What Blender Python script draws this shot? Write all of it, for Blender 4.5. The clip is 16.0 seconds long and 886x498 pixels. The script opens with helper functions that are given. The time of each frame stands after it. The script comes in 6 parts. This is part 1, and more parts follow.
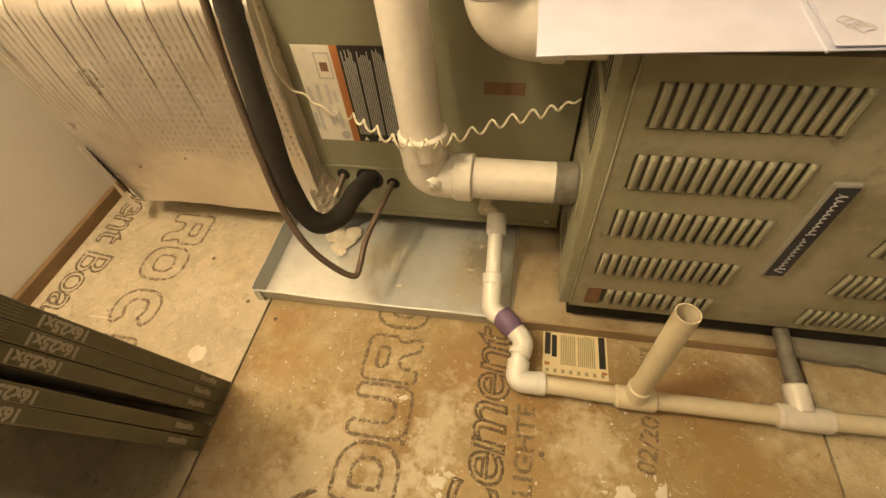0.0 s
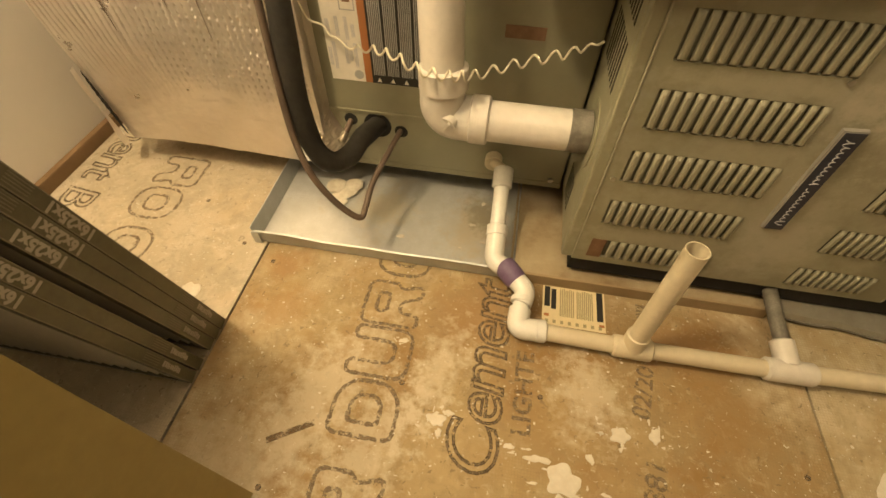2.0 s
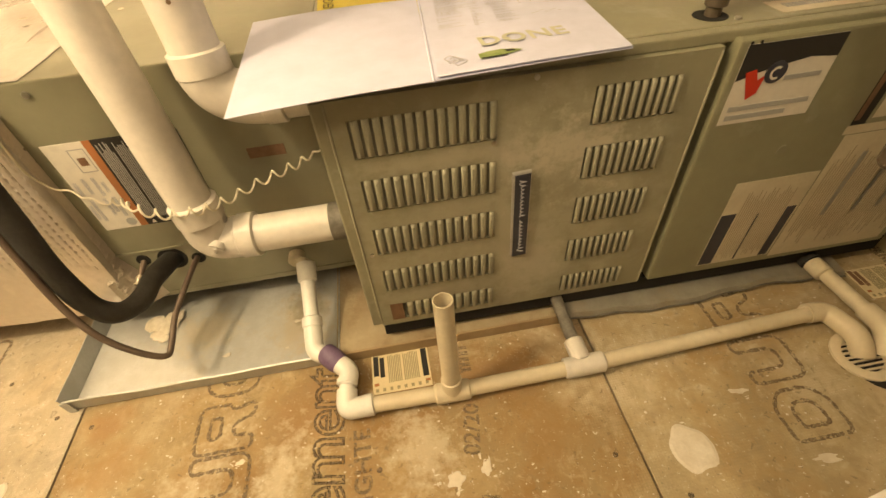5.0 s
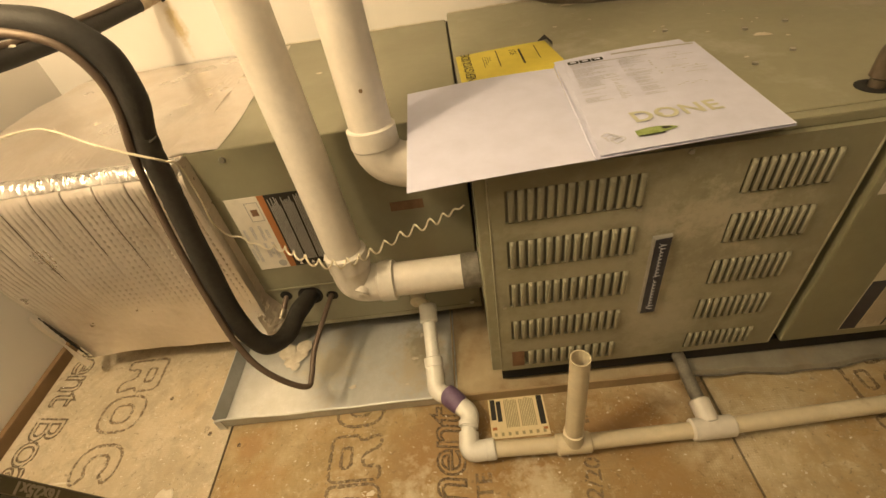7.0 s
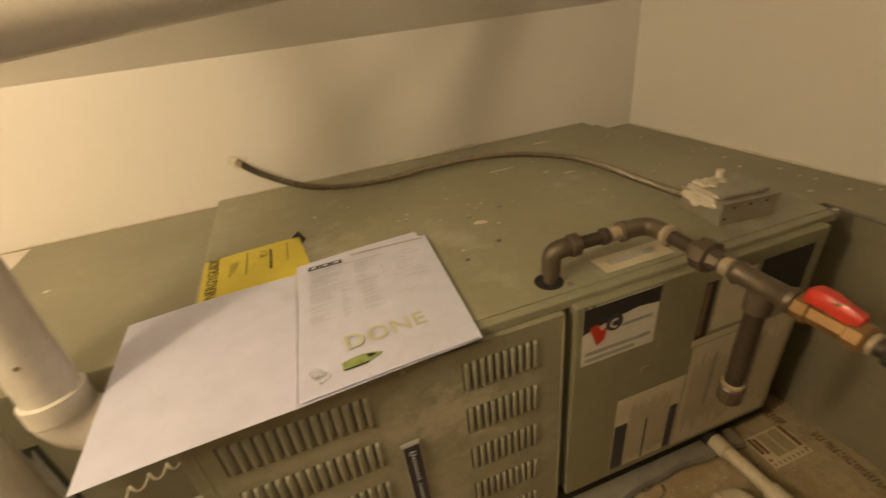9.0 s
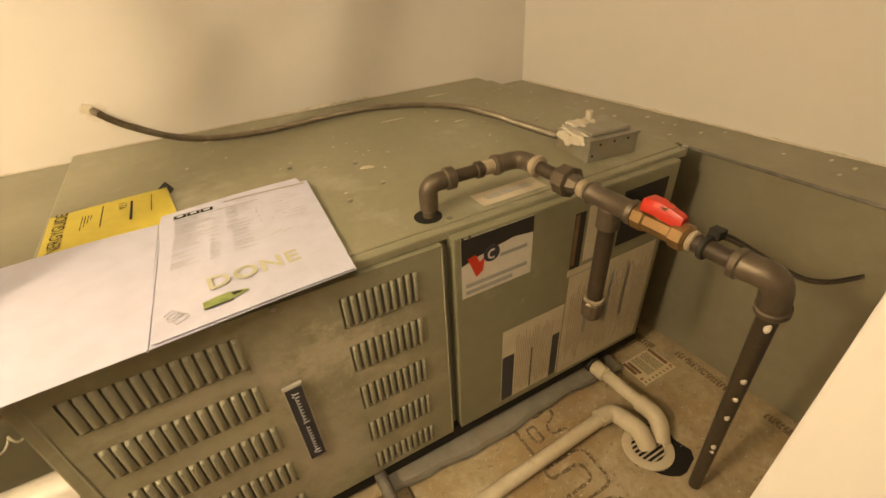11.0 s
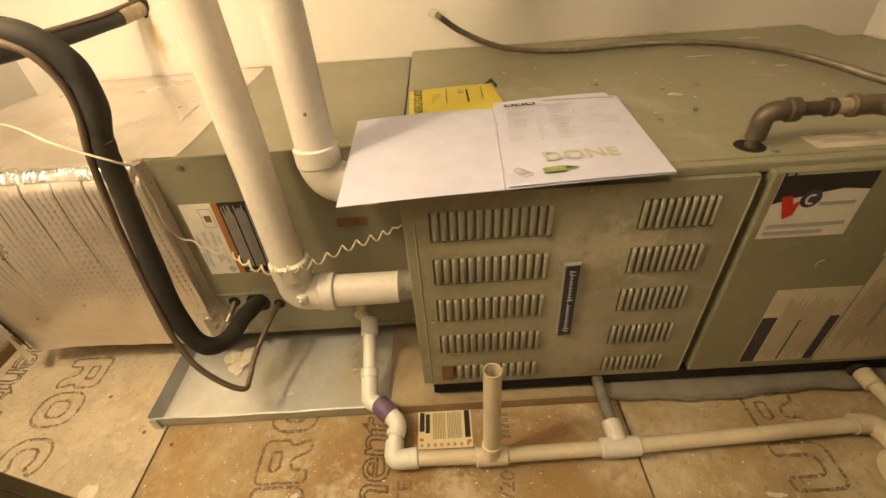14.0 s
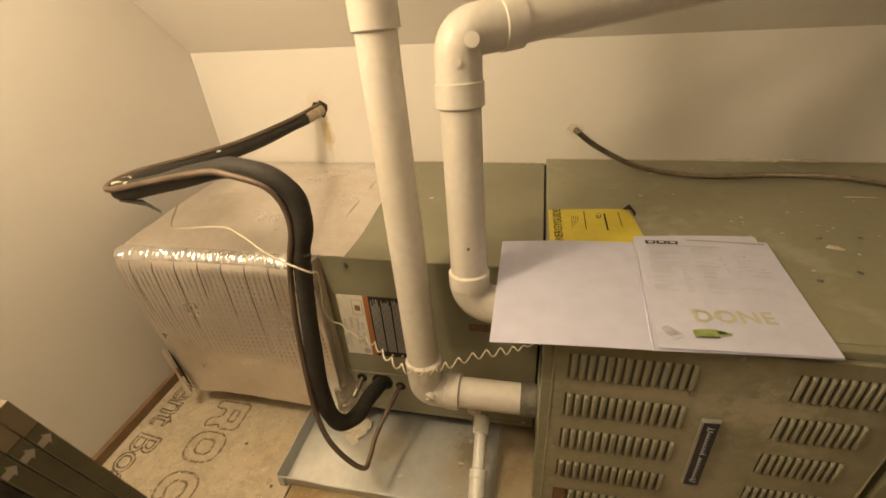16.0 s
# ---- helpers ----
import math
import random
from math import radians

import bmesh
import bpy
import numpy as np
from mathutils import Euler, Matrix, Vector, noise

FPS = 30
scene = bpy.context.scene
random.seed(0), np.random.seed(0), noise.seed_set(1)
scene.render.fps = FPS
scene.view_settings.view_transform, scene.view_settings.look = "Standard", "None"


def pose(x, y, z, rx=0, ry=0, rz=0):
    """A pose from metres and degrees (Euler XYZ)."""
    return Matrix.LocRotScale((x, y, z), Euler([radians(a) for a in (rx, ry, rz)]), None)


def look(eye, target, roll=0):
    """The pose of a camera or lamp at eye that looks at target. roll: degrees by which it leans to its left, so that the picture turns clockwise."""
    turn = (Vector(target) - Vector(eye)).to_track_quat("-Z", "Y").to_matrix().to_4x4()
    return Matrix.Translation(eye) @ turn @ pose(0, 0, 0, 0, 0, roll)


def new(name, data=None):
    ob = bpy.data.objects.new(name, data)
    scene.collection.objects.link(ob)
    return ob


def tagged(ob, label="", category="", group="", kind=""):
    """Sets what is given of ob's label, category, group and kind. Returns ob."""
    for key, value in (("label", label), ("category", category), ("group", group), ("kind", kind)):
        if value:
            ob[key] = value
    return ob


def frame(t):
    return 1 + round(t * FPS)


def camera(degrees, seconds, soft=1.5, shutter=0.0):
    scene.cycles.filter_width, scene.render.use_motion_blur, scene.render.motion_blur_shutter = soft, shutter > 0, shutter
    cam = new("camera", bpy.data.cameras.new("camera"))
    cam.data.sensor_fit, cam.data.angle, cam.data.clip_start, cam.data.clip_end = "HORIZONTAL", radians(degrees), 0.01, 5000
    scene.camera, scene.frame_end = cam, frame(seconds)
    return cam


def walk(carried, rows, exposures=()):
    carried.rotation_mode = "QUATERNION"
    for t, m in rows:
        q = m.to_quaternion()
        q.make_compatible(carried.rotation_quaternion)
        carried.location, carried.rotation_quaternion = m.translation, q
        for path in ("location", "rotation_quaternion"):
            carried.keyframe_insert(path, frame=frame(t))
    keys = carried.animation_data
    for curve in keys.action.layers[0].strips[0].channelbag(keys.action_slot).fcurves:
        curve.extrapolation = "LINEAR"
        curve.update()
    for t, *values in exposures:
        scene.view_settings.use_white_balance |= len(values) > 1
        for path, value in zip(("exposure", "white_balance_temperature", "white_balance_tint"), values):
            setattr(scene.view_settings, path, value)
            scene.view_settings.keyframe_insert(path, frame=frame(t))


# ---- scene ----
cam = camera(90.1, 16.0, shutter=0.25)
PATH = [
    (0, (-0.01, -0.402, 0.704), (-0.316, 0.802, -0.863), -6.1),
    (0.5, (-0.005, -0.424, 0.686), (-0.298, 0.793, -0.874), -7.0),
    (1, (-0.003, -0.435, 0.675), (-0.283, 0.763, -0.902), -5.8),
    (1.5, (-0.002, -0.439, 0.673), (-0.271, 0.751, -0.912), -5.5),
    (2, (-0.05, -0.477, 0.653), (-0.246, 0.737, -0.924), 1.2),
    (2.5, (-0.11, -0.494, 0.653), (-0.228, 0.746, -0.912), 2.7),
    (3, (-0.01, -0.504, 0.657), (-0.105, 0.759, -0.891), -2.0),
    (3.5, (0.137, -0.508, 0.697), (0.19, 0.84, -0.78), -3.7),
    (3.7, (0.204, -0.495, 0.707), (0.358, 0.832, -0.782), -4.9),
    (5.8, (0.103, -0.48, 0.729), (0.166, 0.97, -0.647), -6.4),
    (6, (0.085, -0.478, 0.74), (0.084, 0.977, -0.633), -7.0),
    (6.5, (0.064, -0.461, 0.778), (-0.025, 1.007, -0.577), -9.1),
    (7, (0.062, -0.466, 0.791), (-0.063, 1.035, -0.526), -10.4),
    (7.5, (0.061, -0.467, 0.799), (-0.124, 1.054, -0.485), -10.8),
    (8, (0.078, -0.448, 0.825), (-0.135, 1.125, -0.391), -11.4),
    (8.5, (0.161, -0.418, 0.853), (0.156, 1.27, -0.22), -9.4),
    (9, (0.294, -0.403, 0.886), (0.777, 1.258, -0.118), -6.9),
    (9.5, (0.355, -0.416, 0.888), (1.117, 1.124, -0.135), -5.1),
    (9.7, (0.357, -0.417, 0.884), (1.158, 1.102, -0.142), -4.7),
    (11.8, (0.273, -0.478, 0.799), (0.943, 0.99, -0.383), -1.6),
    (12, (0.224, -0.484, 0.794), (0.711, 1.051, -0.392), -1.5),
    (12.5, (0.142, -0.522, 0.789), (0.252, 1.077, -0.407), -2.2),
    (13, (0.131, -0.534, 0.797), (0.133, 1.057, -0.416), -3.4),
    (13.5, (0.138, -0.528, 0.802), (0.116, 1.052, -0.424), -4.4),
    (14, (0.14, -0.525, 0.808), (0.111, 1.052, -0.42), -4.2),
    (14.5, (0.097, -0.539, 0.839), (-0.043, 1.049, -0.369), -4.3),
    (15, (0.046, -0.546, 0.876), (-0.298, 1.098, -0.21), -5.3),
    (15.5, (0.035, -0.548, 0.883), (-0.33, 1.123, -0.154), -2.5),
    (16, (0.05, -0.506, 0.952), (-0.347, 1.157, -0.085), -4.0),
]
# stops, kelvin, tint of the camera's own automatic exposure
EXPOSURES = [(0.0, -0.18, 6500, 11), (0.5, -0.12, 6500, 11), (3.0, -0.08, 6500, 11), (3.5, 0.1, 6500, 11), (6.0, 0.05, 6500, 12), (6.5, -0.25, 6500, 12), (7.0, -0.4, 6500, 12), (8.0, -0.5, 6450, 12), (8.5, -0.8, 6400, 12), (9.0, -0.7, 6400, 13), (9.5, -0.28, 6400, 14), (12.0, 0.0, 6400, 14), (12.5, -0.2, 6400, 13), (14.0, -0.22, 6400, 13), (14.5, -0.3, 6350, 13), (15.0, -0.75, 6250, 14), (16.0, -0.8, 6250, 14)]
walk(cam, [(t, look(eye, target, roll)) for t, eye, target, roll in PATH], exposures=EXPOSURES)

# ---- light ----
world = bpy.data.worlds.new("world")
world.use_nodes = True
world.node_tree.nodes["Background"].inputs[0].default_value = (1.0, 0.78, 0.5, 1)
world.node_tree.nodes["Background"].inputs[1].default_value = 0.02
scene.world = world
scene.view_settings.exposure = 0.0
# bare bulb under the slope, beside the doorway
bulb = bpy.data.lights.new("closet_bulb_light", "POINT")
bulb.energy, bulb.color, bulb.shadow_soft_size = 47.0, (1.0, 0.775, 0.445), 0.07
new("closet_bulb_light", bulb).location = (-0.70, -0.36, 1.40)
# added fill light, unseen, high in the hall outside; no lamp is known there
hall = bpy.data.lights.new("hall_lamp_light", "AREA")
hall.energy, hall.color, hall.shape, hall.size = 13.0, (1.0, 0.785, 0.46), "DISK", 0.35
new("hall_lamp_light", hall).matrix_world = look((0.1, -1.15, 2.3), (0.1, -1.1, 0))


# ---- materials ----
def mat(name, base, rough=0.5, metal=0.0, second=None, scale=8.0, amount=0.5, bump=0.0, bump_scale=120.0,
        rough_var=0.1, stains=None, stain_scale=3.0, stain_cut=(0.5, 0.7), spec=0.5, coat=0.0, tint_random=0.0, grain=0.35):
    """A procedural surface: a base and a second colour mixed by noise, stains with a shape of their own, fine relief."""
    m = bpy.data.materials.new(name)
    m.use_nodes = True
    nt = m.node_tree
    N, L = nt.nodes, nt.links
    b = N["Principled BSDF"]
    b.inputs["Metallic"].default_value = metal
    b.inputs["Specular IOR Level"].default_value = spec
    b.inputs["Coat Weight"].default_value = coat
    geo = N.new("ShaderNodeNewGeometry")

    def noise_node(sc, detail=6.0, rg=0.6):
        n = N.new("ShaderNodeTexNoise")
        n.inputs["Scale"].default_value, n.inputs["Detail"].default_value = sc, detail
        n.inputs["Roughness"].default_value = rg
        L.new(geo.outputs["Position"], n.inputs["Vector"])
        return n

    def ramp(src, lo, hi):
        r = N.new("ShaderNodeMapRange")
        r.inputs["From Min"].default_value, r.inputs["From Max"].default_value = lo, hi
        L.new(src, r.inputs["Value"])
        return r.outputs["Result"]

    def mix(fac, c1, c2):
        x = N.new("ShaderNodeMix")
        x.data_type = "RGBA"
        if isinstance(fac, float):
            x.inputs[0].default_value = fac
        else:
            L.new(fac, x.inputs[0])
        for k, c in ((6, c1), (7, c2)):
            if isinstance(c, tuple):
                x.inputs[k].default_value = (*c, 1)
            else:
                L.new(c, x.inputs[k])
        return x.outputs[2]

    n1 = noise_node(scale)
    second = second or tuple(0.82 * c for c in base)
    f1 = ramp(n1.outputs["Fac"], 0.5 - 0.25 / max(amount, 0.05) * 0.5, 0.5 + 0.25 / max(amount, 0.05) * 0.5)
    col = mix(f1, base, second)
    fine = noise_node(scale * 9.0, 4.0)
    col = mix(ramp(fine.outputs["Fac"], 0.3, 0.3 + 0.28 / max(grain, 0.02)), col, tuple(0.78 * c for c in base))
    if stains:
        st = noise_node(stain_scale, 5.0, 0.65)
        col = mix(ramp(st.outputs["Fac"], *stain_cut), col, stains)
    if tint_random:
        info = N.new("ShaderNodeObjectInfo")
        hsv = N.new("ShaderNodeHueSaturation")
        r = N.new("ShaderNodeMapRange")
        r.inputs["To Min"].default_value, r.inputs["To Max"].default_value = 1 - tint_random, 1 + tint_random
        L.new(info.outputs["Random"], r.inputs["Value"])
        L.new(r.outputs["Result"], hsv.inputs["Value"])
        L.new(col, hsv.inputs["Color"])
        col = hsv.outputs["Color"]
    L.new(col, b.inputs["Base Color"])
    rr = N.new("ShaderNodeMapRange")
    rr.inputs["To Min"].default_value, rr.inputs["To Max"].default_value = max(0.02, rough - rough_var), min(1, rough + rough_var)
    L.new(n1.outputs["Fac"], rr.inputs["Value"])
    L.new(rr.outputs["Result"], b.inputs["Roughness"])
    if bump:
        bn = noise_node(bump_scale, 3.0)
        bp = N.new("ShaderNodeBump")
        bp.inputs["Strength"].default_value, bp.inputs["Distance"].default_value = bump, 0.002
        L.new(bn.outputs["Fac"], bp.inputs["Height"])
        L.new(bp.outputs["Normal"], b.inputs["Normal"])
    return m


def patch(m, centre, radii, angle, colour, amount=0.8, scale=14.0, ragged=0.5, axis="Z"):
    """A stain of its own shape: a ragged ellipse at a place on the surface, mixed into the base colour."""
    nt = m.node_tree
    N, L = nt.nodes, nt.links
    b = N["Principled BSDF"]
    col = b.inputs["Base Color"].links[0].from_socket
    geo = N.new("ShaderNodeNewGeometry")
    mp = N.new("ShaderNodeMapping")
    mp.vector_type = "TEXTURE"
    mp.inputs["Location"].default_value = centre
    mp.inputs["Rotation"].default_value["XYZ".index(axis)] = radians(angle)
    mp.inputs["Scale"].default_value = radii
    L.new(geo.outputs["Position"], mp.inputs["Vector"])
    ln = N.new("ShaderNodeVectorMath")
    ln.operation = "LENGTH"
    L.new(mp.outputs[0], ln.inputs[0])
    n = N.new("ShaderNodeTexNoise")
    n.inputs["Scale"].default_value, n.inputs["Detail"].default_value, n.inputs["Roughness"].default_value = scale, 8.0, 0.7
    L.new(geo.outputs["Position"], n.inputs["Vector"])
    add = N.new("ShaderNodeMath")
    add.operation = "MULTIPLY_ADD"
    L.new(n.outputs["Fac"], add.inputs[0])
    add.inputs[1].default_value = 3.2 * ragged
    L.new(ln.outputs["Value"], add.inputs[2])
    r = N.new("ShaderNodeMapRange")
    r.inputs["From Min"].default_value, r.inputs["From Max"].default_value = 0.35 + 1.6 * ragged, 1.0 + 1.75 * ragged
    r.inputs["To Min"].default_value, r.inputs["To Max"].default_value = amount, 0.0
    L.new(add.outputs[0], r.inputs["Value"])
    x = N.new("ShaderNodeMix")
    x.data_type = "RGBA"
    L.new(r.outputs["Result"], x.inputs[0])
    L.new(col, x.inputs[6])
    x.inputs[7].default_value = (*colour, 1)
    L.new(x.outputs[2], b.inputs["Base Color"])


def foil_material(name):
    """Reinforced foil facing: a thin crinkled metal skin, dulled by dust, its pleats and dents darkened in colour as
    shade.
    """
    m = mat(name, (0.82, 0.77, 0.73), 0.30, 0.82, second=(0.77, 0.71, 0.655), scale=7, amount=0.7, grain=0.2, stains=(0.66, 0.59, 0.51), stain_scale=5, stain_cut=(0.5, 0.75))
    nt = m.node_tree
    N, L = nt.nodes, nt.links
    geo = N.new("ShaderNodeNewGeometry")
    total = None
    for sc, det, k in ((22.0, 4.0, 1.0), (85.0, 3.0, 0.35)):
        n = N.new("ShaderNodeTexNoise")
        n.inputs["Scale"].default_value, n.inputs["Detail"].default_value = sc, det
        L.new(geo.outputs["Position"], n.inputs["Vector"])
        w = N.new("ShaderNodeMath")
        w.operation = "MULTIPLY_ADD"
        w.inputs[1].default_value = k
        L.new(n.outputs["Fac"], w.inputs[0])
        if total:
            L.new(total, w.inputs[2])
        total = w.outputs[0]
    bp = N.new("ShaderNodeBump")
    bp.inputs["Strength"].default_value, bp.inputs["Distance"].default_value = 0.5, 0.004
    L.new(total, bp.inputs["Height"])
    b = N["Principled BSDF"]
    L.new(bp.outputs["Normal"], b.inputs["Normal"])

    # brown mixed into the colour along the pleats and dents of the quilting, as their shade
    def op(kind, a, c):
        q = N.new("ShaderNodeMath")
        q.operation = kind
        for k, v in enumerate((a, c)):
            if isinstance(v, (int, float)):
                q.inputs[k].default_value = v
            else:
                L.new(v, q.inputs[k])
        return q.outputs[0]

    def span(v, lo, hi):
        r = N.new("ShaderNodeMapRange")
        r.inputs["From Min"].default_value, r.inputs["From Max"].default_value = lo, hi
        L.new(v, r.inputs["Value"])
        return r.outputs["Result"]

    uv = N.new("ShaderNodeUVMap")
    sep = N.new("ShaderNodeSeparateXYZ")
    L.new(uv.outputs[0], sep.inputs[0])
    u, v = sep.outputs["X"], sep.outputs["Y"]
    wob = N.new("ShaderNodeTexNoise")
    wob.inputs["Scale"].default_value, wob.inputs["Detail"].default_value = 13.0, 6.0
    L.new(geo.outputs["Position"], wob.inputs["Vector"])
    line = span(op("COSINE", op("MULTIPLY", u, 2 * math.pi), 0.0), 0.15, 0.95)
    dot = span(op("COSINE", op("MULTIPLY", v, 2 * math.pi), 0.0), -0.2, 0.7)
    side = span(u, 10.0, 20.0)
    dent_shade = op("MULTIPLY", line, op("ADD", op("MULTIPLY", side, dot), op("MULTIPLY", op("SUBTRACT", 1.0, side), 0.55)))
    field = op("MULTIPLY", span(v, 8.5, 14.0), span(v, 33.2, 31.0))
    fac = op("MULTIPLY", op("MULTIPLY", dent_shade, field), span(wob.outputs["Fac"], 0.42, 0.66))
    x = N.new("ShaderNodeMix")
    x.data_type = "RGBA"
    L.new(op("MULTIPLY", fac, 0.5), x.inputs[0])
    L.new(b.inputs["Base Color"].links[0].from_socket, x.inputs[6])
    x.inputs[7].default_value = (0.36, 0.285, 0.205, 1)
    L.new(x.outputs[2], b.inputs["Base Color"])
    return m


M = {}
M["wall"] = mat("painted_drywall", (0.735, 0.705, 0.67), 0.75, scale=2.5, amount=0.25, second=(0.71, 0.68, 0.64), bump=0.10, bump_scale=140, grain=0.06)
patch(M["wall"], (-0.572, 0.715, 0.578), (0.018, 1, 0.070), 0, (0.46, 0.35, 0.16), 0.85, 30, 0.7)
patch(M["wall"], (-0.585, 0.715, 0.66), (0.040, 1, 0.040), 0, (0.60, 0.46, 0.34), 0.4, 30, 0.8)
patch(M["wall"], (0.15, 0.715, 0.585), (0.02, 1, 0.02), 0, (0.55, 0.45, 0.35), 0.4, 60, 0.9)
def board_material(name, base, brown, pale, cut):
    """Cement board: grey-tan, water stained, scuffed and speckled."""
    m = mat(name, base, 0.8, second=tuple(0.8 * c for c in base), scale=7, amount=0.9, bump=0.4, bump_scale=170, stains=brown, stain_scale=4.2, stain_cut=cut)
    nt = m.node_tree
    N, L = nt.nodes, nt.links
    b = N["Principled BSDF"]
    col = b.inputs["Base Color"].links[0].from_socket
    geo = N.new("ShaderNodeNewGeometry")
    for sc, lo, hi, c, amt, det in ((2.6, 0.50, 0.66, pale, 0.75, 9.0), (13.0, 0.58, 0.70, pale, 0.55, 6.0), (9.0, 0.50, 0.66, tuple(0.66 * q for q in base), 0.7, 9.0), (34.0, 0.48, 0.66, tuple(0.62 * q for q in base), 0.65, 8.0), (60.0, 0.55, 0.7, pale, 0.4, 6.0), (95.0, 0.63, 0.70, tuple(0.35 * q for q in base), 0.6, 2.0), (150.0, 0.66, 0.72, (0.7, 0.66, 0.56), 0.8, 2.0)):
        n = N.new("ShaderNodeTexNoise")
        n.inputs["Scale"].default_value, n.inputs["Detail"].default_value, n.inputs["Roughness"].default_value = sc, det, 0.68
        n.inputs["Distortion"].default_value = 0.6
        off = N.new("ShaderNodeVectorMath")
        off.inputs[1].default_value = (sc * 0.37, 1.7, 0)
        L.new(geo.outputs["Position"], off.inputs[0])
        L.new(off.outputs[0], n.inputs["Vector"])
        r = N.new("ShaderNodeMapRange")
        r.inputs["From Min"].default_value, r.inputs["From Max"].default_value, r.inputs["To Max"].default_value = lo, hi, amt
        L.new(n.outputs["Fac"], r.inputs["Value"])
        x = N.new("ShaderNodeMix")
        x.data_type = "RGBA"
        L.new(r.outputs["Result"], x.inputs[0])
        L.new(col, x.inputs[6])
        x.inputs[7].default_value = (*c, 1)
        col = x.outputs[2]
    # faint weave of the glass mesh under the skin
    sep = N.new("ShaderNodeSeparateXYZ")
    L.new(geo.outputs["Position"], sep.inputs[0])
    waves = []
    for axis in ("X", "Y"):
        k, sn = N.new("ShaderNodeMath"), N.new("ShaderNodeMath")
        k.operation, sn.operation = "MULTIPLY", "SINE"
        k.inputs[1].default_value = 2 * math.pi / 0.0042
        L.new(sep.outputs[axis], k.inputs[0])
        L.new(k.outputs[0], sn.inputs[0])
        waves.append(sn.outputs[0])
    top = N.new("ShaderNodeMath")
    top.operation = "MAXIMUM"
    L.new(waves[0], top.inputs[0])
    L.new(waves[1], top.inputs[1])
    cloud = N.new("ShaderNodeTexNoise")
    cloud.inputs["Scale"].default_value, cloud.inputs["Detail"].default_value = 6.0, 4.0
    L.new(geo.outputs["Position"], cloud.inputs["Vector"])
    r1, r2, mul = N.new("ShaderNodeMapRange"), N.new("ShaderNodeMapRange"), N.new("ShaderNodeMath")
    r1.inputs["From Min"].default_value, r1.inputs["From Max"].default_value = 0.55, 1.0
    r2.inputs["From Min"].default_value, r2.inputs["From Max"].default_value, r2.inputs["To Max"].default_value = 0.42, 0.62, 0.3
    mul.operation = "MULTIPLY"
    L.new(top.outputs[0], r1.inputs["Value"])
    L.new(cloud.outputs["Fac"], r2.inputs["Value"])
    L.new(r1.outputs["Result"], mul.inputs[0])
    L.new(r2.outputs["Result"], mul.inputs[1])
    x = N.new("ShaderNodeMix")
    x.data_type = "RGBA"
    L.new(mul.outputs[0], x.inputs[0])
    L.new(col, x.inputs[6])
    x.inputs[7].default_value = (*(0.5 * q for q in base), 1)
    L.new(x.outputs[2], b.inputs["Base Color"])
    return m


M["board"] = board_material("stained_cement_board", (0.43, 0.32, 0.165), (0.26, 0.155, 0.055), (0.57, 0.485, 0.34), (0.43, 0.60))
patch(M["board"], (-0.275, -0.30, 0), (0.055, 0.19, 1), -24, (0.60, 0.53, 0.40), 0.55, 34, 1.3)
patch(M["board"], (-0.36, -0.40, 0), (0.10, 0.09, 1), -10, (0.58, 0.50, 0.37), 0.4, 30, 1.3)
patch(M["board"], (-0.40, -0.06, 0), (0.05, 0.04, 1), 20, (0.32, 0.18, 0.07), 0.6, 26, 0.8)
patch(M["board"], (0.27, -0.10, 0), (0.10, 0.05, 1), 0, (0.30, 0.18, 0.08), 0.7, 20, 0.8)
patch(M["board"], (-0.06, -0.10, 0), (0.08, 0.06, 1), 30, (0.30, 0.19, 0.09), 0.5, 20, 0.9)
for c, r, a, q in (((-0.37, -0.14), (0.06, 0.045), 20, (0.33, 0.20, 0.075)), ((-0.08, -0.115), (0.07, 0.05), -15, (0.30, 0.185, 0.075)), ((0.33, -0.19), (0.06, 0.09), 10, (0.31, 0.20, 0.085)), ((0.05, -0.29), (0.09, 0.05), 35, (0.33, 0.225, 0.10)), ((0.20, -0.36), (0.10, 0.05), -20, (0.32, 0.21, 0.09))):
    patch(M["board"], (*c, 0), (*r, 1), a, q, 0.6, 24, 1.0)
for c, r, a in (((-0.17, -0.33), (0.05, 0.11), -30), ((-0.10, -0.22), (0.035, 0.10), -18), ((0.13, -0.20), (0.05, 0.07), 10)):
    patch(M["board"], (*c, 0), (*r, 1), a, (0.60, 0.53, 0.40), 0.5, 46, 1.5)
M["board_pale"] = board_material("dusty_cement_board", (0.56, 0.475, 0.34), (0.45, 0.345, 0.21), (0.64, 0.57, 0.45), (0.5, 0.75))
M["board_grey"] = board_material("grey_cement_board", (0.50, 0.40, 0.235), (0.34, 0.235, 0.105), (0.60, 0.53, 0.40), (0.46, 0.64))
M["cabinet"] = mat("grey_green_enamel", (0.335, 0.322, 0.222), 0.42, 0.12, second=(0.29, 0.275, 0.185), scale=5, amount=0.5, bump=0.05,
                   stains=(0.40, 0.385, 0.31), stain_scale=7, stain_cut=(0.58, 0.72))
patch(M["cabinet"], (0.33, 0.0, 0.25), (0.22, 1, 0.20), 0, (0.42, 0.395, 0.30), 0.65, 16, 1.3)
patch(M["cabinet"], (0.40, 0.0, 0.365), (0.085, 1, 0.06), 0, (0.54, 0.50, 0.39), 0.85, 30, 1.8)
patch(M["cabinet"], (0.375, 0.0, 0.315), (0.06, 1, 0.05), 0, (0.27, 0.255, 0.175), 0.6, 34, 1.8)
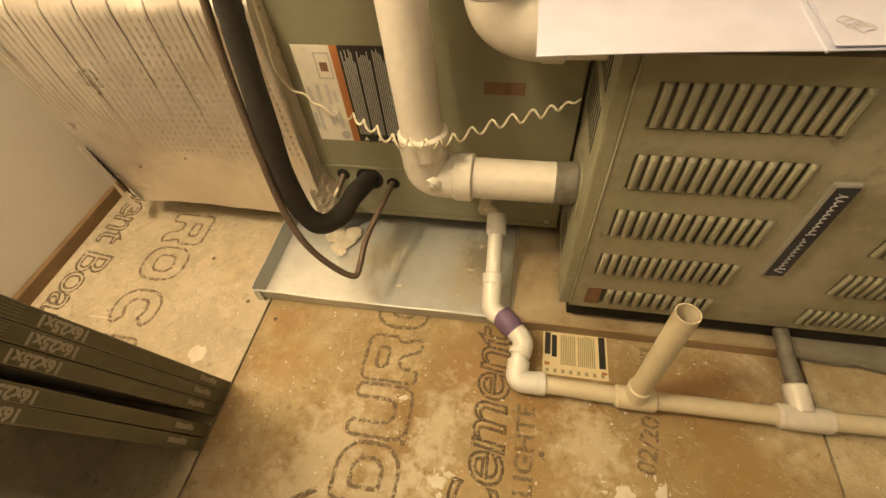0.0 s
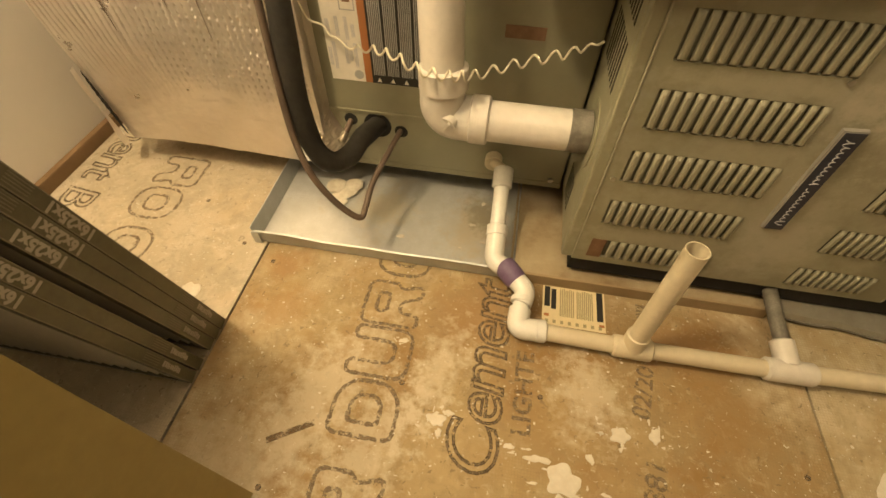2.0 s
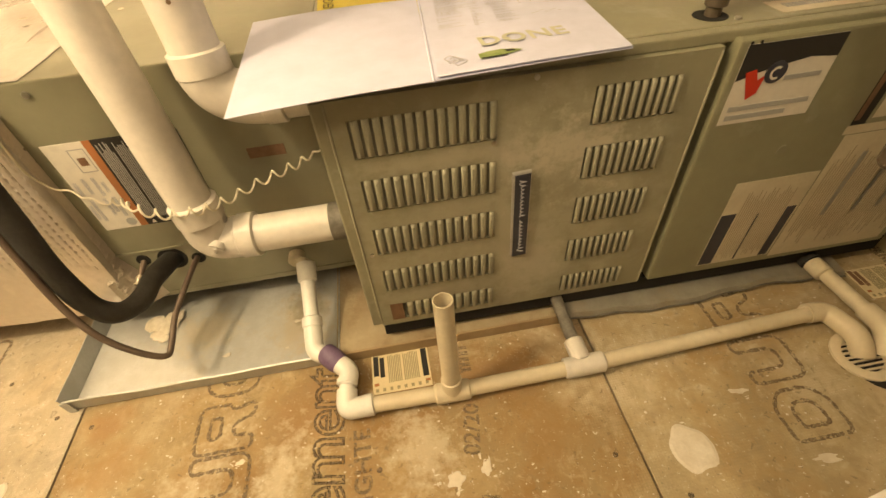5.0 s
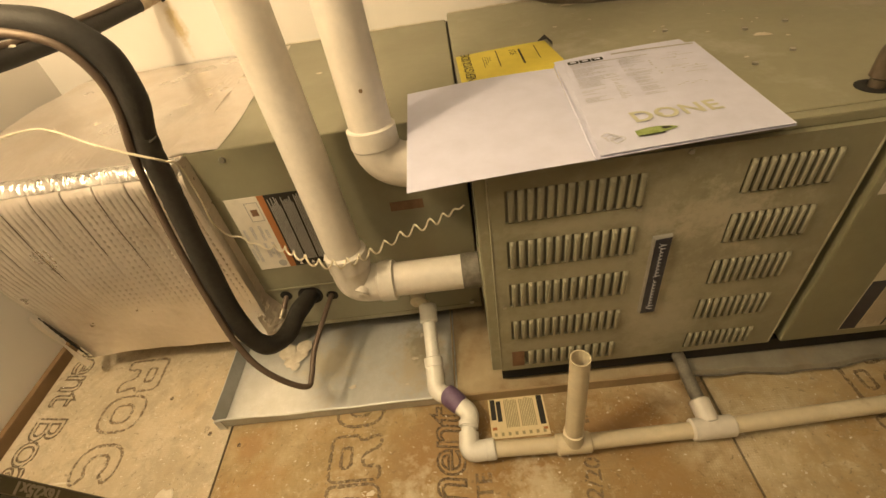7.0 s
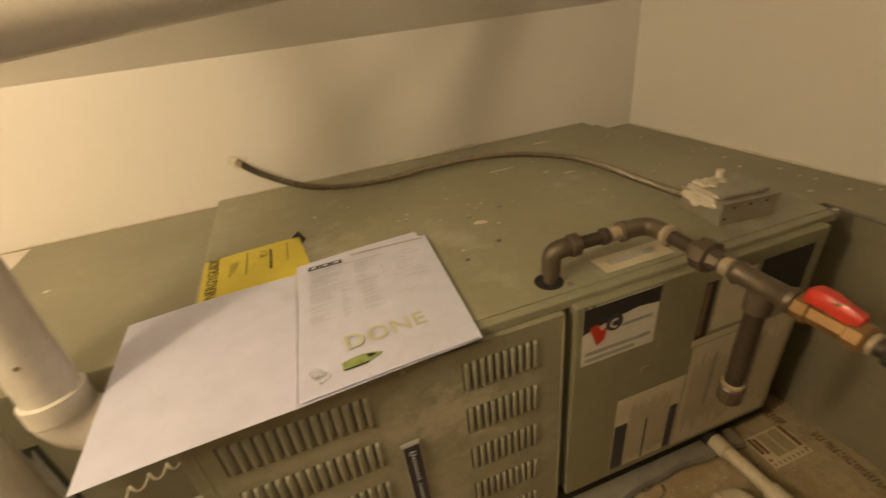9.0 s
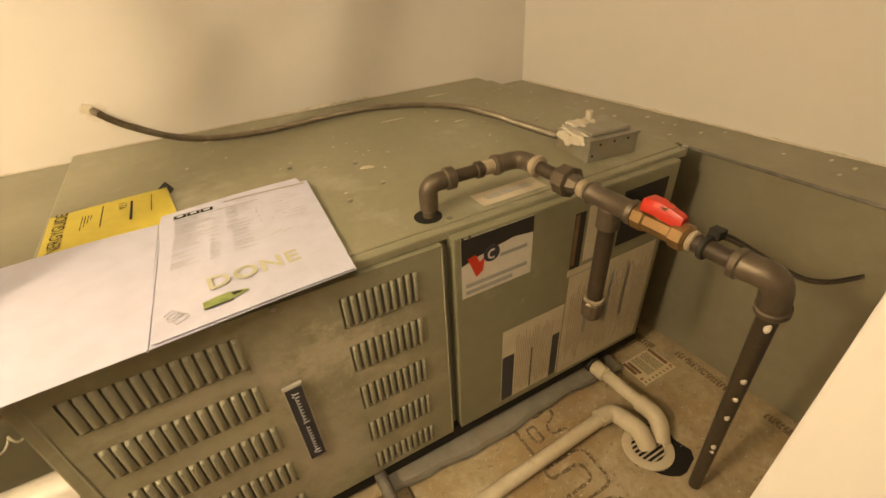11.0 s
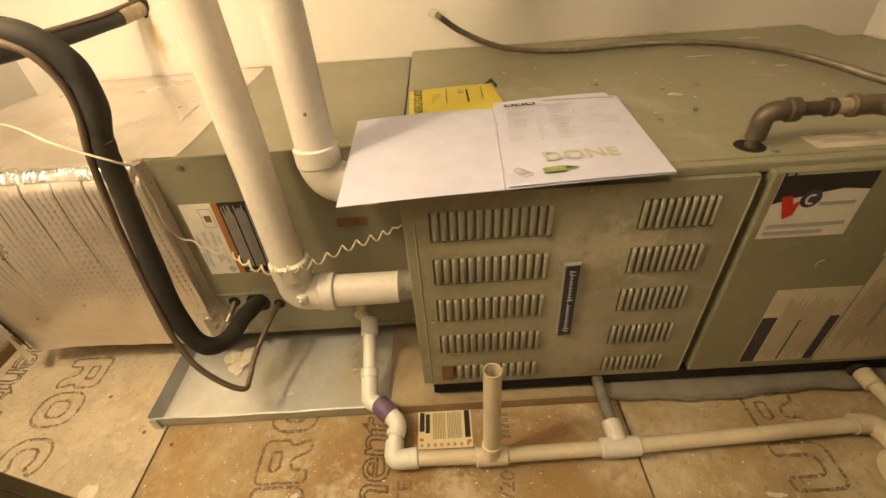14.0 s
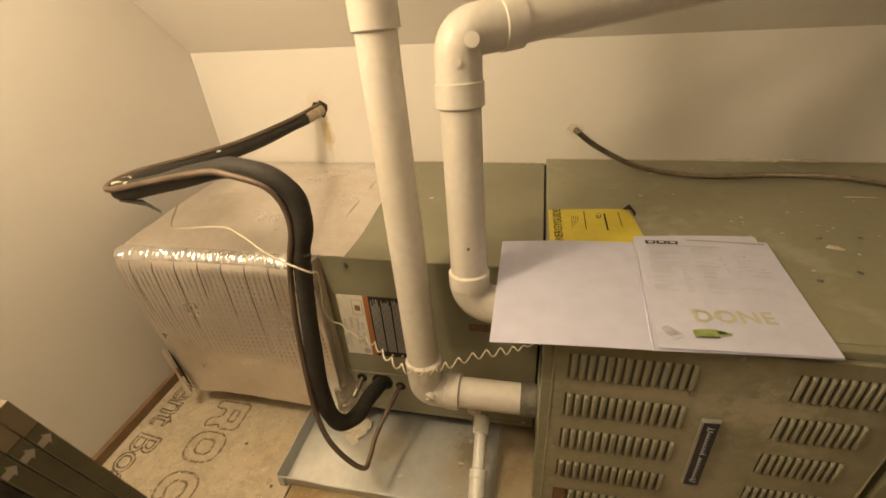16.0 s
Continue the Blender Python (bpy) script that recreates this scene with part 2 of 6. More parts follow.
patch(M["cabinet"], (0.20, 0.0, 0.395), (0.12, 1, 0.010), 0, (0.42, 0.385, 0.29), 0.6, 50, 1.4)
patch(M["cabinet"], (0.20, 0.0, 0.13), (0.12, 1, 0.02), 0, (0.40, 0.37, 0.28), 0.6, 50, 1.4)
patch(M["cabinet"], (0.36, 0.0, 0.17), (0.05, 1, 0.09), 0, (0.48, 0.45, 0.36), 0.6, 24, 1.2)
patch(M["cabinet"], (0.31, 0.0, 0.40), (0.035, 1, 0.05), 0, (0.42, 0.39, 0.31), 0.35, 60, 1.8)
# the cabinet's paint without its dust, darkened for the dimmer light on the blower door
M["shaded_enamel"] = mat("shaded_grey_green_enamel", (0.29, 0.28, 0.182), 0.4, 0.12, second=(0.255, 0.245, 0.157), scale=5, amount=0.5, bump=0.05, stains=(0.35, 0.335, 0.25), stain_scale=9, stain_cut=(0.6, 0.75))
M["case"] = mat("olive_grey_enamel", (0.285, 0.272, 0.19), 0.4, 0.2, second=(0.24, 0.228, 0.155), scale=4, amount=0.5, bump=0.05)
# the cabinet's paint, lightened for the light on slats and folded edges
M["louver"] = mat("lit_enamel", (0.385, 0.365, 0.265), 0.58, 0.04, scale=12, amount=0.6)
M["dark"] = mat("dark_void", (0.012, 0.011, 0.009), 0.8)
# dark tone that carries the shade of the louver openings
M["inside"] = mat("shaded_inside", (0.19, 0.175, 0.12), 0.6, second=(0.13, 0.12, 0.085), scale=30)
M["galv"] = mat("galvanised_steel", (0.39, 0.37, 0.31), 0.45, 0.4, second=(0.30, 0.28, 0.23), scale=24, amount=0.8, bump=0.06, stains=(0.36, 0.30, 0.21), stain_scale=9, stain_cut=(0.48, 0.66))
M["pan_steel"] = mat("stained_pan_steel", (0.60, 0.61, 0.60), 0.42, 0.45, second=(0.50, 0.505, 0.48), scale=24, amount=0.8, bump=0.06, stains=(0.50, 0.46, 0.38), stain_scale=9, stain_cut=(0.56, 0.75))
patch(M["pan_steel"], (-0.075, 0.09, 0), (0.06, 0.09, 1), 0, (0.52, 0.45, 0.33), 0.8, 36, 1.0)
patch(M["pan_steel"], (-0.07, 0.125, 0), (0.035, 0.055, 1), 15, (0.30, 0.27, 0.19), 0.75, 42, 1.1)
patch(M["pan_steel"], (-0.27, 0.11, 0), (0.07, 0.06, 1), 0, (0.60, 0.53, 0.40), 0.7, 30, 0.8)
M["duct_steel"] = mat("duct_sheet_steel", (0.36, 0.335, 0.24), 0.42, 0.3, second=(0.28, 0.26, 0.18), scale=5, amount=0.6, bump=0.05)
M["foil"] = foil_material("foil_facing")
M["pvc"] = mat("white_pvc", (0.71, 0.67, 0.61), 0.36, second=(0.64, 0.585, 0.50), scale=9, amount=0.7, bump=0.04, bump_scale=60, coat=0.1)
M["pvc_old"] = mat("yellowed_pvc", (0.70, 0.62, 0.46), 0.42, second=(0.60, 0.51, 0.35), scale=12, amount=0.8, bump=0.05, stains=(0.45, 0.35, 0.22), stain_scale=14, stain_cut=(0.6, 0.75))
M["pvc_white"] = mat("new_white_pvc", (0.80, 0.78, 0.73), 0.34, second=(0.74, 0.715, 0.65), scale=12, amount=0.6, bump=0.04, bump_scale=60, coat=0.1)
M["purple"] = mat("purple_primer", (0.13, 0.08, 0.16), 0.5, second=(0.22, 0.15, 0.25), scale=40, amount=0.8)
M["rubber"] = mat("black_foam", (0.026, 0.024, 0.021), 0.62, second=(0.048, 0.043, 0.036), scale=14, amount=0.6, bump=0.25, bump_scale=220, spec=0.3)
M["copper"] = mat("aged_copper", (0.18, 0.13, 0.095), 0.5, 0.35, second=(0.12, 0.09, 0.07), scale=18, amount=0.8)
M["iron"] = mat("black_iron", (0.17, 0.135, 0.095), 0.45, 0.5, second=(0.10, 0.08, 0.056), scale=25, amount=0.8, bump=0.2, bump_scale=300)
M["iron_dark"] = mat("black_pipe", (0.055, 0.042, 0.030), 0.45, 0.4, second=(0.10, 0.075, 0.05), scale=20, amount=0.7, bump=0.15, bump_scale=250)
M["brass"] = mat("dull_brass", (0.42, 0.27, 0.12), 0.42, 0.8, second=(0.30, 0.18, 0.08), scale=25, amount=0.8)
M["tape"] = mat("thread_tape", (0.44, 0.37, 0.26), 0.7, second=(0.30, 0.23, 0.15), scale=60, amount=1.0)
M["red"] = mat("red_enamel", (0.62, 0.035, 0.012), 0.4, second=(0.5, 0.03, 0.012), scale=20, coat=0.2)
M["paper"] = mat("white_paper", (0.605, 0.615, 0.78), 0.8, second=(0.59, 0.60, 0.76), scale=4, amount=0.2)
M["card"] = mat("white_card", (0.605, 0.615, 0.79), 0.6, second=(0.59, 0.60, 0.77), scale=3, amount=0.2)
M["yellow"] = mat("yellow_card", (0.73, 0.61, 0.07), 0.55, second=(0.67, 0.56, 0.06), scale=8, amount=0.3)
M["ink"] = mat("black_ink", (0.02, 0.018, 0.016), 0.7)
M["grey_ink"] = mat("grey_ink", (0.42, 0.41, 0.39), 0.8)
M["pale_ink"] = mat("pale_grey_ink", (0.50, 0.495, 0.53), 0.8)
M["done_ink"] = mat("pale_olive_ink", (0.50, 0.495, 0.35), 0.8, second=(0.55, 0.545, 0.43), scale=60, amount=0.8)
M["green"] = mat("lime_ink", (0.20, 0.27, 0.06), 0.7, second=(0.40, 0.46, 0.20), scale=60, amount=0.8)
M["label"] = mat("white_label", (0.74, 0.70, 0.62), 0.5, second=(0.68, 0.63, 0.54), scale=10, amount=0.4)
M["label_tan"] = mat("tan_label", (0.66, 0.595, 0.455), 0.6, second=(0.55, 0.48, 0.345), scale=16, amount=0.8)
M["tan_ink"] = mat("brown_ink", (0.47, 0.40, 0.28), 0.8)
M["orange"] = mat("orange_ink", (0.42, 0.16, 0.05), 0.55)
M["brown_label"] = mat("brown_label", (0.17, 0.085, 0.045), 0.5, second=(0.26, 0.15, 0.085), scale=60, amount=0.8)
def worn(m, scale=170.0, lo=0.36, hi=0.56):
    """Ink or smear worn through in specks."""
    nt = m.node_tree
    geo, n, r = (nt.nodes.new(k) for k in ("ShaderNodeNewGeometry", "ShaderNodeTexNoise", "ShaderNodeMapRange"))
    n.inputs["Scale"].default_value, n.inputs["Detail"].default_value, n.inputs["Roughness"].default_value = scale, 6.0, 0.7
    r.inputs["From Min"].default_value, r.inputs["From Max"].default_value = lo, hi
    nt.links.new(geo.outputs["Position"], n.inputs["Vector"])
    nt.links.new(n.outputs["Fac"], r.inputs["Value"])
    nt.links.new(r.outputs["Result"], nt.nodes["Principled BSDF"].inputs["Alpha"])
    return m


M["stamp"] = worn(mat("stencil_ink", (0.17, 0.12, 0.075), 0.9, second=(0.27, 0.20, 0.125), scale=70, amount=1.3), 125.0, 0.40, 0.58)
M["scrape"] = worn(mat("brown_scrape", (0.22, 0.14, 0.07), 0.9, second=(0.30, 0.20, 0.11), scale=50), 90.0, 0.40, 0.62)
M["plaster"] = mat("plaster_splash", (0.72, 0.67, 0.57), 0.85, second=(0.58, 0.51, 0.40), scale=40, amount=0.8, bump=0.3)
M["wood"] = mat("raw_lumber", (0.40, 0.30, 0.17), 0.75, second=(0.30, 0.21, 0.11), scale=9, amount=0.8, bump=0.2, bump_scale=60)
M["strip"] = mat("brown_strip", (0.25, 0.16, 0.08), 0.7, second=(0.17, 0.105, 0.05), scale=15, amount=0.6)
M["grey_paint"] = mat("grey_primer", (0.12, 0.108, 0.085), 0.6, second=(0.24, 0.22, 0.185), scale=45, amount=0.9)
M["filter_black"] = mat("printed_black_card", (0.10, 0.094, 0.056), 0.32, second=(0.15, 0.14, 0.086), scale=14, amount=0.7, spec=0.6)
M["filter_tan"] = mat("grey_tan_card", (0.27, 0.215, 0.145), 0.6, second=(0.21, 0.165, 0.105), scale=20, amount=0.5)
M["filter_ink"] = mat("light_print", (0.50, 0.46, 0.38), 0.6)
M["ply"] = mat("platform_board", (0.44, 0.36, 0.23), 0.8, second=(0.33, 0.25, 0.145), scale=11, amount=0.9, bump=0.3, bump_scale=120, stains=(0.24, 0.165, 0.085), stain_scale=9, stain_cut=(0.52, 0.68))
M["pleat"] = mat("filter_cloth", (0.55, 0.52, 0.45), 0.9)
M["wire"] = mat("white_wire", (0.74, 0.67, 0.52), 0.45)
M["conduit"] = mat("armoured_cable", (0.36, 0.31, 0.235), 0.4, 0.7, second=(0.20, 0.175, 0.13), scale=40, amount=0.6)
M["emblem_blue"] = mat("navy_badge", (0.03, 0.032, 0.05), 0.35, second=(0.05, 0.05, 0.07), scale=60, amount=0.6)
M["silver"] = mat("silver_trim", (0.52, 0.50, 0.46), 0.35, 0.5)
M["putty"] = mat("duct_putty", (0.74, 0.68, 0.57), 0.7, second=(0.5, 0.43, 0.32), scale=40, amount=0.8, bump=0.5, bump_scale=90)
M["screw"] = mat("zinc_screw", (0.55, 0.53, 0.48), 0.3, 0.9)


# ---- builders ----
def part(name, bm, material, parent=None, label="", smooth=False):
    """Links a bmesh as one mesh object, under a thing or a part."""
    me = bpy.data.meshes.new(name)
    bmesh.ops.recalc_face_normals(bm, faces=bm.faces[:])
    if smooth:
        for f in bm.faces:
            f.smooth = True
    bm.to_mesh(me)
    bm.free()
    me.materials.append(material)
    if smooth:
        me.set_sharp_from_angle(angle=radians(40))
    ob = new(name, me)
    if parent:
        ob.parent = parent
        ob.matrix_parent_inverse = ORIGIN.get(parent.name, Matrix()).inverted()
    if label:
        ob["label"] = label
    ORIGIN[ob.name] = ORIGIN.get(parent.name, Matrix()) if parent else Matrix()
    if parent and parent.type == "MESH":
        ob.matrix_parent_inverse = Matrix()
    return ob


ORIGIN = {}


def thing(name, base, label, category, group="", kind=""):
    """An Empty at the base of a thing; its parts are built in world coordinates and hang under it."""
    e = new(name)
    e.location = base
    e.empty_display_size = 0.05
    ORIGIN[e.name] = Matrix.Translation(base)
    return tagged(e, label, category, group, kind)


def box(bm, x0, x1, y0, y1, z0, z1, bevel=0.0, m=None):
    vs = [bm.verts.new(((m @ Vector(p)) if m else p)) for p in
          ((x0, y0, z0), (x1, y0, z0), (x1, y1, z0), (x0, y1, z0), (x0, y0, z1), (x1, y0, z1), (x1, y1, z1), (x0, y1, z1))]
    fs = [bm.faces.new([vs[i] for i in q]) for q in ((0, 3, 2, 1), (4, 5, 6, 7), (0, 1, 5, 4), (1, 2, 6, 5), (2, 3, 7, 6), (3, 0, 4, 7))]
    if bevel:
        es = list({e for f in fs for e in f.edges})
        bmesh.ops.bevel(bm, geom=es, offset=bevel, segments=2, affect="EDGES", profile=0.6)
    return bm


def boxed(*a, bevel=0.0, m=None):
    return box(bmesh.new(), *a, bevel=bevel, m=m)


def smooth_path(pts, n=8):
    """A Catmull-Rom curve through the points."""
    P = [Vector(p) for p in pts]
    P = [2 * P[0] - P[1]] + P + [2 * P[-1] - P[-2]]
    out = []
    for i in range(1, len(P) - 2):
        a, b, c, d = P[i - 1:i + 3]
        for k in range(n):
            t = k / n
            out.append(0.5 * ((2 * b) + (c - a) * t + (2 * a - 5 * b + 4 * c - d) * t * t + (3 * b - a - 3 * c + d) * t ** 3))
    return out + [P[-2]]


def round_path(pts, r, n=6):
    """A polyline with its corners rounded to about the radius r."""
    P = [Vector(p) for p in pts]
    out = [P[0]]
    for a, b, c in zip(P, P[1:], P[2:]):
        u, v = (a - b), (c - b)
        d = min(r, u.length * 0.49, v.length * 0.49)
        s, e = b + u.normalized() * d, b + v.normalized() * d
        for k in range(n + 1):
            t = k / n
            out.append((1 - t) ** 2 * s + 2 * t * (1 - t) * b + t * t * e)
    return out + [P[-1]]


def tube(bm, pts, r, seg=14, caps=True, inner=None):
    """A round tube along points; r may be a list. inner: makes it hollow, with that bore."""
    P = [Vector(p) for p in pts]
    R = r if isinstance(r, (list, tuple)) else [r] * len(P)
    T = [(P[min(i + 1, len(P) - 1)] - P[max(i - 1, 0)]).normalized() for i in range(len(P))]
    up = Vector((0, 0, 1)) if abs(T[0].z) < 0.9 else Vector((1, 0, 0))
    nrm = T[0].cross(up).normalized()
    rings, rings_in = [], []
    for i, p in enumerate(P):
        nrm = (nrm - T[i] * nrm.dot(T[i])).normalized()
        bi = T[i].cross(nrm)
        rings.append([bm.verts.new(p + (nrm * math.cos(2 * math.pi * k / seg) + bi * math.sin(2 * math.pi * k / seg)) * R[i]) for k in range(seg)])
        if inner:
            rings_in.append([bm.verts.new(p + (nrm * math.cos(2 * math.pi * k / seg) + bi * math.sin(2 * math.pi * k / seg)) * inner) for k in range(seg)])
    for a, b in zip(rings, rings[1:]):
        for k in range(seg):
            bm.faces.new((a[k], a[(k + 1) % seg], b[(k + 1) % seg], b[k]))
    if inner:
        for a, b in zip(rings_in, rings_in[1:]):
            for k in range(seg):
                bm.faces.new((b[k], b[(k + 1) % seg], a[(k + 1) % seg], a[k]))
        for a, b in ((rings[0], rings_in[0]), (rings[-1], rings_in[-1])):
            for k in range(seg):
                bm.faces.new((a[k], a[(k + 1) % seg], b[(k + 1) % seg], b[k]))
    elif caps:
        bm.faces.new(rings[0][::-1])
        bm.faces.new(rings[-1])
    return bm


def tubed(pts, r, seg=16, inner=None):
    return tube(bmesh.new(), pts, r, seg, inner=inner)


def collar(a, b, r, lip=0.0):
    """A short socket between two points, with softened ends."""
    a, b = Vector(a), Vector(b)
    d = (b - a)
    e = min(0.0022, d.length * 0.2)
    u = d.normalized()
    return tubed([a, a + u * e, a + d * 0.5, b - u * e, b], [r - e * 1.35, r, r + lip, r, r - e * 1.35], 24)


def disc(bm, c, r, axis, depth, seg=14):
    c, axis = Vector(c), Vector(axis).normalized()
    return tube(bm, [c, c + axis * depth], r, seg)


def blob(bm, cx, cy, z, rx, ry, rnd, h=0.0012, n=18, jag=0.35):
    """A flat splash with an uneven outline."""
    ph = [rnd.uniform(0, 6.3) for _ in range(4)]
    top, low = [], []
    for k in range(n):
        a = 2 * math.pi * k / n
        q = 1 + jag * (0.5 * math.sin(2 * a + ph[0]) + 0.3 * math.sin(3 * a + ph[1]) + 0.35 * math.sin(5 * a + ph[2]) + 0.2 * math.sin(7 * a + ph[3]))
        x, y = cx + rx * q * math.cos(a), cy + ry * q * math.sin(a)
        low.append(bm.verts.new((x, y, z)))
        top.append(bm.verts.new((cx + (x - cx) * 0.86, cy + (y - cy) * 0.86, z + h)))
    bm.faces.new(top)
    for k in range(n):
        bm.faces.new((low[k], low[(k + 1) % n], top[(k + 1) % n], top[k]))
    return bm


def written(text, size, outline=0.0, shear=0.0, spacing=1.0, extrude=0.0, bold=0.0):
    """The mesh data of a word in the built-in font; with outline, only its contour as a stroke of that radius."""
    cu = bpy.data.curves.new("lettering", "FONT")
    cu.body, cu.size, cu.shear, cu.space_character = text, size, shear, spacing
    cu.align_x, cu.align_y = "CENTER", "CENTER"
    cu.resolution_u, cu.offset = 4, bold
    if outline:
        cu.fill_mode, cu.bevel_depth, cu.bevel_resolution = "NONE", outline, 0
    else:
        cu.extrude = extrude
    ob = bpy.data.objects.new("lettering", cu)
    scene.collection.objects.link(ob)
    dg = bpy.context.evaluated_depsgraph_get()
    dg.update()
    me = bpy.data.meshes.new_from_object(ob.evaluated_get(dg), depsgraph=dg)
    bpy.data.objects.remove(ob)
    bpy.data.curves.remove(cu)
    return me


def lettered(name, text, size, m, material, parent, label="", flat=1.0, **kw):
    """A word laid at the pose m (its own x to the right, y up, z towards the reader)."""
    me = written(text, size, **kw)
    me.transform(m @ Matrix.Diagonal((1, 1, flat, 1)))
    me.materials.clear()
    me.materials.append(material)
    ob = new(name, me)
    ob.parent = parent
    ob.matrix_parent_inverse = Matrix() if parent.type == "MESH" else ORIGIN.get(parent.name, Matrix()).inverted()
    if label:
        ob["label"] = label
    ORIGIN[ob.name] = ORIGIN.get(parent.name, Matrix())
    return ob


def structure(name, bm, material, label, category, smooth=False):
    return tagged(part(name, bm, material, smooth=smooth), label, category, kind="structure")

# ---- structure ----
LEFT, BACK, FRONT = -0.955, 0.715, -0.42
JAMB_L, JAMB_R = -0.306, 0.53
KNEE = 0.816          # height at which the sloped ceiling starts
RX0, RX1 = 1.265, 1.40  # the far wall runs a little askew: x at the back and at the front

structure("wall_west", boxed(LEFT - 0.1, LEFT, -0.54, 0.82, -0.01, 2.5), M["wall"], "off-white painted drywall side wall", "wall")
# back wall, with the holes for the refrigerant lines and the cable
wb = structure("wall_north", boxed(LEFT, 1.5, BACK, BACK + 0.1, -0.01, KNEE), M["wall"], "off-white painted knee wall behind the furnace", "wall")
bm = bmesh.new()
v = [bm.verts.new(p) for p in ((RX0, BACK, -0.01), (RX1, -0.54, -0.01), (RX1 + 0.1, -0.54, -0.01), (RX0 + 0.1, BACK, -0.01),
                               (RX0, BACK, 2.5), (RX1, -0.54, 2.5), (RX1 + 0.1, -0.54, 2.5), (RX0 + 0.1, BACK, 2.5))]
for q in ((0, 3, 2, 1), (4, 5, 6, 7), (0, 1, 5, 4), (1, 2, 6, 5), (2, 3, 7, 6), (3, 0, 4, 7)):
    bm.faces.new([v[i] for i in q])
structure("wall_east", bm, M["wall"], "off-white painted drywall end wall", "wall")
# sloped ceiling, from the knee wall up towards the doorway
bm = bmesh.new()
pr = [(BACK + 0.1, KNEE - 0.002), (BACK, KNEE - 0.002), (-0.54, KNEE + 1.255), (-0.54, KNEE + 1.4), (BACK + 0.1, KNEE + 0.14)]
a = [bm.verts.new((LEFT, y, z)) for y, z in pr]
b = [bm.verts.new((1.5, y, z)) for y, z in pr]
bm.faces.new(a)
bm.faces.new(b[::-1])
for k in range(5):
    bm.faces.new((a[k], a[(k + 1) % 5], b[(k + 1) % 5], b[k]))
structure("ceiling", bm, M["wall"], "off-white painted sloped ceiling under the roof", "ceiling")
# front wall with the doorway
bm = bmesh.new()
box(bm, LEFT, JAMB_L, -0.54, FRONT, -0.01, 2.1, 0.002)
box(bm, JAMB_R, RX1, -0.54, FRONT, -0.01, 2.1, 0.002)
box(bm, LEFT, RX1, -0.54, FRONT, 2.1, 2.5)
structure("wall_south", bm, M["wall"], "off-white painted wall with the doorway", "wall")
# added thin lining over the left jamb, its dark colour standing for shade
M["jamb_shade"] = mat("shaded_jamb", (0.40, 0.315, 0.115), 0.5, second=(0.34, 0.26, 0.09), scale=10, amount=0.6, bump=0.05, bump_scale=50)
bm = bmesh.new()
box(bm, JAMB_L - 0.003, JAMB_L + 0.003, -0.543, FRONT + 0.003, 0.0005, 2.097, 0.001)
structure("trim", bm, M["jamb_shade"], "added yellow-brown lining that darkens the shaded doorway jamb", "door trim")
# hall outside, plain and closed
bm = bmesh.new()
for q in ((-1.5, -1.4, -2.2, -0.54, -0.01, 2.5), (1.8, 1.9, -2.2, -0.54, -0.01, 2.5), (-1.5, 1.9, -2.3, -2.2, -0.01, 2.5),
          (-1.4, LEFT, -0.6, -0.54, -0.01, 2.5), (RX1, 1.8, -0.6, -0.54, -0.01, 2.5)):
    box(bm, *q)
structure("wall_hall", bm, M["wall"], "plain off-white walls of the hall", "wall")
structure("ceiling_hall", boxed(-1.5, 1.9, -2.3, 0.8, 2.5, 2.6), M["wall"], "plain white ceiling of the hall", "ceiling")

fl = structure("floor", boxed(-1.5, 1.9, -2.3, 0.82, -0.06, -0.012), M["strip"], "subfloor under cement boards", "floor")
SEAM0, SEAM1 = -0.4565, 0.459
for x0, x1, k in ((-0.953, SEAM0 - 0.002, "board_pale"), (SEAM0 + 0.002, SEAM1 - 0.0018, "board"), (SEAM1 + 0.0018, 1.38, "board_grey")):
    part("cement_board", boxed(x0, x1, -0.535, 0.713, -0.012, 0.0, bevel=0.0012), M[k], fl)
structure("baseboard", boxed(LEFT, LEFT + 0.014, -0.42, 0.30, 0.0, 0.030, bevel=0.003), M["strip"], "narrow brown strip along the foot of the wall", "trim")

# ---- furnace ----
FX0, FX1, FZ0, FZ1 = 0.075, 1.093, 0.062, 0.508
furnace = thing("furnace", (0.58, 0.36, 0.0), "grey-green steel furnace lying on its side on a low base", "furnace")
# outer shell: top, back, bottom and two ends of folded sheet
body = part("body", boxed(FX0, FX1, 0.024, BACK - 0.002, FZ0, FZ1, bevel=0.003), M["cabinet"], furnace)
part("interior", boxed(FX0 + 0.02, 0.56, 0.0165, 0.0235, FZ0 + 0.006, FZ1 - 0.025), M["inside"], furnace, "dark sheet for the shade behind the louvers")
# folded top edge that hangs over the doors
part("top_lip", boxed(FX0, FX1, 0.008, 0.024, FZ1 - 0.016, FZ1 - 0.001, bevel=0.003), M["cabinet"], furnace)
part("corner_post", boxed(FX0 - 0.001, FX0 + 0.017, 0.003, 0.022, FZ0, FZ1 - 0.018, bevel=0.003), M["cabinet"], furnace)
part("middle_post", boxed(0.567, 0.590, 0.018, 0.03, FZ0, FZ1 - 0.018, bevel=0.002), M["case"], furnace)

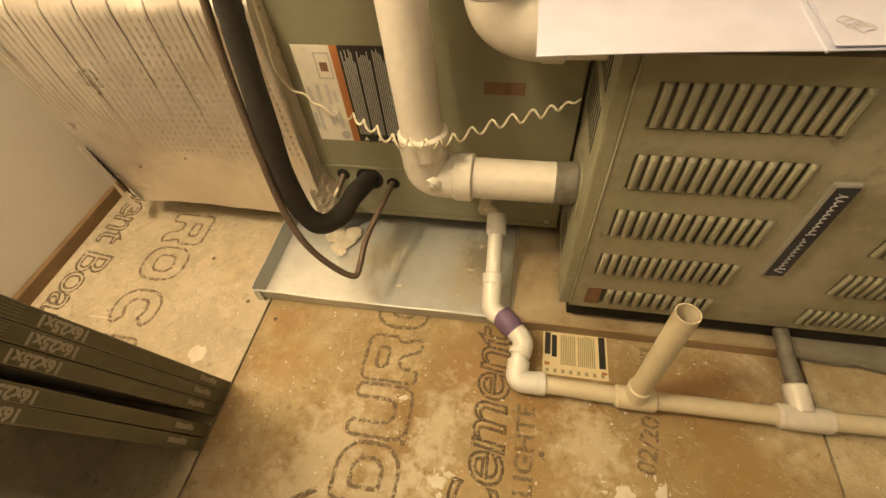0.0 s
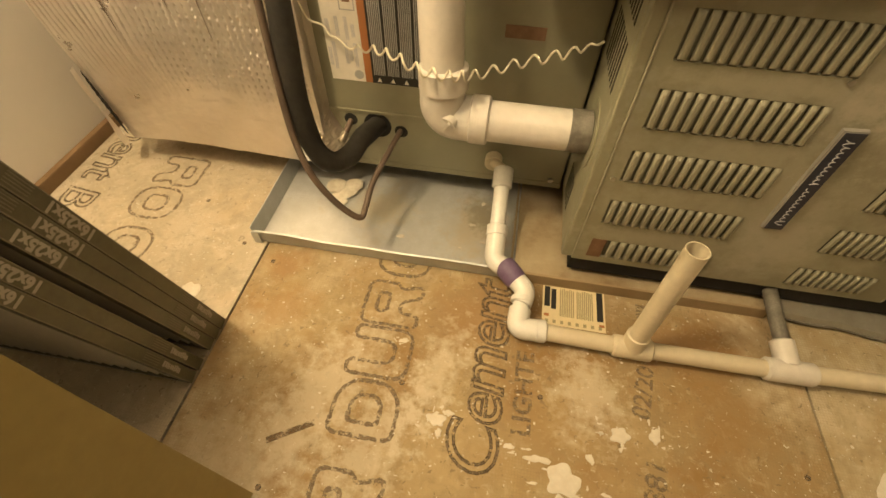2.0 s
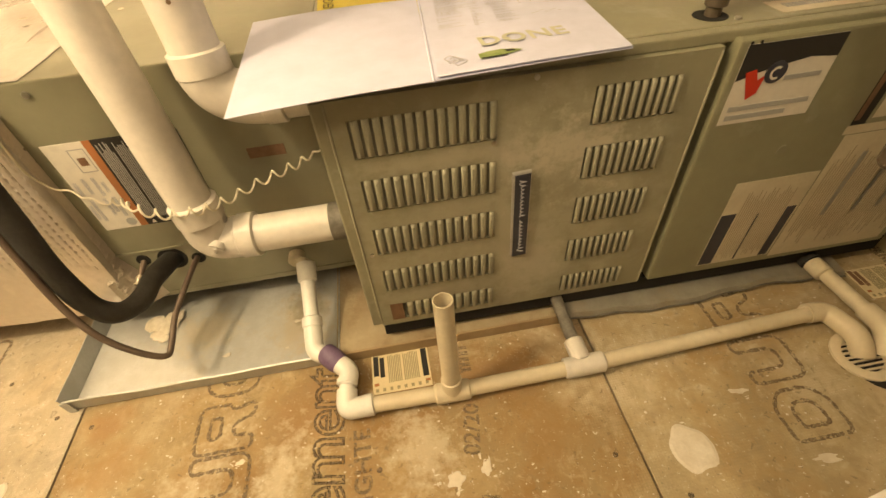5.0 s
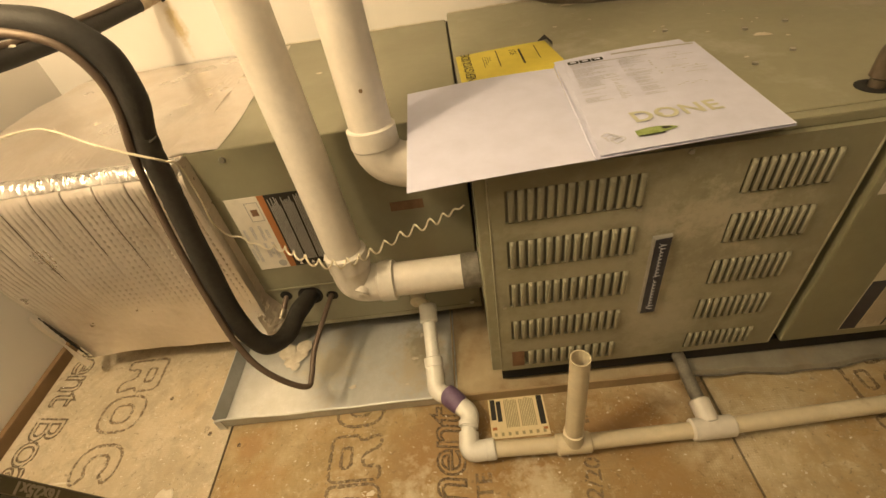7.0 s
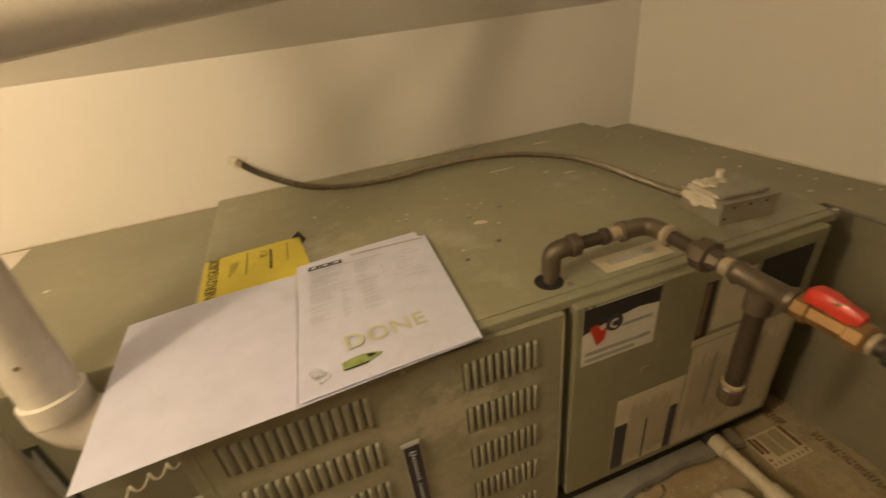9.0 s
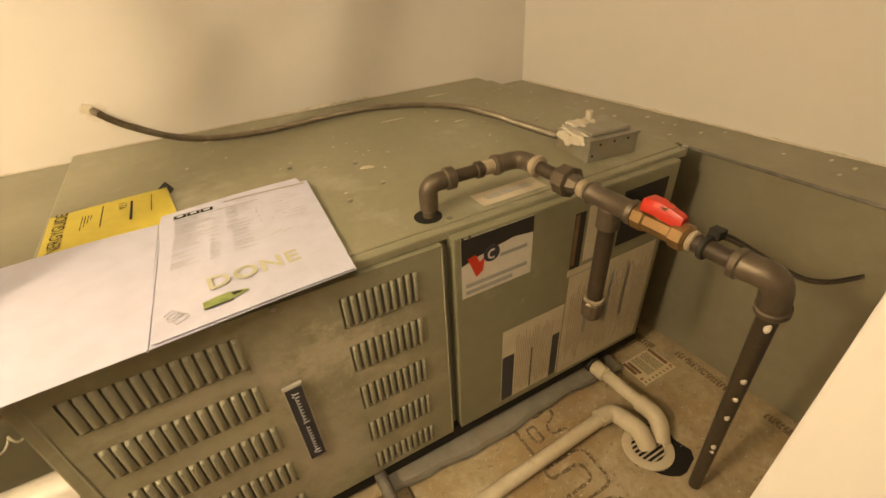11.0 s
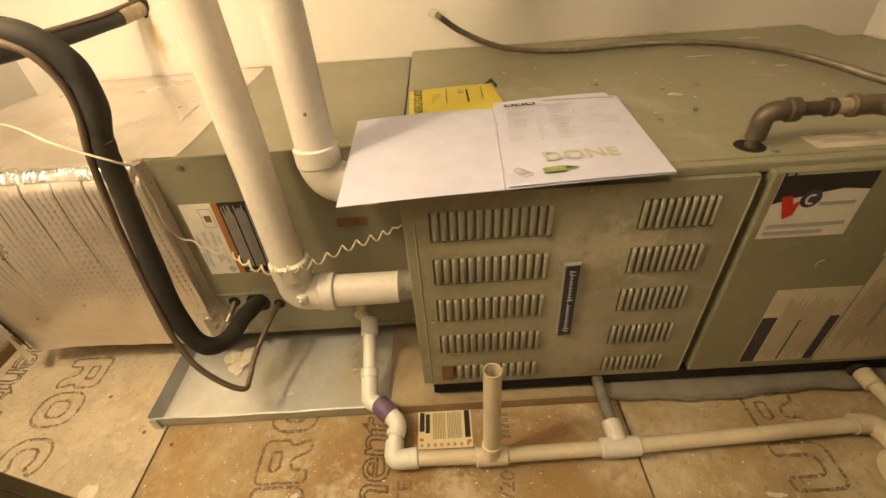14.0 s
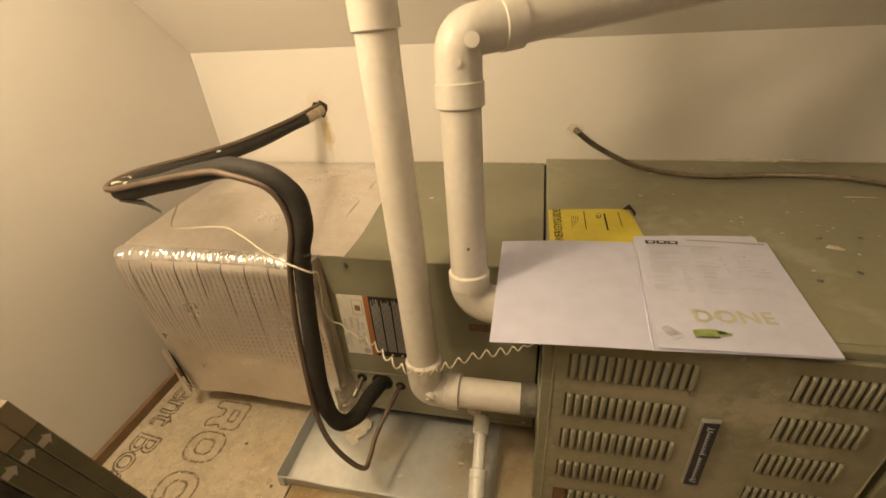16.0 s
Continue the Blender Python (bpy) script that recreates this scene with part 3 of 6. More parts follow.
# burner door: sheet with ten louvered fields
D0, D1, DZ0, DZ1 = 0.0905, 0.571, 0.062, 0.492
ROWS_Z = [(0.412, 0.465), (0.326, 0.379), (0.2405, 0.2925), (0.155, 0.204), (0.0755, 0.117)]
LX, RX = (0.1125, 0.2935), (0.4165, 0.530)
door = part("door", bmesh.new(), M["cabinet"], furnace, "grey-green steel access door with rows of louvers")
bm = bmesh.new()
zs = sorted([DZ0, DZ1] + [z for r in ROWS_Z for z in r])
xs = [D0, LX[0], LX[1], RX[0], RX[1], D1]
for i in range(len(zs) - 1):
    hole_row = any(abs(zs[i] - r[0]) < 1e-6 for r in ROWS_Z)
    for k in range(5):
        if hole_row and k in (1, 3):
            continue
        q = [bm.verts.new(p) for p in ((xs[k], 0, zs[i]), (xs[k + 1], 0, zs[i]), (xs[k + 1], 0, zs[i + 1]), (xs[k], 0, zs[i + 1]))]
        bm.faces.new(q)
bmesh.ops.remove_doubles(bm, verts=bm.verts[:], dist=1e-5)
back = bmesh.ops.extrude_face_region(bm, geom=bm.faces[:])
bmesh.ops.translate(bm, verts=[g for g in back["geom"] if isinstance(g, bmesh.types.BMVert)], vec=(0, 0.016, 0))
bmesh.ops.recalc_face_normals(bm, faces=bm.faces[:])
bm.to_mesh(door.data)
bm.free()
# one stamped slat: a rounded blade that bulges from the sheet and opens to one side


def slat_mesh(w, h):
    bm = bmesh.new()
    prof = [(-0.5 * w, 0.0020), (-0.5 * w, -0.0022), (-0.40 * w, -0.0037), (-0.16 * w, -0.0044), (0.14 * w, -0.0036), (0.5 * w, 0.0010)]
    n = len(prof)
    a = [bm.verts.new((x, y, 0.0045)) for x, y in prof]
    b = [bm.verts.new((x, y, h - 0.0045)) for x, y in prof]
    lo = [bm.verts.new((x, 0.0012, 0.0004)) for x, y in prof]
    hi = [bm.verts.new((x, 0.0012, h - 0.0004)) for x, y in prof]
    for k in range(n - 1):
        bm.faces.new((a[k], a[k + 1], b[k + 1], b[k]))
        bm.faces.new((lo[k], lo[k + 1], a[k + 1], a[k]))
        bm.faces.new((b[k], b[k + 1], hi[k + 1], hi[k]))
    bmesh.ops.recalc_face_normals(bm, faces=bm.faces[:])
    for f in bm.faces:
        f.smooth = True
    me = bpy.data.meshes.new("slat")
    bm.to_mesh(me)
    bm.free()
    me.set_sharp_from_angle(angle=radians(50))
    me.materials.append(M["louver"])
    return me


for r, (z0, z1) in enumerate(ROWS_Z):
    for (x0, x1), n in ((LX, 14), (RX, 10)):
        if r == 4 and x0 < 0.2:
            x0 += 0.024
            n = 11
            part("model_tag", boxed(LX[0] - 0.001, x0 - 0.003, -0.0005, 0.004, z0 - 0.001, z1 + 0.001), M["brown_label"], door, "small brown tag")
        step = (x1 - x0) / n
        me = slat_mesh(step * 0.72, z1 - z0)
        # sheet closing the openings, its colour darkened as shade between the slats
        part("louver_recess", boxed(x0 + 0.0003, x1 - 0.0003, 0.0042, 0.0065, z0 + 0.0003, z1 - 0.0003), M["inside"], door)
        for k in range(n):
            ob = new("slat", me)
            ob.location = (x0 + step * (k + 0.66), 0.0, z0)
            ob.parent = door

# worn folds, their highlight put into a lighter colour, along the upright edges of the door and the end of the cabinet
for x, y in ((D0 + 0.0008, 0.0002), (D1 - 0.0008, 0.0002), (FX0 + 0.0015, 0.0050), (FX0 + 0.0155, 0.0050)):
    part("fold_edge", tubed([(x, y, DZ0 + 0.004 + (DZ1 - DZ0 - 0.008) * k / 12) for k in range(13)], [0.0014 + 0.0003 * (k % 3) for k in range(13)], 8), M["louver"], furnace, smooth=True)

# badge on the burner door: a long plaque with a light rim and a light stroke for its lettering
bm = bmesh.new()
pts = [(0.3195, 0.193), (0.3465, 0.1945), (0.3435, 0.358), (0.3165, 0.3565)]
lo = [bm.verts.new((x, 0.0, z)) for x, z in pts]
hi = [bm.verts.new((x + (0.331 - x) * 0.06, -0.006, z + (0.2755 - z) * 0.02)) for x, z in pts]
bm.faces.new(hi)
for k in range(4):
    bm.faces.new((lo[k], lo[(k + 1) % 4], hi[(k + 1) % 4], hi[k]))
bmesh.ops.bevel(bm, geom=[e for e in bm.edges if all(abs(vv.co.y + 0.006) < 1e-4 for vv in e.verts)], offset=0.0015, segments=2, affect="EDGES")
badge = part("badge", bm, M["silver"], door, "navy badge with a silver rim")
bm = bmesh.new()
q = [bm.verts.new((x + (0.3315 - x) * 0.17, -0.0064, z + (0.2755 - z) * 0.025)) for x, z in pts]
bm.faces.new(q)
part("badge_face", bm, M["emblem_blue"], badge)
bm = bmesh.new()
wave = []
for i in range(150):
    q = i / 149
    z = 0.204 + 0.142 * q
    big = 0.0052 if q < 0.07 or 0.49 < q < 0.56 or 0.93 < q else 0.0026
    wave.append((0.3335 - 0.020 * (z - 0.206) + big * math.sin(62 * q * 2.1), -0.0070, z + 0.0012 * math.cos(62 * q * 2.1)))
tube(bm, wave[:72], 0.00065, 5)
tube(bm, wave[78:], 0.00065, 5)
part("badge_mark", bm, M["pale_ink"], badge, "flowing pale strokes")
for x, z in ((0.1035, 0.243), (0.29, 0.408), (0.34, 0.487)):
    disc_bm = disc(bmesh.new(), (x, 0.0, z), 0.0035, (0, -1, 0), 0.002, 10)
    part("screw", disc_bm, M["screw"], door)

# blower door
B0, B1, BZ0, BZ1 = 0.586, 1.060, 0.068, 0.4985
bdoor = part("door", boxed(B0, B1, -0.006, 0.02, BZ0, BZ1, bevel=0.004), M["shaded_enamel"], furnace, "plain grey-green steel access door with stickers")
for x in (0.600, 0.612):
    part("hole", disc(bmesh.new(), (x, -0.0062, 0.4945), 0.0022, (0, -1, 0), 0.0004, 8), M["dark"], bdoor)
part("dimple", disc(bmesh.new(), (0.722, -0.006, 0.327), 0.008, (0, -1, 0), 0.0015, 16), M["case"], bdoor)


def sheet(x0, x1, z0, z1, y=-0.0062, t=0.0004):
    return boxed(x0, x1, y - t, y, z0, z1)


Y1 = -0.0062
stk = part("company_sticker", sheet(0.597, 0.727, 0.386, 0.493, Y1), M["label"], bdoor, "white sticker with a black top and a red mark")
bm = bmesh.new()
q = [bm.verts.new(p) for p in ((0.597, Y1 - 0.0008, 0.493), (0.727, Y1 - 0.0008, 0.493), (0.727, Y1 - 0.0008, 0.464), (0.690, Y1 - 0.0008, 0.468), (0.655, Y1 - 0.0008, 0.462), (0.62, Y1 - 0.0008, 0.455), (0.597, Y1 - 0.0008, 0.447))]
bm.faces.new(q)
part("sticker_band", bm, M["ink"], stk)
bm = bmesh.new()
q = [bm.verts.new((x, Y1 - 0.0012, z)) for x, z in ((0.607, 0.458), (0.621, 0.461), (0.628, 0.446), (0.637, 0.452), (0.634, 0.428), (0.622, 0.420))]
bm.faces.new(q)
part("sticker_mark", bm, M["red"], stk)
bm = bmesh.new()
disc(bm, (0.6495, Y1 - 0.0008, 0.4535), 0.0145, (0, -1, 0), 0.0005, 20)
part("sticker_mark", bm, M["emblem_blue"], stk)
bm = bmesh.new()
prev = None
for k in range(15):
    a = radians(60 + 240 * k / 14)
    row = [bm.verts.new((0.6505 + r * math.cos(a), Y1 - 0.0017, 0.4525 + r * math.sin(a))) for r in (0.0055, 0.0088)]
    if prev:
        bm.faces.new((prev[0], row[0], row[1], prev[1]))
    prev = row
part("sticker_mark", bm, M["label"], stk)
bm = bmesh.new()
box(bm, 0.665, 0.716, Y1 - 0.001, Y1 - 0.0005, 0.441, 0.447)
box(bm, 0.604, 0.718, Y1 - 0.001, Y1 - 0.0005, 0.405, 0.412)
box(bm, 0.604, 0.69, Y1 - 0.001, Y1 - 0.0005, 0.392, 0.399)
part("sticker_print", bm, M["grey_ink"], stk)
# instruction sheets stuck on the door
lab = part("instruction_label", sheet(0.676, 0.816, 0.086, 0.274, Y1), M["label_tan"], bdoor, "tan printed instruction label")
bm = bmesh.new()
for x0, x1, z0, z1 in ((0.677, 0.703, 0.088, 0.208), (0.795, 0.812, 0.088, 0.205), (0.744, 0.747, 0.09, 0.2)):
    box(bm, x0, x1, Y1 - 0.0009, Y1 - 0.0005, z0, z1)
part("label_bar", bm, M["emblem_blue"], lab)
bm = bmesh.new()
rnd = random.Random(7)
for x in np.arange(0.707, 0.792, 0.0042):
    box(bm, x, x + 0.0016, Y1 - 0.0009, Y1 - 0.0005, 0.095 + rnd.uniform(0, 0.02), 0.255 - rnd.uniform(0, 0.03))
part("label_print", bm, M["tan_ink"], lab)
lab = part("instruction_label", sheet(0.819, 1.045, 0.08, 0.335, Y1), M["label_tan"], bdoor, "large tan printed instruction label")
bm = bmesh.new()
for x in np.arange(0.83, 1.05, 0.005):
    box(bm, x, x + 0.0018, Y1 - 0.0009, Y1 - 0.0005, 0.1 + rnd.uniform(0, 0.05), 0.32 - rnd.uniform(0, 0.05))
part("label_print", bm, M["tan_ink"], lab)
bm = bmesh.new()
for x in (0.872, 0.93, 0.975):
    box(bm, x, x + 0.008, Y1 - 0.0009, Y1 - 0.0005, 0.17, 0.30)
part("label_bar", bm, M["grey_ink"], lab)
lab = part("warning_label", sheet(0.815, 0.838, 0.352, 0.465, Y1), M["ink"], bdoor, "narrow black and orange warning label")
part("label_stripe", sheet(0.816, 0.8245, 0.36, 0.462, Y1 - 0.0006), M["brown_label"], lab)
part("label_foot", sheet(0.812, 0.915, 0.337, 0.351, Y1), M["label_tan"], bdoor)
lab = part("wiring_label", sheet(0.925, 1.035, 0.362, 0.474, Y1), M["ink"], bdoor, "dark printed wiring diagram label")
part("label_stripe", sheet(0.845, 0.915, 0.36, 0.47, Y1), M["label_tan"], bdoor)
part("bar_code_label", boxed(0.664, 0.785, 0.035, 0.075, FZ1, FZ1 + 0.0006), M["label_tan"], body, "tan bar code label on the top")
bm = bmesh.new()
rnd = random.Random(3)
x = 0.68
while x < 0.765:
    w = rnd.uniform(0.001, 0.003)
    box(bm, x, x + w, 0.05, 0.063, FZ1 + 0.0006, FZ1 + 0.001)
    x += w + rnd.uniform(0.0008, 0.0022)
part("bar_code", bm, M["grey_ink"], body)
# gas hole with its dark bore, screws on the top
part("gas_hole", disc(bmesh.new(), (0.580, 0.056, FZ1 + 0.0002), 0.021, (0, 0, 1), 0.0006, 24), M["dark"], body)
for x, y in ((0.603, 0.035), (0.5, 0.17), (0.57, 0.2), (0.56, 0.31), (0.63, 0.32), (0.98, 0.30), (0.45, 0.36)):
    part("screw", disc(bmesh.new(), (x, y, FZ1), 0.0042, (0, 0, 1), 0.003, 8), M["screw"], body)
# louvers in the left end of the cabinet
for y in np.arange(0.05, 0.15, 0.014):
    part("side_slot", boxed(FX0 - 0.0004, FX0 + 0.0004, y, y + 0.0065, 0.335, 0.40), M["dark"], body)
    part("side_slot", boxed(FX0 - 0.0004, FX0 + 0.0004, y, y + 0.0065, 0.42, 0.47), M["dark"], body)
for y in np.arange(0.085, 0.145, 0.012):
    part("side_slot", boxed(FX0 - 0.0004, FX0 + 0.0004, y, y + 0.0055, 0.085, 0.15), M["dark"], body)
# flakes of paint dust and drips on the top
bm = bmesh.new()
rnd = random.Random(12)
for x, y, a, b in ((0.571, 0.279, 0.012, 0.008), (0.345, 0.62, 0.02, 0.006), (0.9, 0.62, 0.03, 0.004), (0.72, 0.50, 0.028, 0.003), (0.80, 0.43, 0.006, 0.004), (0.84, 0.40, 0.012, 0.003)):
    blob(bm, x, y, FZ1 + 0.0003, a, b, rnd, 0.0008)
for _ in range(46):
    blob(bm, rnd.uniform(0.25, 1.08), rnd.uniform(0.12, 0.7), FZ1 + 0.0003, rnd.uniform(0.0012, 0.004), rnd.uniform(0.001, 0.003), rnd, 0.0006, 8)
tagged(part("plaster_flakes", bm, M["plaster"], body), kind="stuff")

# ---- base under the furnace ----
base = thing("plywood_platform", (0.5, 0.35, 0.0), "low plywood platform under the furnace", "platform")
part("board", boxed(-0.005, 0.425, -0.016, 0.70, 0.0, 0.014, bevel=0.002), M["ply"], base)
part("front_strip", boxed(0.0, 0.425, -0.021, -0.0165, 0.0, 0.026, bevel=0.002), M["wood"], base)
# added black block that makes the dark band of shade below the doors
part("spacer", boxed(0.092, 1.085, 0.006, 0.70, 0.0265, 0.061), M["dark"], base, "black block for the shade between base and cabinet")
bm = bmesh.new()
xs = np.linspace(0.43, 1.0, 30)
rnd = random.Random(5)
pf = [(-0.027, 0.009), (-0.021, 0.017), (0.01, 0.022), (0.05, 0.024)]
rows = []
for x in xs:
    w = 0.005 * math.sin(x * 17) + 0.002 * math.sin(x * 61) + rnd.uniform(-0.001, 0.001)
    rows.append([bm.verts.new((x, y + w * (1 if k < 2 else 0), max(0.001, z + w * 0.3))) for k, (y, z) in enumerate(pf)])
for a, b in zip(rows, rows[1:]):
    for k in range(3):
        bm.faces.new((a[k], b[k], b[k + 1], a[k + 1]))
g = bmesh.ops.extrude_face_region(bm, geom=bm.faces[:])
bmesh.ops.translate(bm, verts=[q for q in g["geom"] if isinstance(q, bmesh.types.BMVert)], vec=(0, 0, -0.0009))
flash = thing("metal_flashing", (0.7, 0.0, 0.0), "galvanised sheet folded under the furnace", "sheet metal")
part("sheet", bm, M["galv"], flash, smooth=True)
bm = bmesh.new()
tube(bm, [(x, -0.0275 + 0.005 * math.sin(x * 17) + 0.002 * math.sin(x * 61), 0.0085 + 0.0015 * math.sin(x * 17)) for x in np.linspace(0.43, 1.0, 60)], 0.0018, 6)
part("folded_edge", bm, M["grey_paint"], flash, smooth=True)

# ---- coil case ----
CX0, CX1, CY, CZ0, CZ1 = -0.3752, 0.0705, 0.175, 0.052, 0.4955
case = thing("coil_case", (-0.14, 0.45, 0.0), "olive-grey sheet steel coil case beside the furnace", "coil case")
bm = boxed(CX0, CX1, CY, BACK - 0.003, CZ0, CZ1, bevel=0.003)
cbody = part("case_body", bm, M["case"], case)
part("seam_flange", boxed(CX0, CX1, CY - 0.0025, CY, 0.172, 0.178, bevel=0.001), M["case"], case)
part("foot_flange", boxed(CX0, CX1, CY - 0.001, CY, CZ0, CZ0 + 0.012), M["case"], case)
part("lid_strip", boxed(CX1 + 0.0005, CX1 + 0.004, CY + 0.03, BACK - 0.004, CZ1 - 0.03, CZ1 - 0.004), M["dark"], case)
for p in ((-0.315, CY - 0.001, 0.478), (-0.04, CY - 0.001, 0.068), (0.05, CY - 0.001, 0.07)):
    part("screw", disc(bmesh.new(), p, 0.005, (0, -1, 0), 0.003, 8), M["screw"], cbody)
part("feet", boxed(CX0 + 0.03, CX1 - 0.03, 0.3, 0.68, 0.004, CZ0 - 0.001), M["dark"], case, "dark supports under the case")
for x, z, r in ((-0.332, 0.155, 0.0125), (-0.282, 0.148, 0.026), (-0.238, 0.140, 0.0125)):
    part("pipe_hole", disc(bmesh.new(), (x, CY + 0.001, z), r, (0, -1, 0), 0.0016, 20), M["dark"], cbody)
# brown tag and the large data label
part("rating_tag", boxed(-0.070, -0.011, CY - 0.0008, CY, 0.333, 0.352), M["brown_label"], cbody, "small red-brown tag")
lab = part("data_label", boxed(-0.351, -0.2925, CY - 0.0008, CY, 0.235, 0.402), M["label"], cbody, "white data label with an orange and black warning half")
part("label_orange", boxed(-0.2925, -0.2805, CY - 0.0008, CY, 0.235, 0.402), M["orange"], lab)
part("label_black", boxed(-0.2805, -0.1545, CY - 0.0008, CY, 0.235, 0.402), M["ink"], lab)
bm = bmesh.new()
rnd = random.Random(8)
for c in range(5):
    for k in range(7):
        x = -0.2765 + c * 0.0235 + k * 0.0029
        box(bm, x, x + 0.0016, CY - 0.0014, CY - 0.0009, 0.250, 0.398 - rnd.uniform(0, 0.02))
part("label_print", bm, M["grey_ink"], lab)
bm = bmesh.new()
for x, z0, z1 in ((-0.333, 0.26, 0.29), (-0.325, 0.255, 0.3), (-0.305, 0.265, 0.30), (-0.298, 0.27, 0.29), (-0.29, 0.26, 0.30), (-0.33, 0.31, 0.335), (-0.315, 0.31, 0.34), (-0.3, 0.305, 0.34), (-0.29, 0.31, 0.33)):
    for k in range(3):
        box(bm, x - 0.016 + k * 0.002, x - 0.016 + k * 0.002 + 0.0009, CY - 0.0012, CY - 0.0008, z0, z1)
part("label_print", bm, M["pale_ink"], lab)
bm = bmesh.new()
box(bm, -0.319, -0.297, CY - 0.0011, CY - 0.0008, 0.3895, 0.391)
box(bm, -0.319, -0.297, CY - 0.0011, CY - 0.0008, 0.350, 0.3515)
box(bm, -0.320, -0.3185, CY - 0.0011, CY - 0.0008, 0.350, 0.391)
box(bm, -0.2975, -0.296, CY - 0.0011, CY - 0.0008, 0.350, 0.391)
part("label_frame", bm, M["grey_ink"], lab)
part("label_picture", boxed(-0.314, -0.302, CY - 0.0012, CY - 0.0008, 0.362, 0.376), M["brown_label"], lab)
part("label_seal", disc(bmesh.new(), (-0.303, CY - 0.0008, 0.247), 0.008, (0, -1, 0), 0.0005, 18), M["grey_ink"], lab)
bm = bmesh.new()
for k in range(4):
    x = -0.272 + k * 0.023
    q = [bm.verts.new(p) for p in ((x, CY - 0.0015, 0.238), (x + 0.008, CY - 0.0015, 0.238), (x + 0.004, CY - 0.0015, 0.246))]
    bm.faces.new(q)
part("label_arrows", bm, M["label"], lab)
# putty and foil tape where the lines enter
rnd = random.Random(2)
bm = bmesh.new()
for cx, cy, cz, r in ((-0.362, 0.118, 0.006, 0.017), (-0.350, 0.135, 0.007, 0.020), (-0.375, 0.142, 0.009, 0.020), (-0.352, 0.104, 0.006, 0.010), (-0.340, 0.152, 0.009, 0.018)):
    g = bmesh.ops.create_icosphere(bm, subdivisions=3, radius=1.0)
    for q in g["verts"]:
        w = 1 + 0.22 * noise.noise(q.co * 2.4 + Vector((cx * 90, 0, 0))) + 0.05 * math.sin(9 * q.co.x + cx * 90) + 0.05 * math.sin(13 * q.co.y)
        q.co = Vector((cx + q.co.x * r * w, cy + q.co.y * r * w, max(0.005, cz + q.co.z * r * 0.16)))
putty = tagged(part("putty_lump", bm, M["putty"], smooth=True), "cream lump of spilled sealant in the pan", "sealant")

# ---- galvanised drain pan ----
pan = thing("drain_pan", (-0.24, 0.1, 0.0), "galvanised drain pan with bent rims, stained and dusty", "drain pan")
PX0, PX1, PY0, PY1, PH = -0.477, 0.0, -0.022, 0.66, 0.038
bm = bmesh.new()
nx, ny = 24, 10
gx = np.linspace(PX0 + 0.004, PX1 - 0.002, nx)
gy = np.linspace(PY0 + 0.004, PY1, ny)
rnd = random.Random(9)
grid = [[bm.verts.new((x, y, 0.0035 + 0.0012 * math.sin(9 * x + 4 * y) + 0.0008 * math.sin(23 * x))) for y in gy] for x in gx]
for i in range(nx - 1):
    for k in range(ny - 1):
        bm.faces.new((grid[i][k], grid[i + 1][k], grid[i + 1][k + 1], grid[i][k + 1]))
g = bmesh.ops.extrude_face_region(bm, geom=bm.faces[:])
bmesh.ops.translate(bm, verts=[q for q in g["geom"] if isinstance(q, bmesh.types.BMVert)], vec=(0, 0, -0.0015))
part("pan_floor", bm, M["pan_steel"], pan, smooth=True)


def rim(p0, p1, lean, h, n=22, wob=0.0015, seed=1):
    """A bent sheet rim from p0 to p1, leaning outwards, its top edge a little wavy."""
    r = random.Random(seed)
    p0, p1, lean = Vector(p0), Vector(p1), Vector(lean)
    bm = bmesh.new()
    rows = []
    for i in range(n + 1):
        t = i / n
        p = p0.lerp(p1, t)
        hh = h + wob * (math.sin(7 * t + seed) + 0.6 * math.sin(19 * t)) - 0.012 * max(0, math.sin(math.pi * min(1, t * 1.6)) - 0.75) * (seed == 1)
        top = p + lean * (hh / h) + Vector((0, 0, hh))
        rows.append([bm.verts.new(p), bm.verts.new(p + (top - p) * 0.5), bm.verts.new(top), bm.verts.new(top + lean.normalized() * 0.0018 - Vector((0, 0, 0.0012)))])
    for a, b in zip(rows, rows[1:]):
        for k in range(3):
            bm.faces.new((a[k], b[k], b[k + 1], a[k + 1]))
    g = bmesh.ops.extrude_face_region(bm, geom=bm.faces[:])
    bmesh.ops.translate(bm, verts=[q for q in g["geom"] if isinstance(q, bmesh.types.BMVert)], vec=lean.normalized() * 0.0012)
    return bm


part("pan_rim", rim((PX0 + 0.004, PY0 + 0.004, 0.002), (PX1, PY0 + 0.004, 0.002), (0, -0.004, 0), 0.033, seed=1), M["pan_steel"], pan, smooth=True)
part("pan_rim", rim((PX0 + 0.004, PY1, 0.002), (PX0 + 0.004, PY0, 0.002), (-0.005, 0, 0), PH, seed=2), M["pan_steel"], pan, smooth=True)
part("pan_rim", rim((PX1 - 0.002, PY0, 0.002), (PX1 - 0.002, PY1, 0.002), (0.001, 0, 0), 0.015, seed=3), M["pan_steel"], pan, smooth=True)
part("pan_corner", boxed(PX0 - 0.003, PX0 + 0.012, PY0 - 0.003, PY0 - 0.001, 0.001, 0.032, bevel=0.001), M["pan_steel"], pan)
bm = bmesh.new()
rnd = random.Random(14)
for x, y, a, b in ((-0.215, 0.037, 0.007, 0.005), (-0.085, 0.09, 0.006, 0.004), (-0.06, 0.05, 0.005, 0.003), (-0.07, 0.15, 0.004, 0.006), (-0.10, 0.03, 0.003, 0.002)):
    blob(bm, x, y, 0.0055, a, b, rnd, 0.0008)
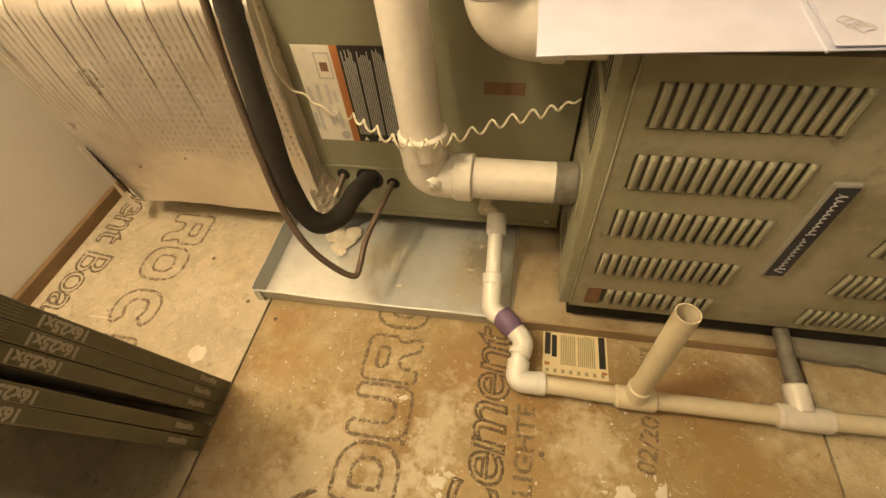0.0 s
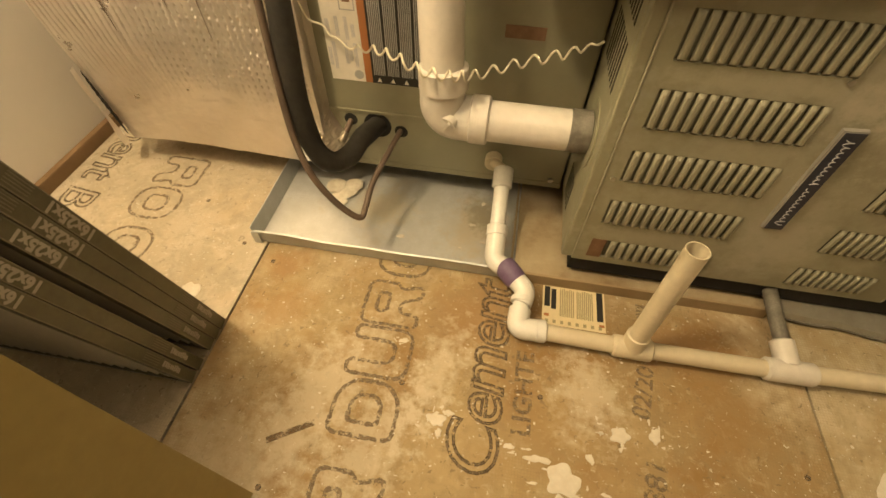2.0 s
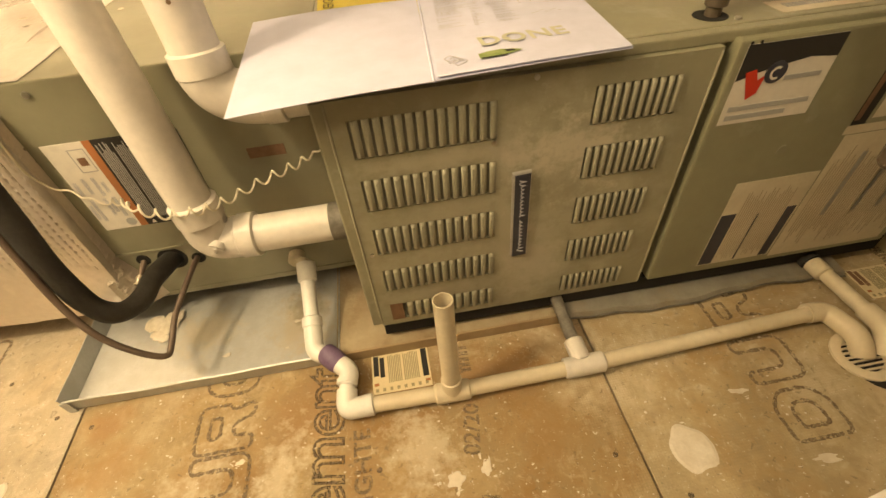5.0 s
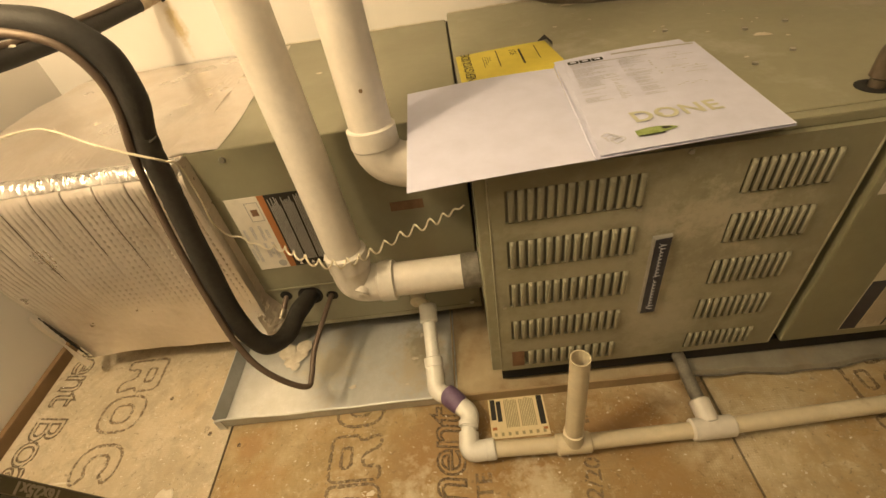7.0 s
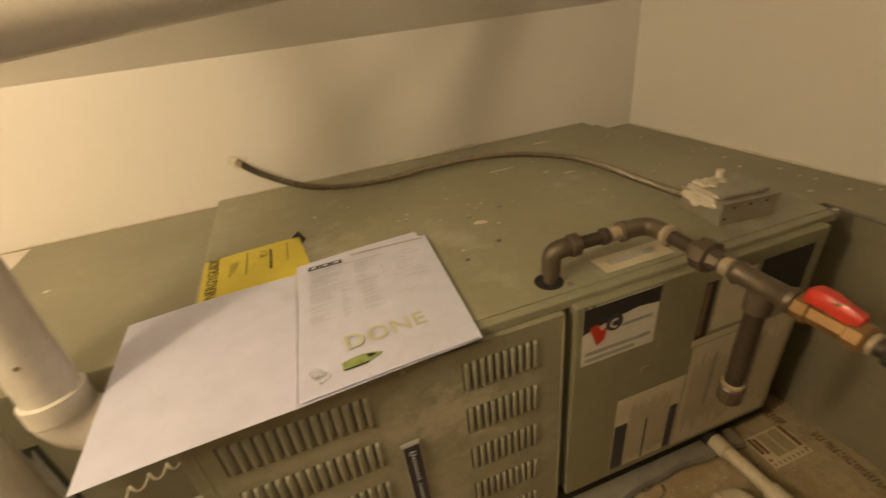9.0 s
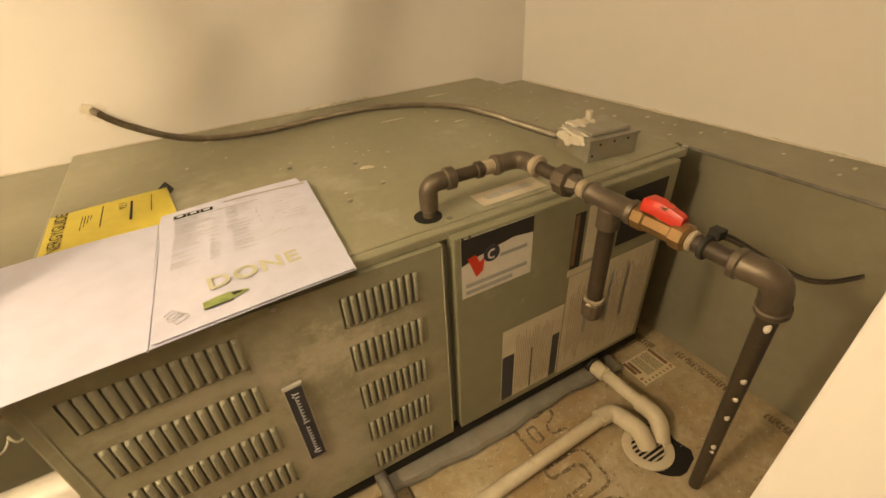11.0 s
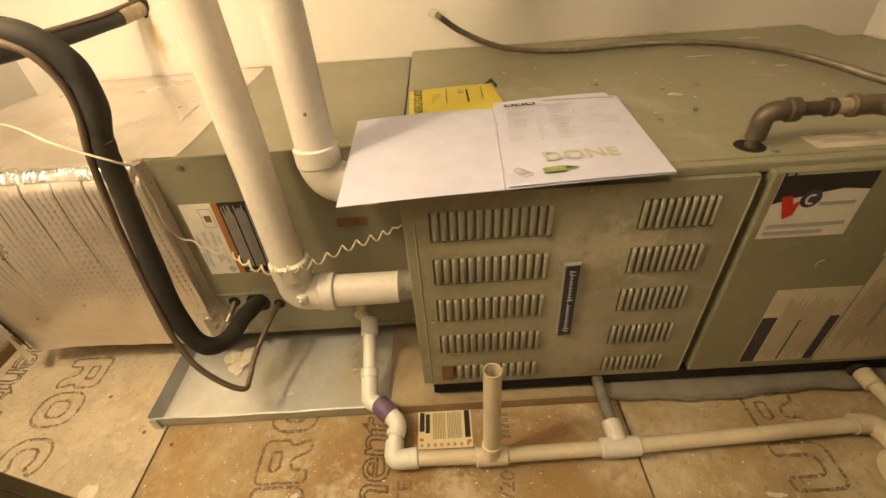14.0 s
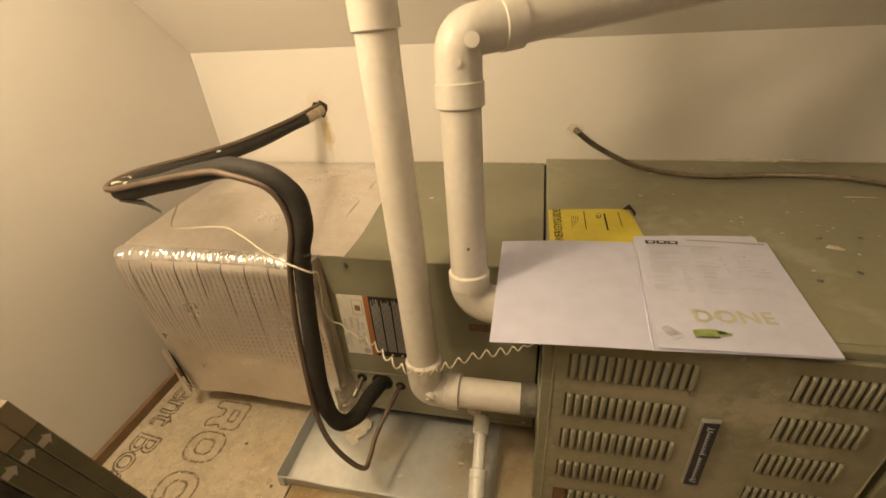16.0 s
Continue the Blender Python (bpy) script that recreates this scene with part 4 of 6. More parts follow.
tagged(part("lime_spots", bm, M["plaster"], pan), kind="stuff")
# ---- foil-wrapped supply duct ----
duct = thing("supply_duct", (-0.6, 0.42, 0.0), "supply duct wrapped in crinkled silver foil insulation", "duct")
bm = bmesh.new()
FY, DZT, DZB = 0.147, 0.488, 0.066
rnd = random.Random(21)


DL, DR = -0.848, -0.376


def foil_point(x, s, fine=True):
    """s runs from the foot of the front up (0 to 1) and back over the top (1 to 2). The front is pleated and dented like quilting."""
    sag = 0.010 * math.sin(math.pi * min(s, 1)) + 0.004 * math.sin(11 * x + 5 * s) + 0.0025 * noise.noise((x * 14, s * 7, 0))
    if s <= 1:
        e = max(0.0, s - 0.9) / 0.1
        px = x + 0.044 * (1 - s) * (DR - x) / (DR - DL)
        d = 0.0
        if fine:
            u = x + 0.010 * s + 0.0012 * noise.noise((x * 30, s * 9, 1))
            foot = min(1, max(0, (s - 0.26 - 0.05 * math.sin(9 * x)) / 0.14))
            top = min(1, max(0, (0.95 - s) / 0.05))
            cut = max(0.0, math.cos(2 * math.pi * u / 0.0123)) ** 3
            dent = 0.5 + 0.5 * math.cos(2 * math.pi * (s * 0.43) / 0.0125 + 2.2 * noise.noise((x * 26, s * 20, 2)))
            q = min(1, max(0, (x + 0.74) / 0.16)) * min(1, max(0, (0.88 - s) / 0.14))
            d = foot * top * (0.0046 * cut * ((1 - 0.85 * q) * 0.6 + 1.1 * q * dent) * (0.45 + 1.2 * abs(noise.noise((x * 34, s * 9, 7)))))
            d += 0.0016 * noise.noise((x * 60, s * 24, 4)) * (1 - foot) * 0.5 + 0.0012 * abs(noise.noise((x * 25, s * 40, 6)))
            for k in range(8):
                c = -0.815 + 0.056 * k
                w = 1 - abs(u - c - 0.010) / 0.0020
                if w > 0 and 0.93 - (0.28 + 0.12 * (k % 3)) < s < 0.965:
                    d += 0.0042 * w
        return (px, FY - sag + 0.02 * e * e + d, DZB + (DZT - DZB) * s)
    q = s - 1
    rough = 0.0026 * abs(noise.noise((x * 60 + q * 16, q * 4, 8))) if fine and q > 0.05 else 0.0
    return (x, FY + 0.02 + q * (BACK - 0.006 - FY - 0.02), DZT + 0.012 * math.sin(math.pi * q) + 0.003 * noise.noise((x * 9, q * 9, 3)) + rough)


nu = 380
ss = list(np.linspace(0, 0.9, 210)) + list(np.linspace(0.908, 1.0, 12)) + list(np.linspace(1.02, 2, 30))
rows = []
for i in range(nu):
    x = DL + (DR - DL) * i / (nu - 1)
    rows.append([bm.verts.new(foil_point(x, s)) for s in ss])
# counts of pleats and of dents, to place the shade painted into them
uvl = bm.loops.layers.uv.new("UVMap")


def dent_uv(i, s):
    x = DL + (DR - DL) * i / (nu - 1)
    return ((x + 0.010 * min(s, 1) - DL) / 0.0123 + dent_phase, s * 0.43 / 0.0125)


dent_phase = DL / 0.0123
dent_phase -= math.floor(dent_phase)
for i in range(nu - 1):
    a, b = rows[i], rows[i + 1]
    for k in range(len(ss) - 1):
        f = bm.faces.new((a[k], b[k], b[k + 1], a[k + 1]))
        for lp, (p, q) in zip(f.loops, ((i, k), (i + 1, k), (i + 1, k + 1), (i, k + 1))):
            lp[uvl].uv = dent_uv(p, ss[q])
for r in (rows[0], rows[-1]):
    foot = bm.verts.new((r[0].co.x, BACK - 0.006, DZB))
    bm.faces.new(r + [foot])
bm.faces.new([r[0] for r in rows] + [bm.verts.new((DR, BACK - 0.006, DZB)), bm.verts.new((DL + 0.044, BACK - 0.006, DZB))])
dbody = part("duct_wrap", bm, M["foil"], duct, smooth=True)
M["tape_foil"] = mat("foil_tape", (0.80, 0.775, 0.75), 0.2, 0.8, scale=30, amount=0.4, bump=0.35, bump_scale=80)
M["joint"] = mat("crumpled_tape", (0.62, 0.55, 0.46), 0.30, 0.6, scale=30, amount=0.4, bump=0.3, bump_scale=90)
M["fold"] = mat("fold_shade", (0.16, 0.12, 0.085), 0.6)
# dark tubes set into the deepest creases, in place of their shade


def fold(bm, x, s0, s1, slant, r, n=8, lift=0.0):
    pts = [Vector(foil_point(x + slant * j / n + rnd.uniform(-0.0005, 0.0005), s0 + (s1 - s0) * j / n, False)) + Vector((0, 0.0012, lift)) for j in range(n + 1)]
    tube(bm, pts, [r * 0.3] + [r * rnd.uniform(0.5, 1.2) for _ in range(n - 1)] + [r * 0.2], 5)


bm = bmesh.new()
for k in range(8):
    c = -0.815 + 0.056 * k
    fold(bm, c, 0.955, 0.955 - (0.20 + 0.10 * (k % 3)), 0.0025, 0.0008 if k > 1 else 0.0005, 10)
tagged(part("crease", bm, M["fold"], dbody, "dark lines for the shade in the foil creases"), kind="stuff")
# glossy wrinkled tape along the top edge
bm = bmesh.new()
prev = None
for i in range(260):
    x = DL - 0.002 + (DR - DL + 0.002) * i / 259
    row = []
    for s in (0.962, 0.970, 0.978, 0.986, 0.994, 1.000, 1.007, 1.014, 1.022, 1.032):
        p = Vector(foil_point(x, s, False))
        c = (0.0034 * abs(noise.noise((x * 150, s * 40, 5))) + 0.0030 * abs(noise.noise((x * 62, s * 18, 9)))) * min(1, (s - 0.957) * 70, (1.037 - s) * 70)
        row.append(bm.verts.new(p + Vector((0, -0.0007 - c, 0.0007 + c))))
    if prev:
        for k in range(9):
            bm.faces.new((prev[k], row[k], row[k + 1], prev[k + 1]))
    prev = row
part("foil_tape", bm, M["tape_foil"], duct, "glossy wrinkled foil tape", smooth=True)
# wide tape over the joint with the coil case, crumpled, bunched at its foot
bm = bmesh.new()
prev = None
for i in range(90):
    t = i / 89
    z = 0.06 + t * (DZT - 0.055)
    w = 0.020 + 0.002 * math.sin(17 * t) + 0.026 * max(0, 0.30 - t) / 0.30
    row = []
    for k in range(8):
        u = k / 7
        c = 0.011 * noise.noise((u * 3, t * 22, 2)) * (1.5 if t < 0.3 else 0.6) + 0.006 * noise.noise((u * 6, t * 55, 7)) * (1.0 if t < 0.3 else 0.6)
        row.append(bm.verts.new((DR - 0.012 + u * (0.019 + max(0, w - 0.022) * 1.6), 0.142 + 0.0322 * u - abs(c) * math.sin(math.pi * min(1, u + 0.1)) - (0.008 * (1 - u) if t < 0.2 else 0), z)))
    if prev:
        for k in range(7):
            bm.faces.new((prev[k], row[k], row[k + 1], prev[k + 1]))
    prev = row
part("joint_tape", bm, M["joint"], duct, "crumpled shiny foil tape over the joint")
bm = bmesh.new()
prev = None
for i in range(60):
    t = i / 59
    y = 0.175 + t * (BACK - 0.195)
    row = []
    for k in range(7):
        u = k / 6
        x = -0.405 + 0.09 * u
        top = DZT + 0.008 * math.sin(math.pi * t) if x < CX0 else CZ1
        row.append(bm.verts.new((x + 0.004 * math.sin(9 * t), y, max(top, CZ1) + 0.0012 + 0.004 * abs(noise.noise((u * 4, t * 14, 4))) * min(1, 6 * (1 - u)))))
    if prev:
        for k in range(6):
            bm.faces.new((prev[k], row[k], row[k + 1], prev[k + 1]))
    prev = row
part("joint_tape", bm, M["foil"], duct, smooth=True)
# loose strip between the duct and the side wall
def duct_edge(z):
    return Vector((DL + 0.044 * (1 - (z - DZB) / (DZT - DZB)), FY - 0.004, z))


bm = bmesh.new()
prev = None
for i in range(22):
    t = i / 21
    c = duct_edge(0.225 - 0.165 * t)
    row = [bm.verts.new(c + Vector((-0.022 - 0.014 * t, 0.006, -0.016 - 0.004 * math.sin(7 * t)))), bm.verts.new(c + Vector((-0.010 - 0.008 * t, -0.010 - 0.002 * math.sin(9 * t), -0.008))), bm.verts.new(c + Vector((-0.001 - 0.004 * math.sin(3.1 * t), -0.009, 0.0)))]
    if prev:
        for k in range(2):
            bm.faces.new((prev[k], row[k], row[k + 1], prev[k + 1]))
    prev = row
part("loose_flap", bm, M["foil"], duct, "loose flap of foil facing", smooth=True)
part("tear", tubed([duct_edge(0.215 - 0.135 * k / 20) + Vector((0.0035, -0.004 - 0.001 * (k % 2), 0)) for k in range(21)], [0.0003 + 0.0024 * math.sin(math.pi * min(1, 0.05 + k / 22)) * (1 + 0.2 * (k % 2)) for k in range(21)], 8), M["dark"], duct, "dark torn opening in the wrap", smooth=True)
bm = bmesh.new()
for x, y in ((-0.42, 0.43), (-0.40, 0.45), (-0.38, 0.42), (-0.36, 0.47), (-0.33, 0.4), (-0.31, 0.44), (-0.44, 0.36), (-0.52, 0.3), (-0.6, 0.33), (-0.28, 0.47), (-0.2, 0.46)):
    blob(bm, x, y, (0.508 if x < -0.34 else CZ1 + 0.0004), rnd.uniform(0.004, 0.012), rnd.uniform(0.003, 0.005), rnd, 0.0008, 10)
tagged(part("plaster_flakes", bm, M["plaster"], duct), kind="stuff")

# ---- return duct at the far end ----
rd = thing("return_duct", (1.28, 0.15, 0.0), "grey-green sheet steel return duct along the end wall", "duct")
bm = bmesh.new()
RT = 0.474
E0, E1 = (1.135, BACK - 0.003), (1.205, -0.53)


def wall_x(y):
    return RX0 + (RX1 - RX0) * (BACK - y) / (BACK + 0.54) - 0.003


prof = [(E0[0], E0[1]), (E1[0], E1[1]), (wall_x(E1[1]), E1[1]), (wall_x(E0[1]), E0[1])]
lo = [bm.verts.new((x, y, 0.003)) for x, y in prof]
hi = [bm.verts.new((x, y, RT)) for x, y in prof]
bm.faces.new(lo[::-1])
bm.faces.new(hi)
for k in range(4):
    bm.faces.new((lo[k], lo[(k + 1) % 4], hi[(k + 1) % 4], hi[k]))
rbody = part("duct_body", bm, M["duct_steel"], rd)
part("top_seam", tubed([(E0[0] - 0.001, E0[1], RT + 0.001), (E1[0] - 0.001, E1[1], RT + 0.001)], 0.0035, 8), M["grey_paint"], rbody)
part("joint_plate", boxed(FX1 + 0.001, 1.142, 0.06, BACK - 0.004, RT - 0.06, RT + 0.018), M["cabinet"], rd)
part("screw", disc(bmesh.new(), (FX1 - 0.006, 0.012, FZ1 - 0.001), 0.006, (0, 0, 1), 0.005, 8), M["screw"], rd)
bm = bmesh.new()
for _ in range(16):
    y = rnd.uniform(-0.2, 0.68)
    blob(bm, rnd.uniform(1.19, wall_x(y) - 0.02), y, RT + 0.0004, rnd.uniform(0.003, 0.008), rnd.uniform(0.002, 0.004), rnd, 0.0008, 8)
tagged(part("plaster_flakes", bm, M["plaster"], rbody), kind="stuff")

# ---- vent pipes (two inch PVC) ----
R2, RF = 0.0302, 0.0346


def elbow(a, corner, b, r, n=8):
    return tubed(round_path([a, corner, b], 0.05, n), r, 20)


v1 = thing("intake_pipe", (-0.15, 0.08, 0.25), "white PVC intake pipe with an elbow into the furnace side", "pipe")
Z1, Y1P = 0.248, 0.088
top1, low1 = Vector((-0.186, 0.150, 1.10)), Vector((-0.146, Y1P, 0.325))
part("upright", tubed([low1 - Vector((0, 0, 0.03)), top1 + (top1 - low1) * 0.32], R2, 24), M["pvc"], v1, smooth=True)
ax = (top1 - low1).normalized()
part("elbow", elbow(low1 + ax * 0.0, (-0.147, Y1P, Z1), (-0.090, Y1P, Z1), 0.0335), M["pvc"], v1, smooth=True)
part("socket", collar(low1 - ax * 0.030, low1 + ax * 0.004, RF + 0.001), M["pvc"], v1, smooth=True)
part("socket", collar((-0.104, Y1P, Z1), (-0.075, Y1P, Z1), RF + 0.0015), M["pvc"], v1, smooth=True)
part("stub", tubed([(-0.09, Y1P, Z1), (FX0 - 0.02, Y1P, Z1)], R2, 24), M["pvc"], v1, smooth=True)
part("coupling", collar((FX0 - 0.034, Y1P, Z1), (FX0 - 0.001, Y1P, Z1), R2 + 0.0015), M["grey_paint"], v1, "grey rubber coupling", smooth=True)
part("flange", disc(bmesh.new(), (FX0 - 0.002, Y1P, Z1), 0.05, (1, 0, 0), 0.0018, 28), M["cabinet"], v1)
part("boss", disc(bmesh.new(), (-0.130, Y1P - 0.024, Z1 + 0.012), 0.0125, (-0.4, -1, -0.4), 0.010, 18), M["pvc"], v1)
part("boss_rib", boxed(-0.012, 0.012, -0.002, 0.002, 0, 0.003, m=look((-0.1342, Y1P - 0.0346, Z1 + 0.008), (-0.130, Y1P - 0.024, Z1 + 0.012)) @ Matrix.Rotation(1.0, 4, "Z")), M["pvc"], v1)
part("socket", collar(low1 + ax * 0.575, low1 + ax * 0.645, RF), M["pvc"], v1, smooth=True)
c = low1 + ax * 0.622
part("print_mark", boxed(-0.012, 0.012, -0.0004, 0.0004, -0.003, 0.003, m=Matrix.Translation(c + Vector((0.0, -RF - 0.0004, 0)))), M["grey_ink"], v1)

v2 = thing("exhaust_pipe", (-0.055, 0.105, 0.45), "white PVC exhaust pipe with elbows under the slope", "pipe")
lo2, hi2 = Vector((-0.053, 0.104, 0.505)), Vector((-0.063, 0.136, 0.828))
ax2 = (hi2 - lo2).normalized()
part("upright", tubed([lo2, hi2], R2, 24), M["pvc"], v2, smooth=True)
part("socket", collar(lo2 - ax2 * 0.004, lo2 + ax2 * 0.026, RF), M["pvc"], v2, smooth=True)
part("elbow", tubed([(1 - k / 12) ** 2 * lo2 + 2 * k / 12 * (1 - k / 12) * (lo2 + Vector((0.003, 0, -0.044))) + (k / 12) ** 2 * (lo2 + Vector((0.066, 0, -0.044))) for k in range(13)], 0.0335, 20), M["pvc"], v2, smooth=True)
part("socket", collar(lo2 + Vector((0.056, 0, -0.044)), lo2 + Vector((0.084, 0, -0.044)), RF), M["pvc"], v2, smooth=True)
part("stub", tubed([lo2 + Vector((0.066, 0, -0.044)), (FX0 + 0.003, 0.105, 0.461)], R2, 24), M["pvc"], v2, smooth=True)
part("socket", collar(hi2 - ax2 * 0.034, hi2 + ax2 * 0.002, RF + 0.001), M["pvc"], v2, smooth=True)
cor = hi2 + ax2 * 0.062
run = Vector((0.63, 0.365, 0.062))
part("elbow", elbow(hi2, cor, cor + run.normalized() * 0.085, 0.0335, 10), M["pvc"], v2, smooth=True)
s0 = cor + run.normalized() * 0.06
part("socket", collar(s0, s0 + run.normalized() * 0.034, RF + 0.001), M["pvc"], v2, smooth=True)
part("cross_run", tubed([s0, cor + run * 1.30], R2, 24), M["pvc"], v2, smooth=True)
for p, r in (((-0.060, 0.108, 0.858), 0.006), ((-0.040, 0.112, 0.885), 0.010)):
    part("boss", disc(bmesh.new(), p, r, (0.1, -1, 0.1), 0.004, 16), M["pvc"], v2)
part("knot_mark", disc(bmesh.new(), lo2 + ax2 * 0.083 + Vector((0.006, -R2 + 0.0002, 0)), 0.0026, (0.2, -1, 0), 0.001, 10), M["strip"], v2)

# ---- condensate drain ----
R1, RC = 0.0134, 0.0168
dr = thing("condensate_drain", (0.4, -0.12, 0.0), "white and yellowed PVC condensate drain lying on the floor", "pipe")
Z = 0.021
P0, P1 = Vector((-0.041, 0.128, 0.108)), Vector((-0.036, -0.004, 0.046))
P2, P3 = Vector((0.020, -0.060, 0.035)), Vector((0.015, -0.122, Z))
part("outlet", disc(bmesh.new(), (-0.062, CY, 0.106), 0.016, (0, -1, 0), 0.018, 18), M["pvc_old"], dr)
part("outlet_arm", tubed([(-0.062, CY - 0.012, 0.106), (-0.042, CY - 0.03, 0.108)], 0.009, 12), M["pvc_old"], dr, smooth=True)
part("nut", collar(P0 + Vector((0, 0.012, 0.006)), P0.lerp(P1, 0.17), 0.0178), M["pvc_white"], dr)
part("socket", collar(P1 + (P0 - P1) * 0.22, P1 + (P0 - P1) * 0.36, RC + 0.0014), M["pvc_white"], dr, smooth=True)
part("socket", collar(P2.lerp(P3, 0.22), P2.lerp(P3, 0.40), RC + 0.0012), M["pvc_white"], dr, smooth=True)
part("socket", collar(P3 + Vector((0.028, -0.003, 0)), P3 + Vector((0.046, -0.002, 0)), RC + 0.0014), M["pvc_white"], dr, smooth=True)
part("stub", tubed([P0, P1], R1, 18), M["pvc_white"], dr, smooth=True)
part("elbow", tubed(round_path([P1 + (P0 - P1) * 0.28, P1 + Vector((0, -0.012, -0.004)), P1.lerp(P2, 0.45)], 0.02), RC, 18), M["pvc_white"], dr, smooth=True)
part("primer_joint", tubed([P1.lerp(P2, q) for q in (0.30, 0.34, 0.48, 0.62, 0.72, 0.78)], [RC + 0.0006, RC + 0.0022, RC + 0.0028, RC + 0.0026, RC + 0.0020, RC + 0.0006], 18), M["purple"], dr, "purple primer stain", smooth=True)
part("elbow", tubed(round_path([P1.lerp(P2, 0.72), P2 + Vector((0.004, -0.002, 0)), P2.lerp(P3, 0.42)], 0.016), RC, 18), M["pvc_white"], dr, smooth=True)
part("stub", tubed([P2.lerp(P3, 0.3), P3], R1, 18), M["pvc_white"], dr, smooth=True)
part("elbow", tubed(round_path([P2.lerp(P3, 0.55), P3 + Vector((0, -0.004, 0)), P3 + Vector((0.044, -0.002, 0))], 0.013), RC + 0.0008, 18), M["pvc_white"], dr, smooth=True)
T1, T2, EE = Vector((0.193, -0.128, Z)), Vector((0.424, -0.125, Z)), Vector((0.885, -0.106, Z))
part("run", tubed([P3 + Vector((0.03, -0.003, 0)), T1], R1, 18), M["pvc_old"], dr, smooth=True)
part("tee", tubed([T1 - Vector((0.030, 0, 0)), T1 - Vector((0.027, 0, 0)), T1 + Vector((0.027, 0, 0)), T1 + Vector((0.030, 0, 0))], [RC - 0.002, RC + 0.0008, RC + 0.0008, RC - 0.002], 18), M["pvc_old"], dr, smooth=True)
part("tee_branch", collar(T1 + Vector((0, 0.001, 0.005)), T1 + Vector((0, 0.005, 0.036)), RC + 0.0005), M["pvc_old"], dr, smooth=True)
part("standpipe", tubed([T1 + Vector((0, 0.003, 0.016)), Vector((0.194, -0.111, 0.247))], R1 + 0.0012, 20, inner=R1 - 0.0004), M["pvc_old"], dr, smooth=True)
part("run", tubed([T1, T2], R1, 18), M["pvc_old"], dr, smooth=True)
part("tee", tubed([T2 - Vector((0.036, 0, 0)), T2 - Vector((0.033, 0, 0)), T2 + Vector((0.033, 0.001, 0)), T2 + Vector((0.036, 0.001, 0))], [RC - 0.002, RC + 0.0012, RC + 0.0012, RC - 0.002], 18), M["pvc"], dr, smooth=True)
part("tee_branch", collar(T2 + Vector((-0.002, 0.005, 0.004)), T2 + Vector((-0.005, 0.046, 0.012)), RC), M["pvc"], dr, smooth=True)
part("primed_stub", tubed([T2 + Vector((-0.004, 0.03, 0.009)), T2 + Vector((-0.005, 0.085, 0.016)), (0.417, 0.03, 0.048)], R1 - 0.0022, 16), M["grey_paint"], dr, "stub smeared with grey primer", smooth=True)
part("run", tubed([T2, EE - Vector((0.02, 0.001, 0))], R1, 18), M["pvc_old"], dr, smooth=True)
part("elbow", tubed(round_path([EE - Vector((0.034, 0.0, 0)), EE + Vector((0.002, 0, 0)), EE + Vector((0.014, -0.062, 0.004)), EE + Vector((0.012, -0.088, -0.019))], 0.024), RC + 0.0012, 18), M["pvc_old"], dr, smooth=True)

dr2 = thing("furnace_drain", (0.94, -0.1, 0.0), "yellowed PVC furnace drain with a rubber ring", "pipe")
part("run", tubed(round_path([(0.937, 0.03, 0.032), (0.945, -0.16, 0.032), (0.928, -0.198, 0.012)], 0.03), R1, 18), M["pvc_old"], dr2, smooth=True)
part("socket", collar((0.937, -0.006, 0.032), (0.938, -0.04, 0.032), RC), M["pvc_old"], dr2, smooth=True)
part("rubber_ring", tubed([(0.937, 0.012, 0.032), (0.937, -0.006, 0.032)], 0.019, 18), M["rubber"], dr2)
part("elbow", tubed(round_path([(0.944, -0.125, 0.032), (0.946, -0.172, 0.034), (0.926, -0.200, 0.004)], 0.024), RC + 0.0008, 18), M["pvc_old"], dr2, smooth=True)

fd = thing("floor_drain", (0.897, -0.193, 0.0), "round yellowed floor drain in a ragged hole", "drain")
part("hole", blob(bmesh.new(), 0.910, -0.206, 0.0004, 0.057, 0.054, random.Random(5), 0.0004, 22, 0.18), M["dark"], fd, "black gap cut in the board")
bm = bmesh.new()
ring = [(0.048, 0.001), (0.048, 0.005), (0.043, 0.007), (0.032, 0.006), (0.030, 0.002)]
vs = [[bm.verts.new((0.897 + r * math.cos(2 * math.pi * k / 28), -0.193 + r * math.sin(2 * math.pi * k / 28), z)) for k in range(28)] for r, z in ring]
for a, b in zip(vs, vs[1:]):
    for k in range(28):
        bm.faces.new((a[k], a[(k + 1) % 28], b[(k + 1) % 28], b[k]))
part("rim", bm, M["pvc_old"], fd, smooth=True)
bm = bmesh.new()
for k in range(-3, 4):
    w = math.sqrt(max(0, 0.031 ** 2 - (k * 0.0085) ** 2))
    box(bm, 0.897 - w, 0.897 + w, -0.193 + k * 0.0085 - 0.0017, -0.193 + k * 0.0085 + 0.0017, 0.002, 0.005)
part("grate", bm, M["pvc_old"], fd)

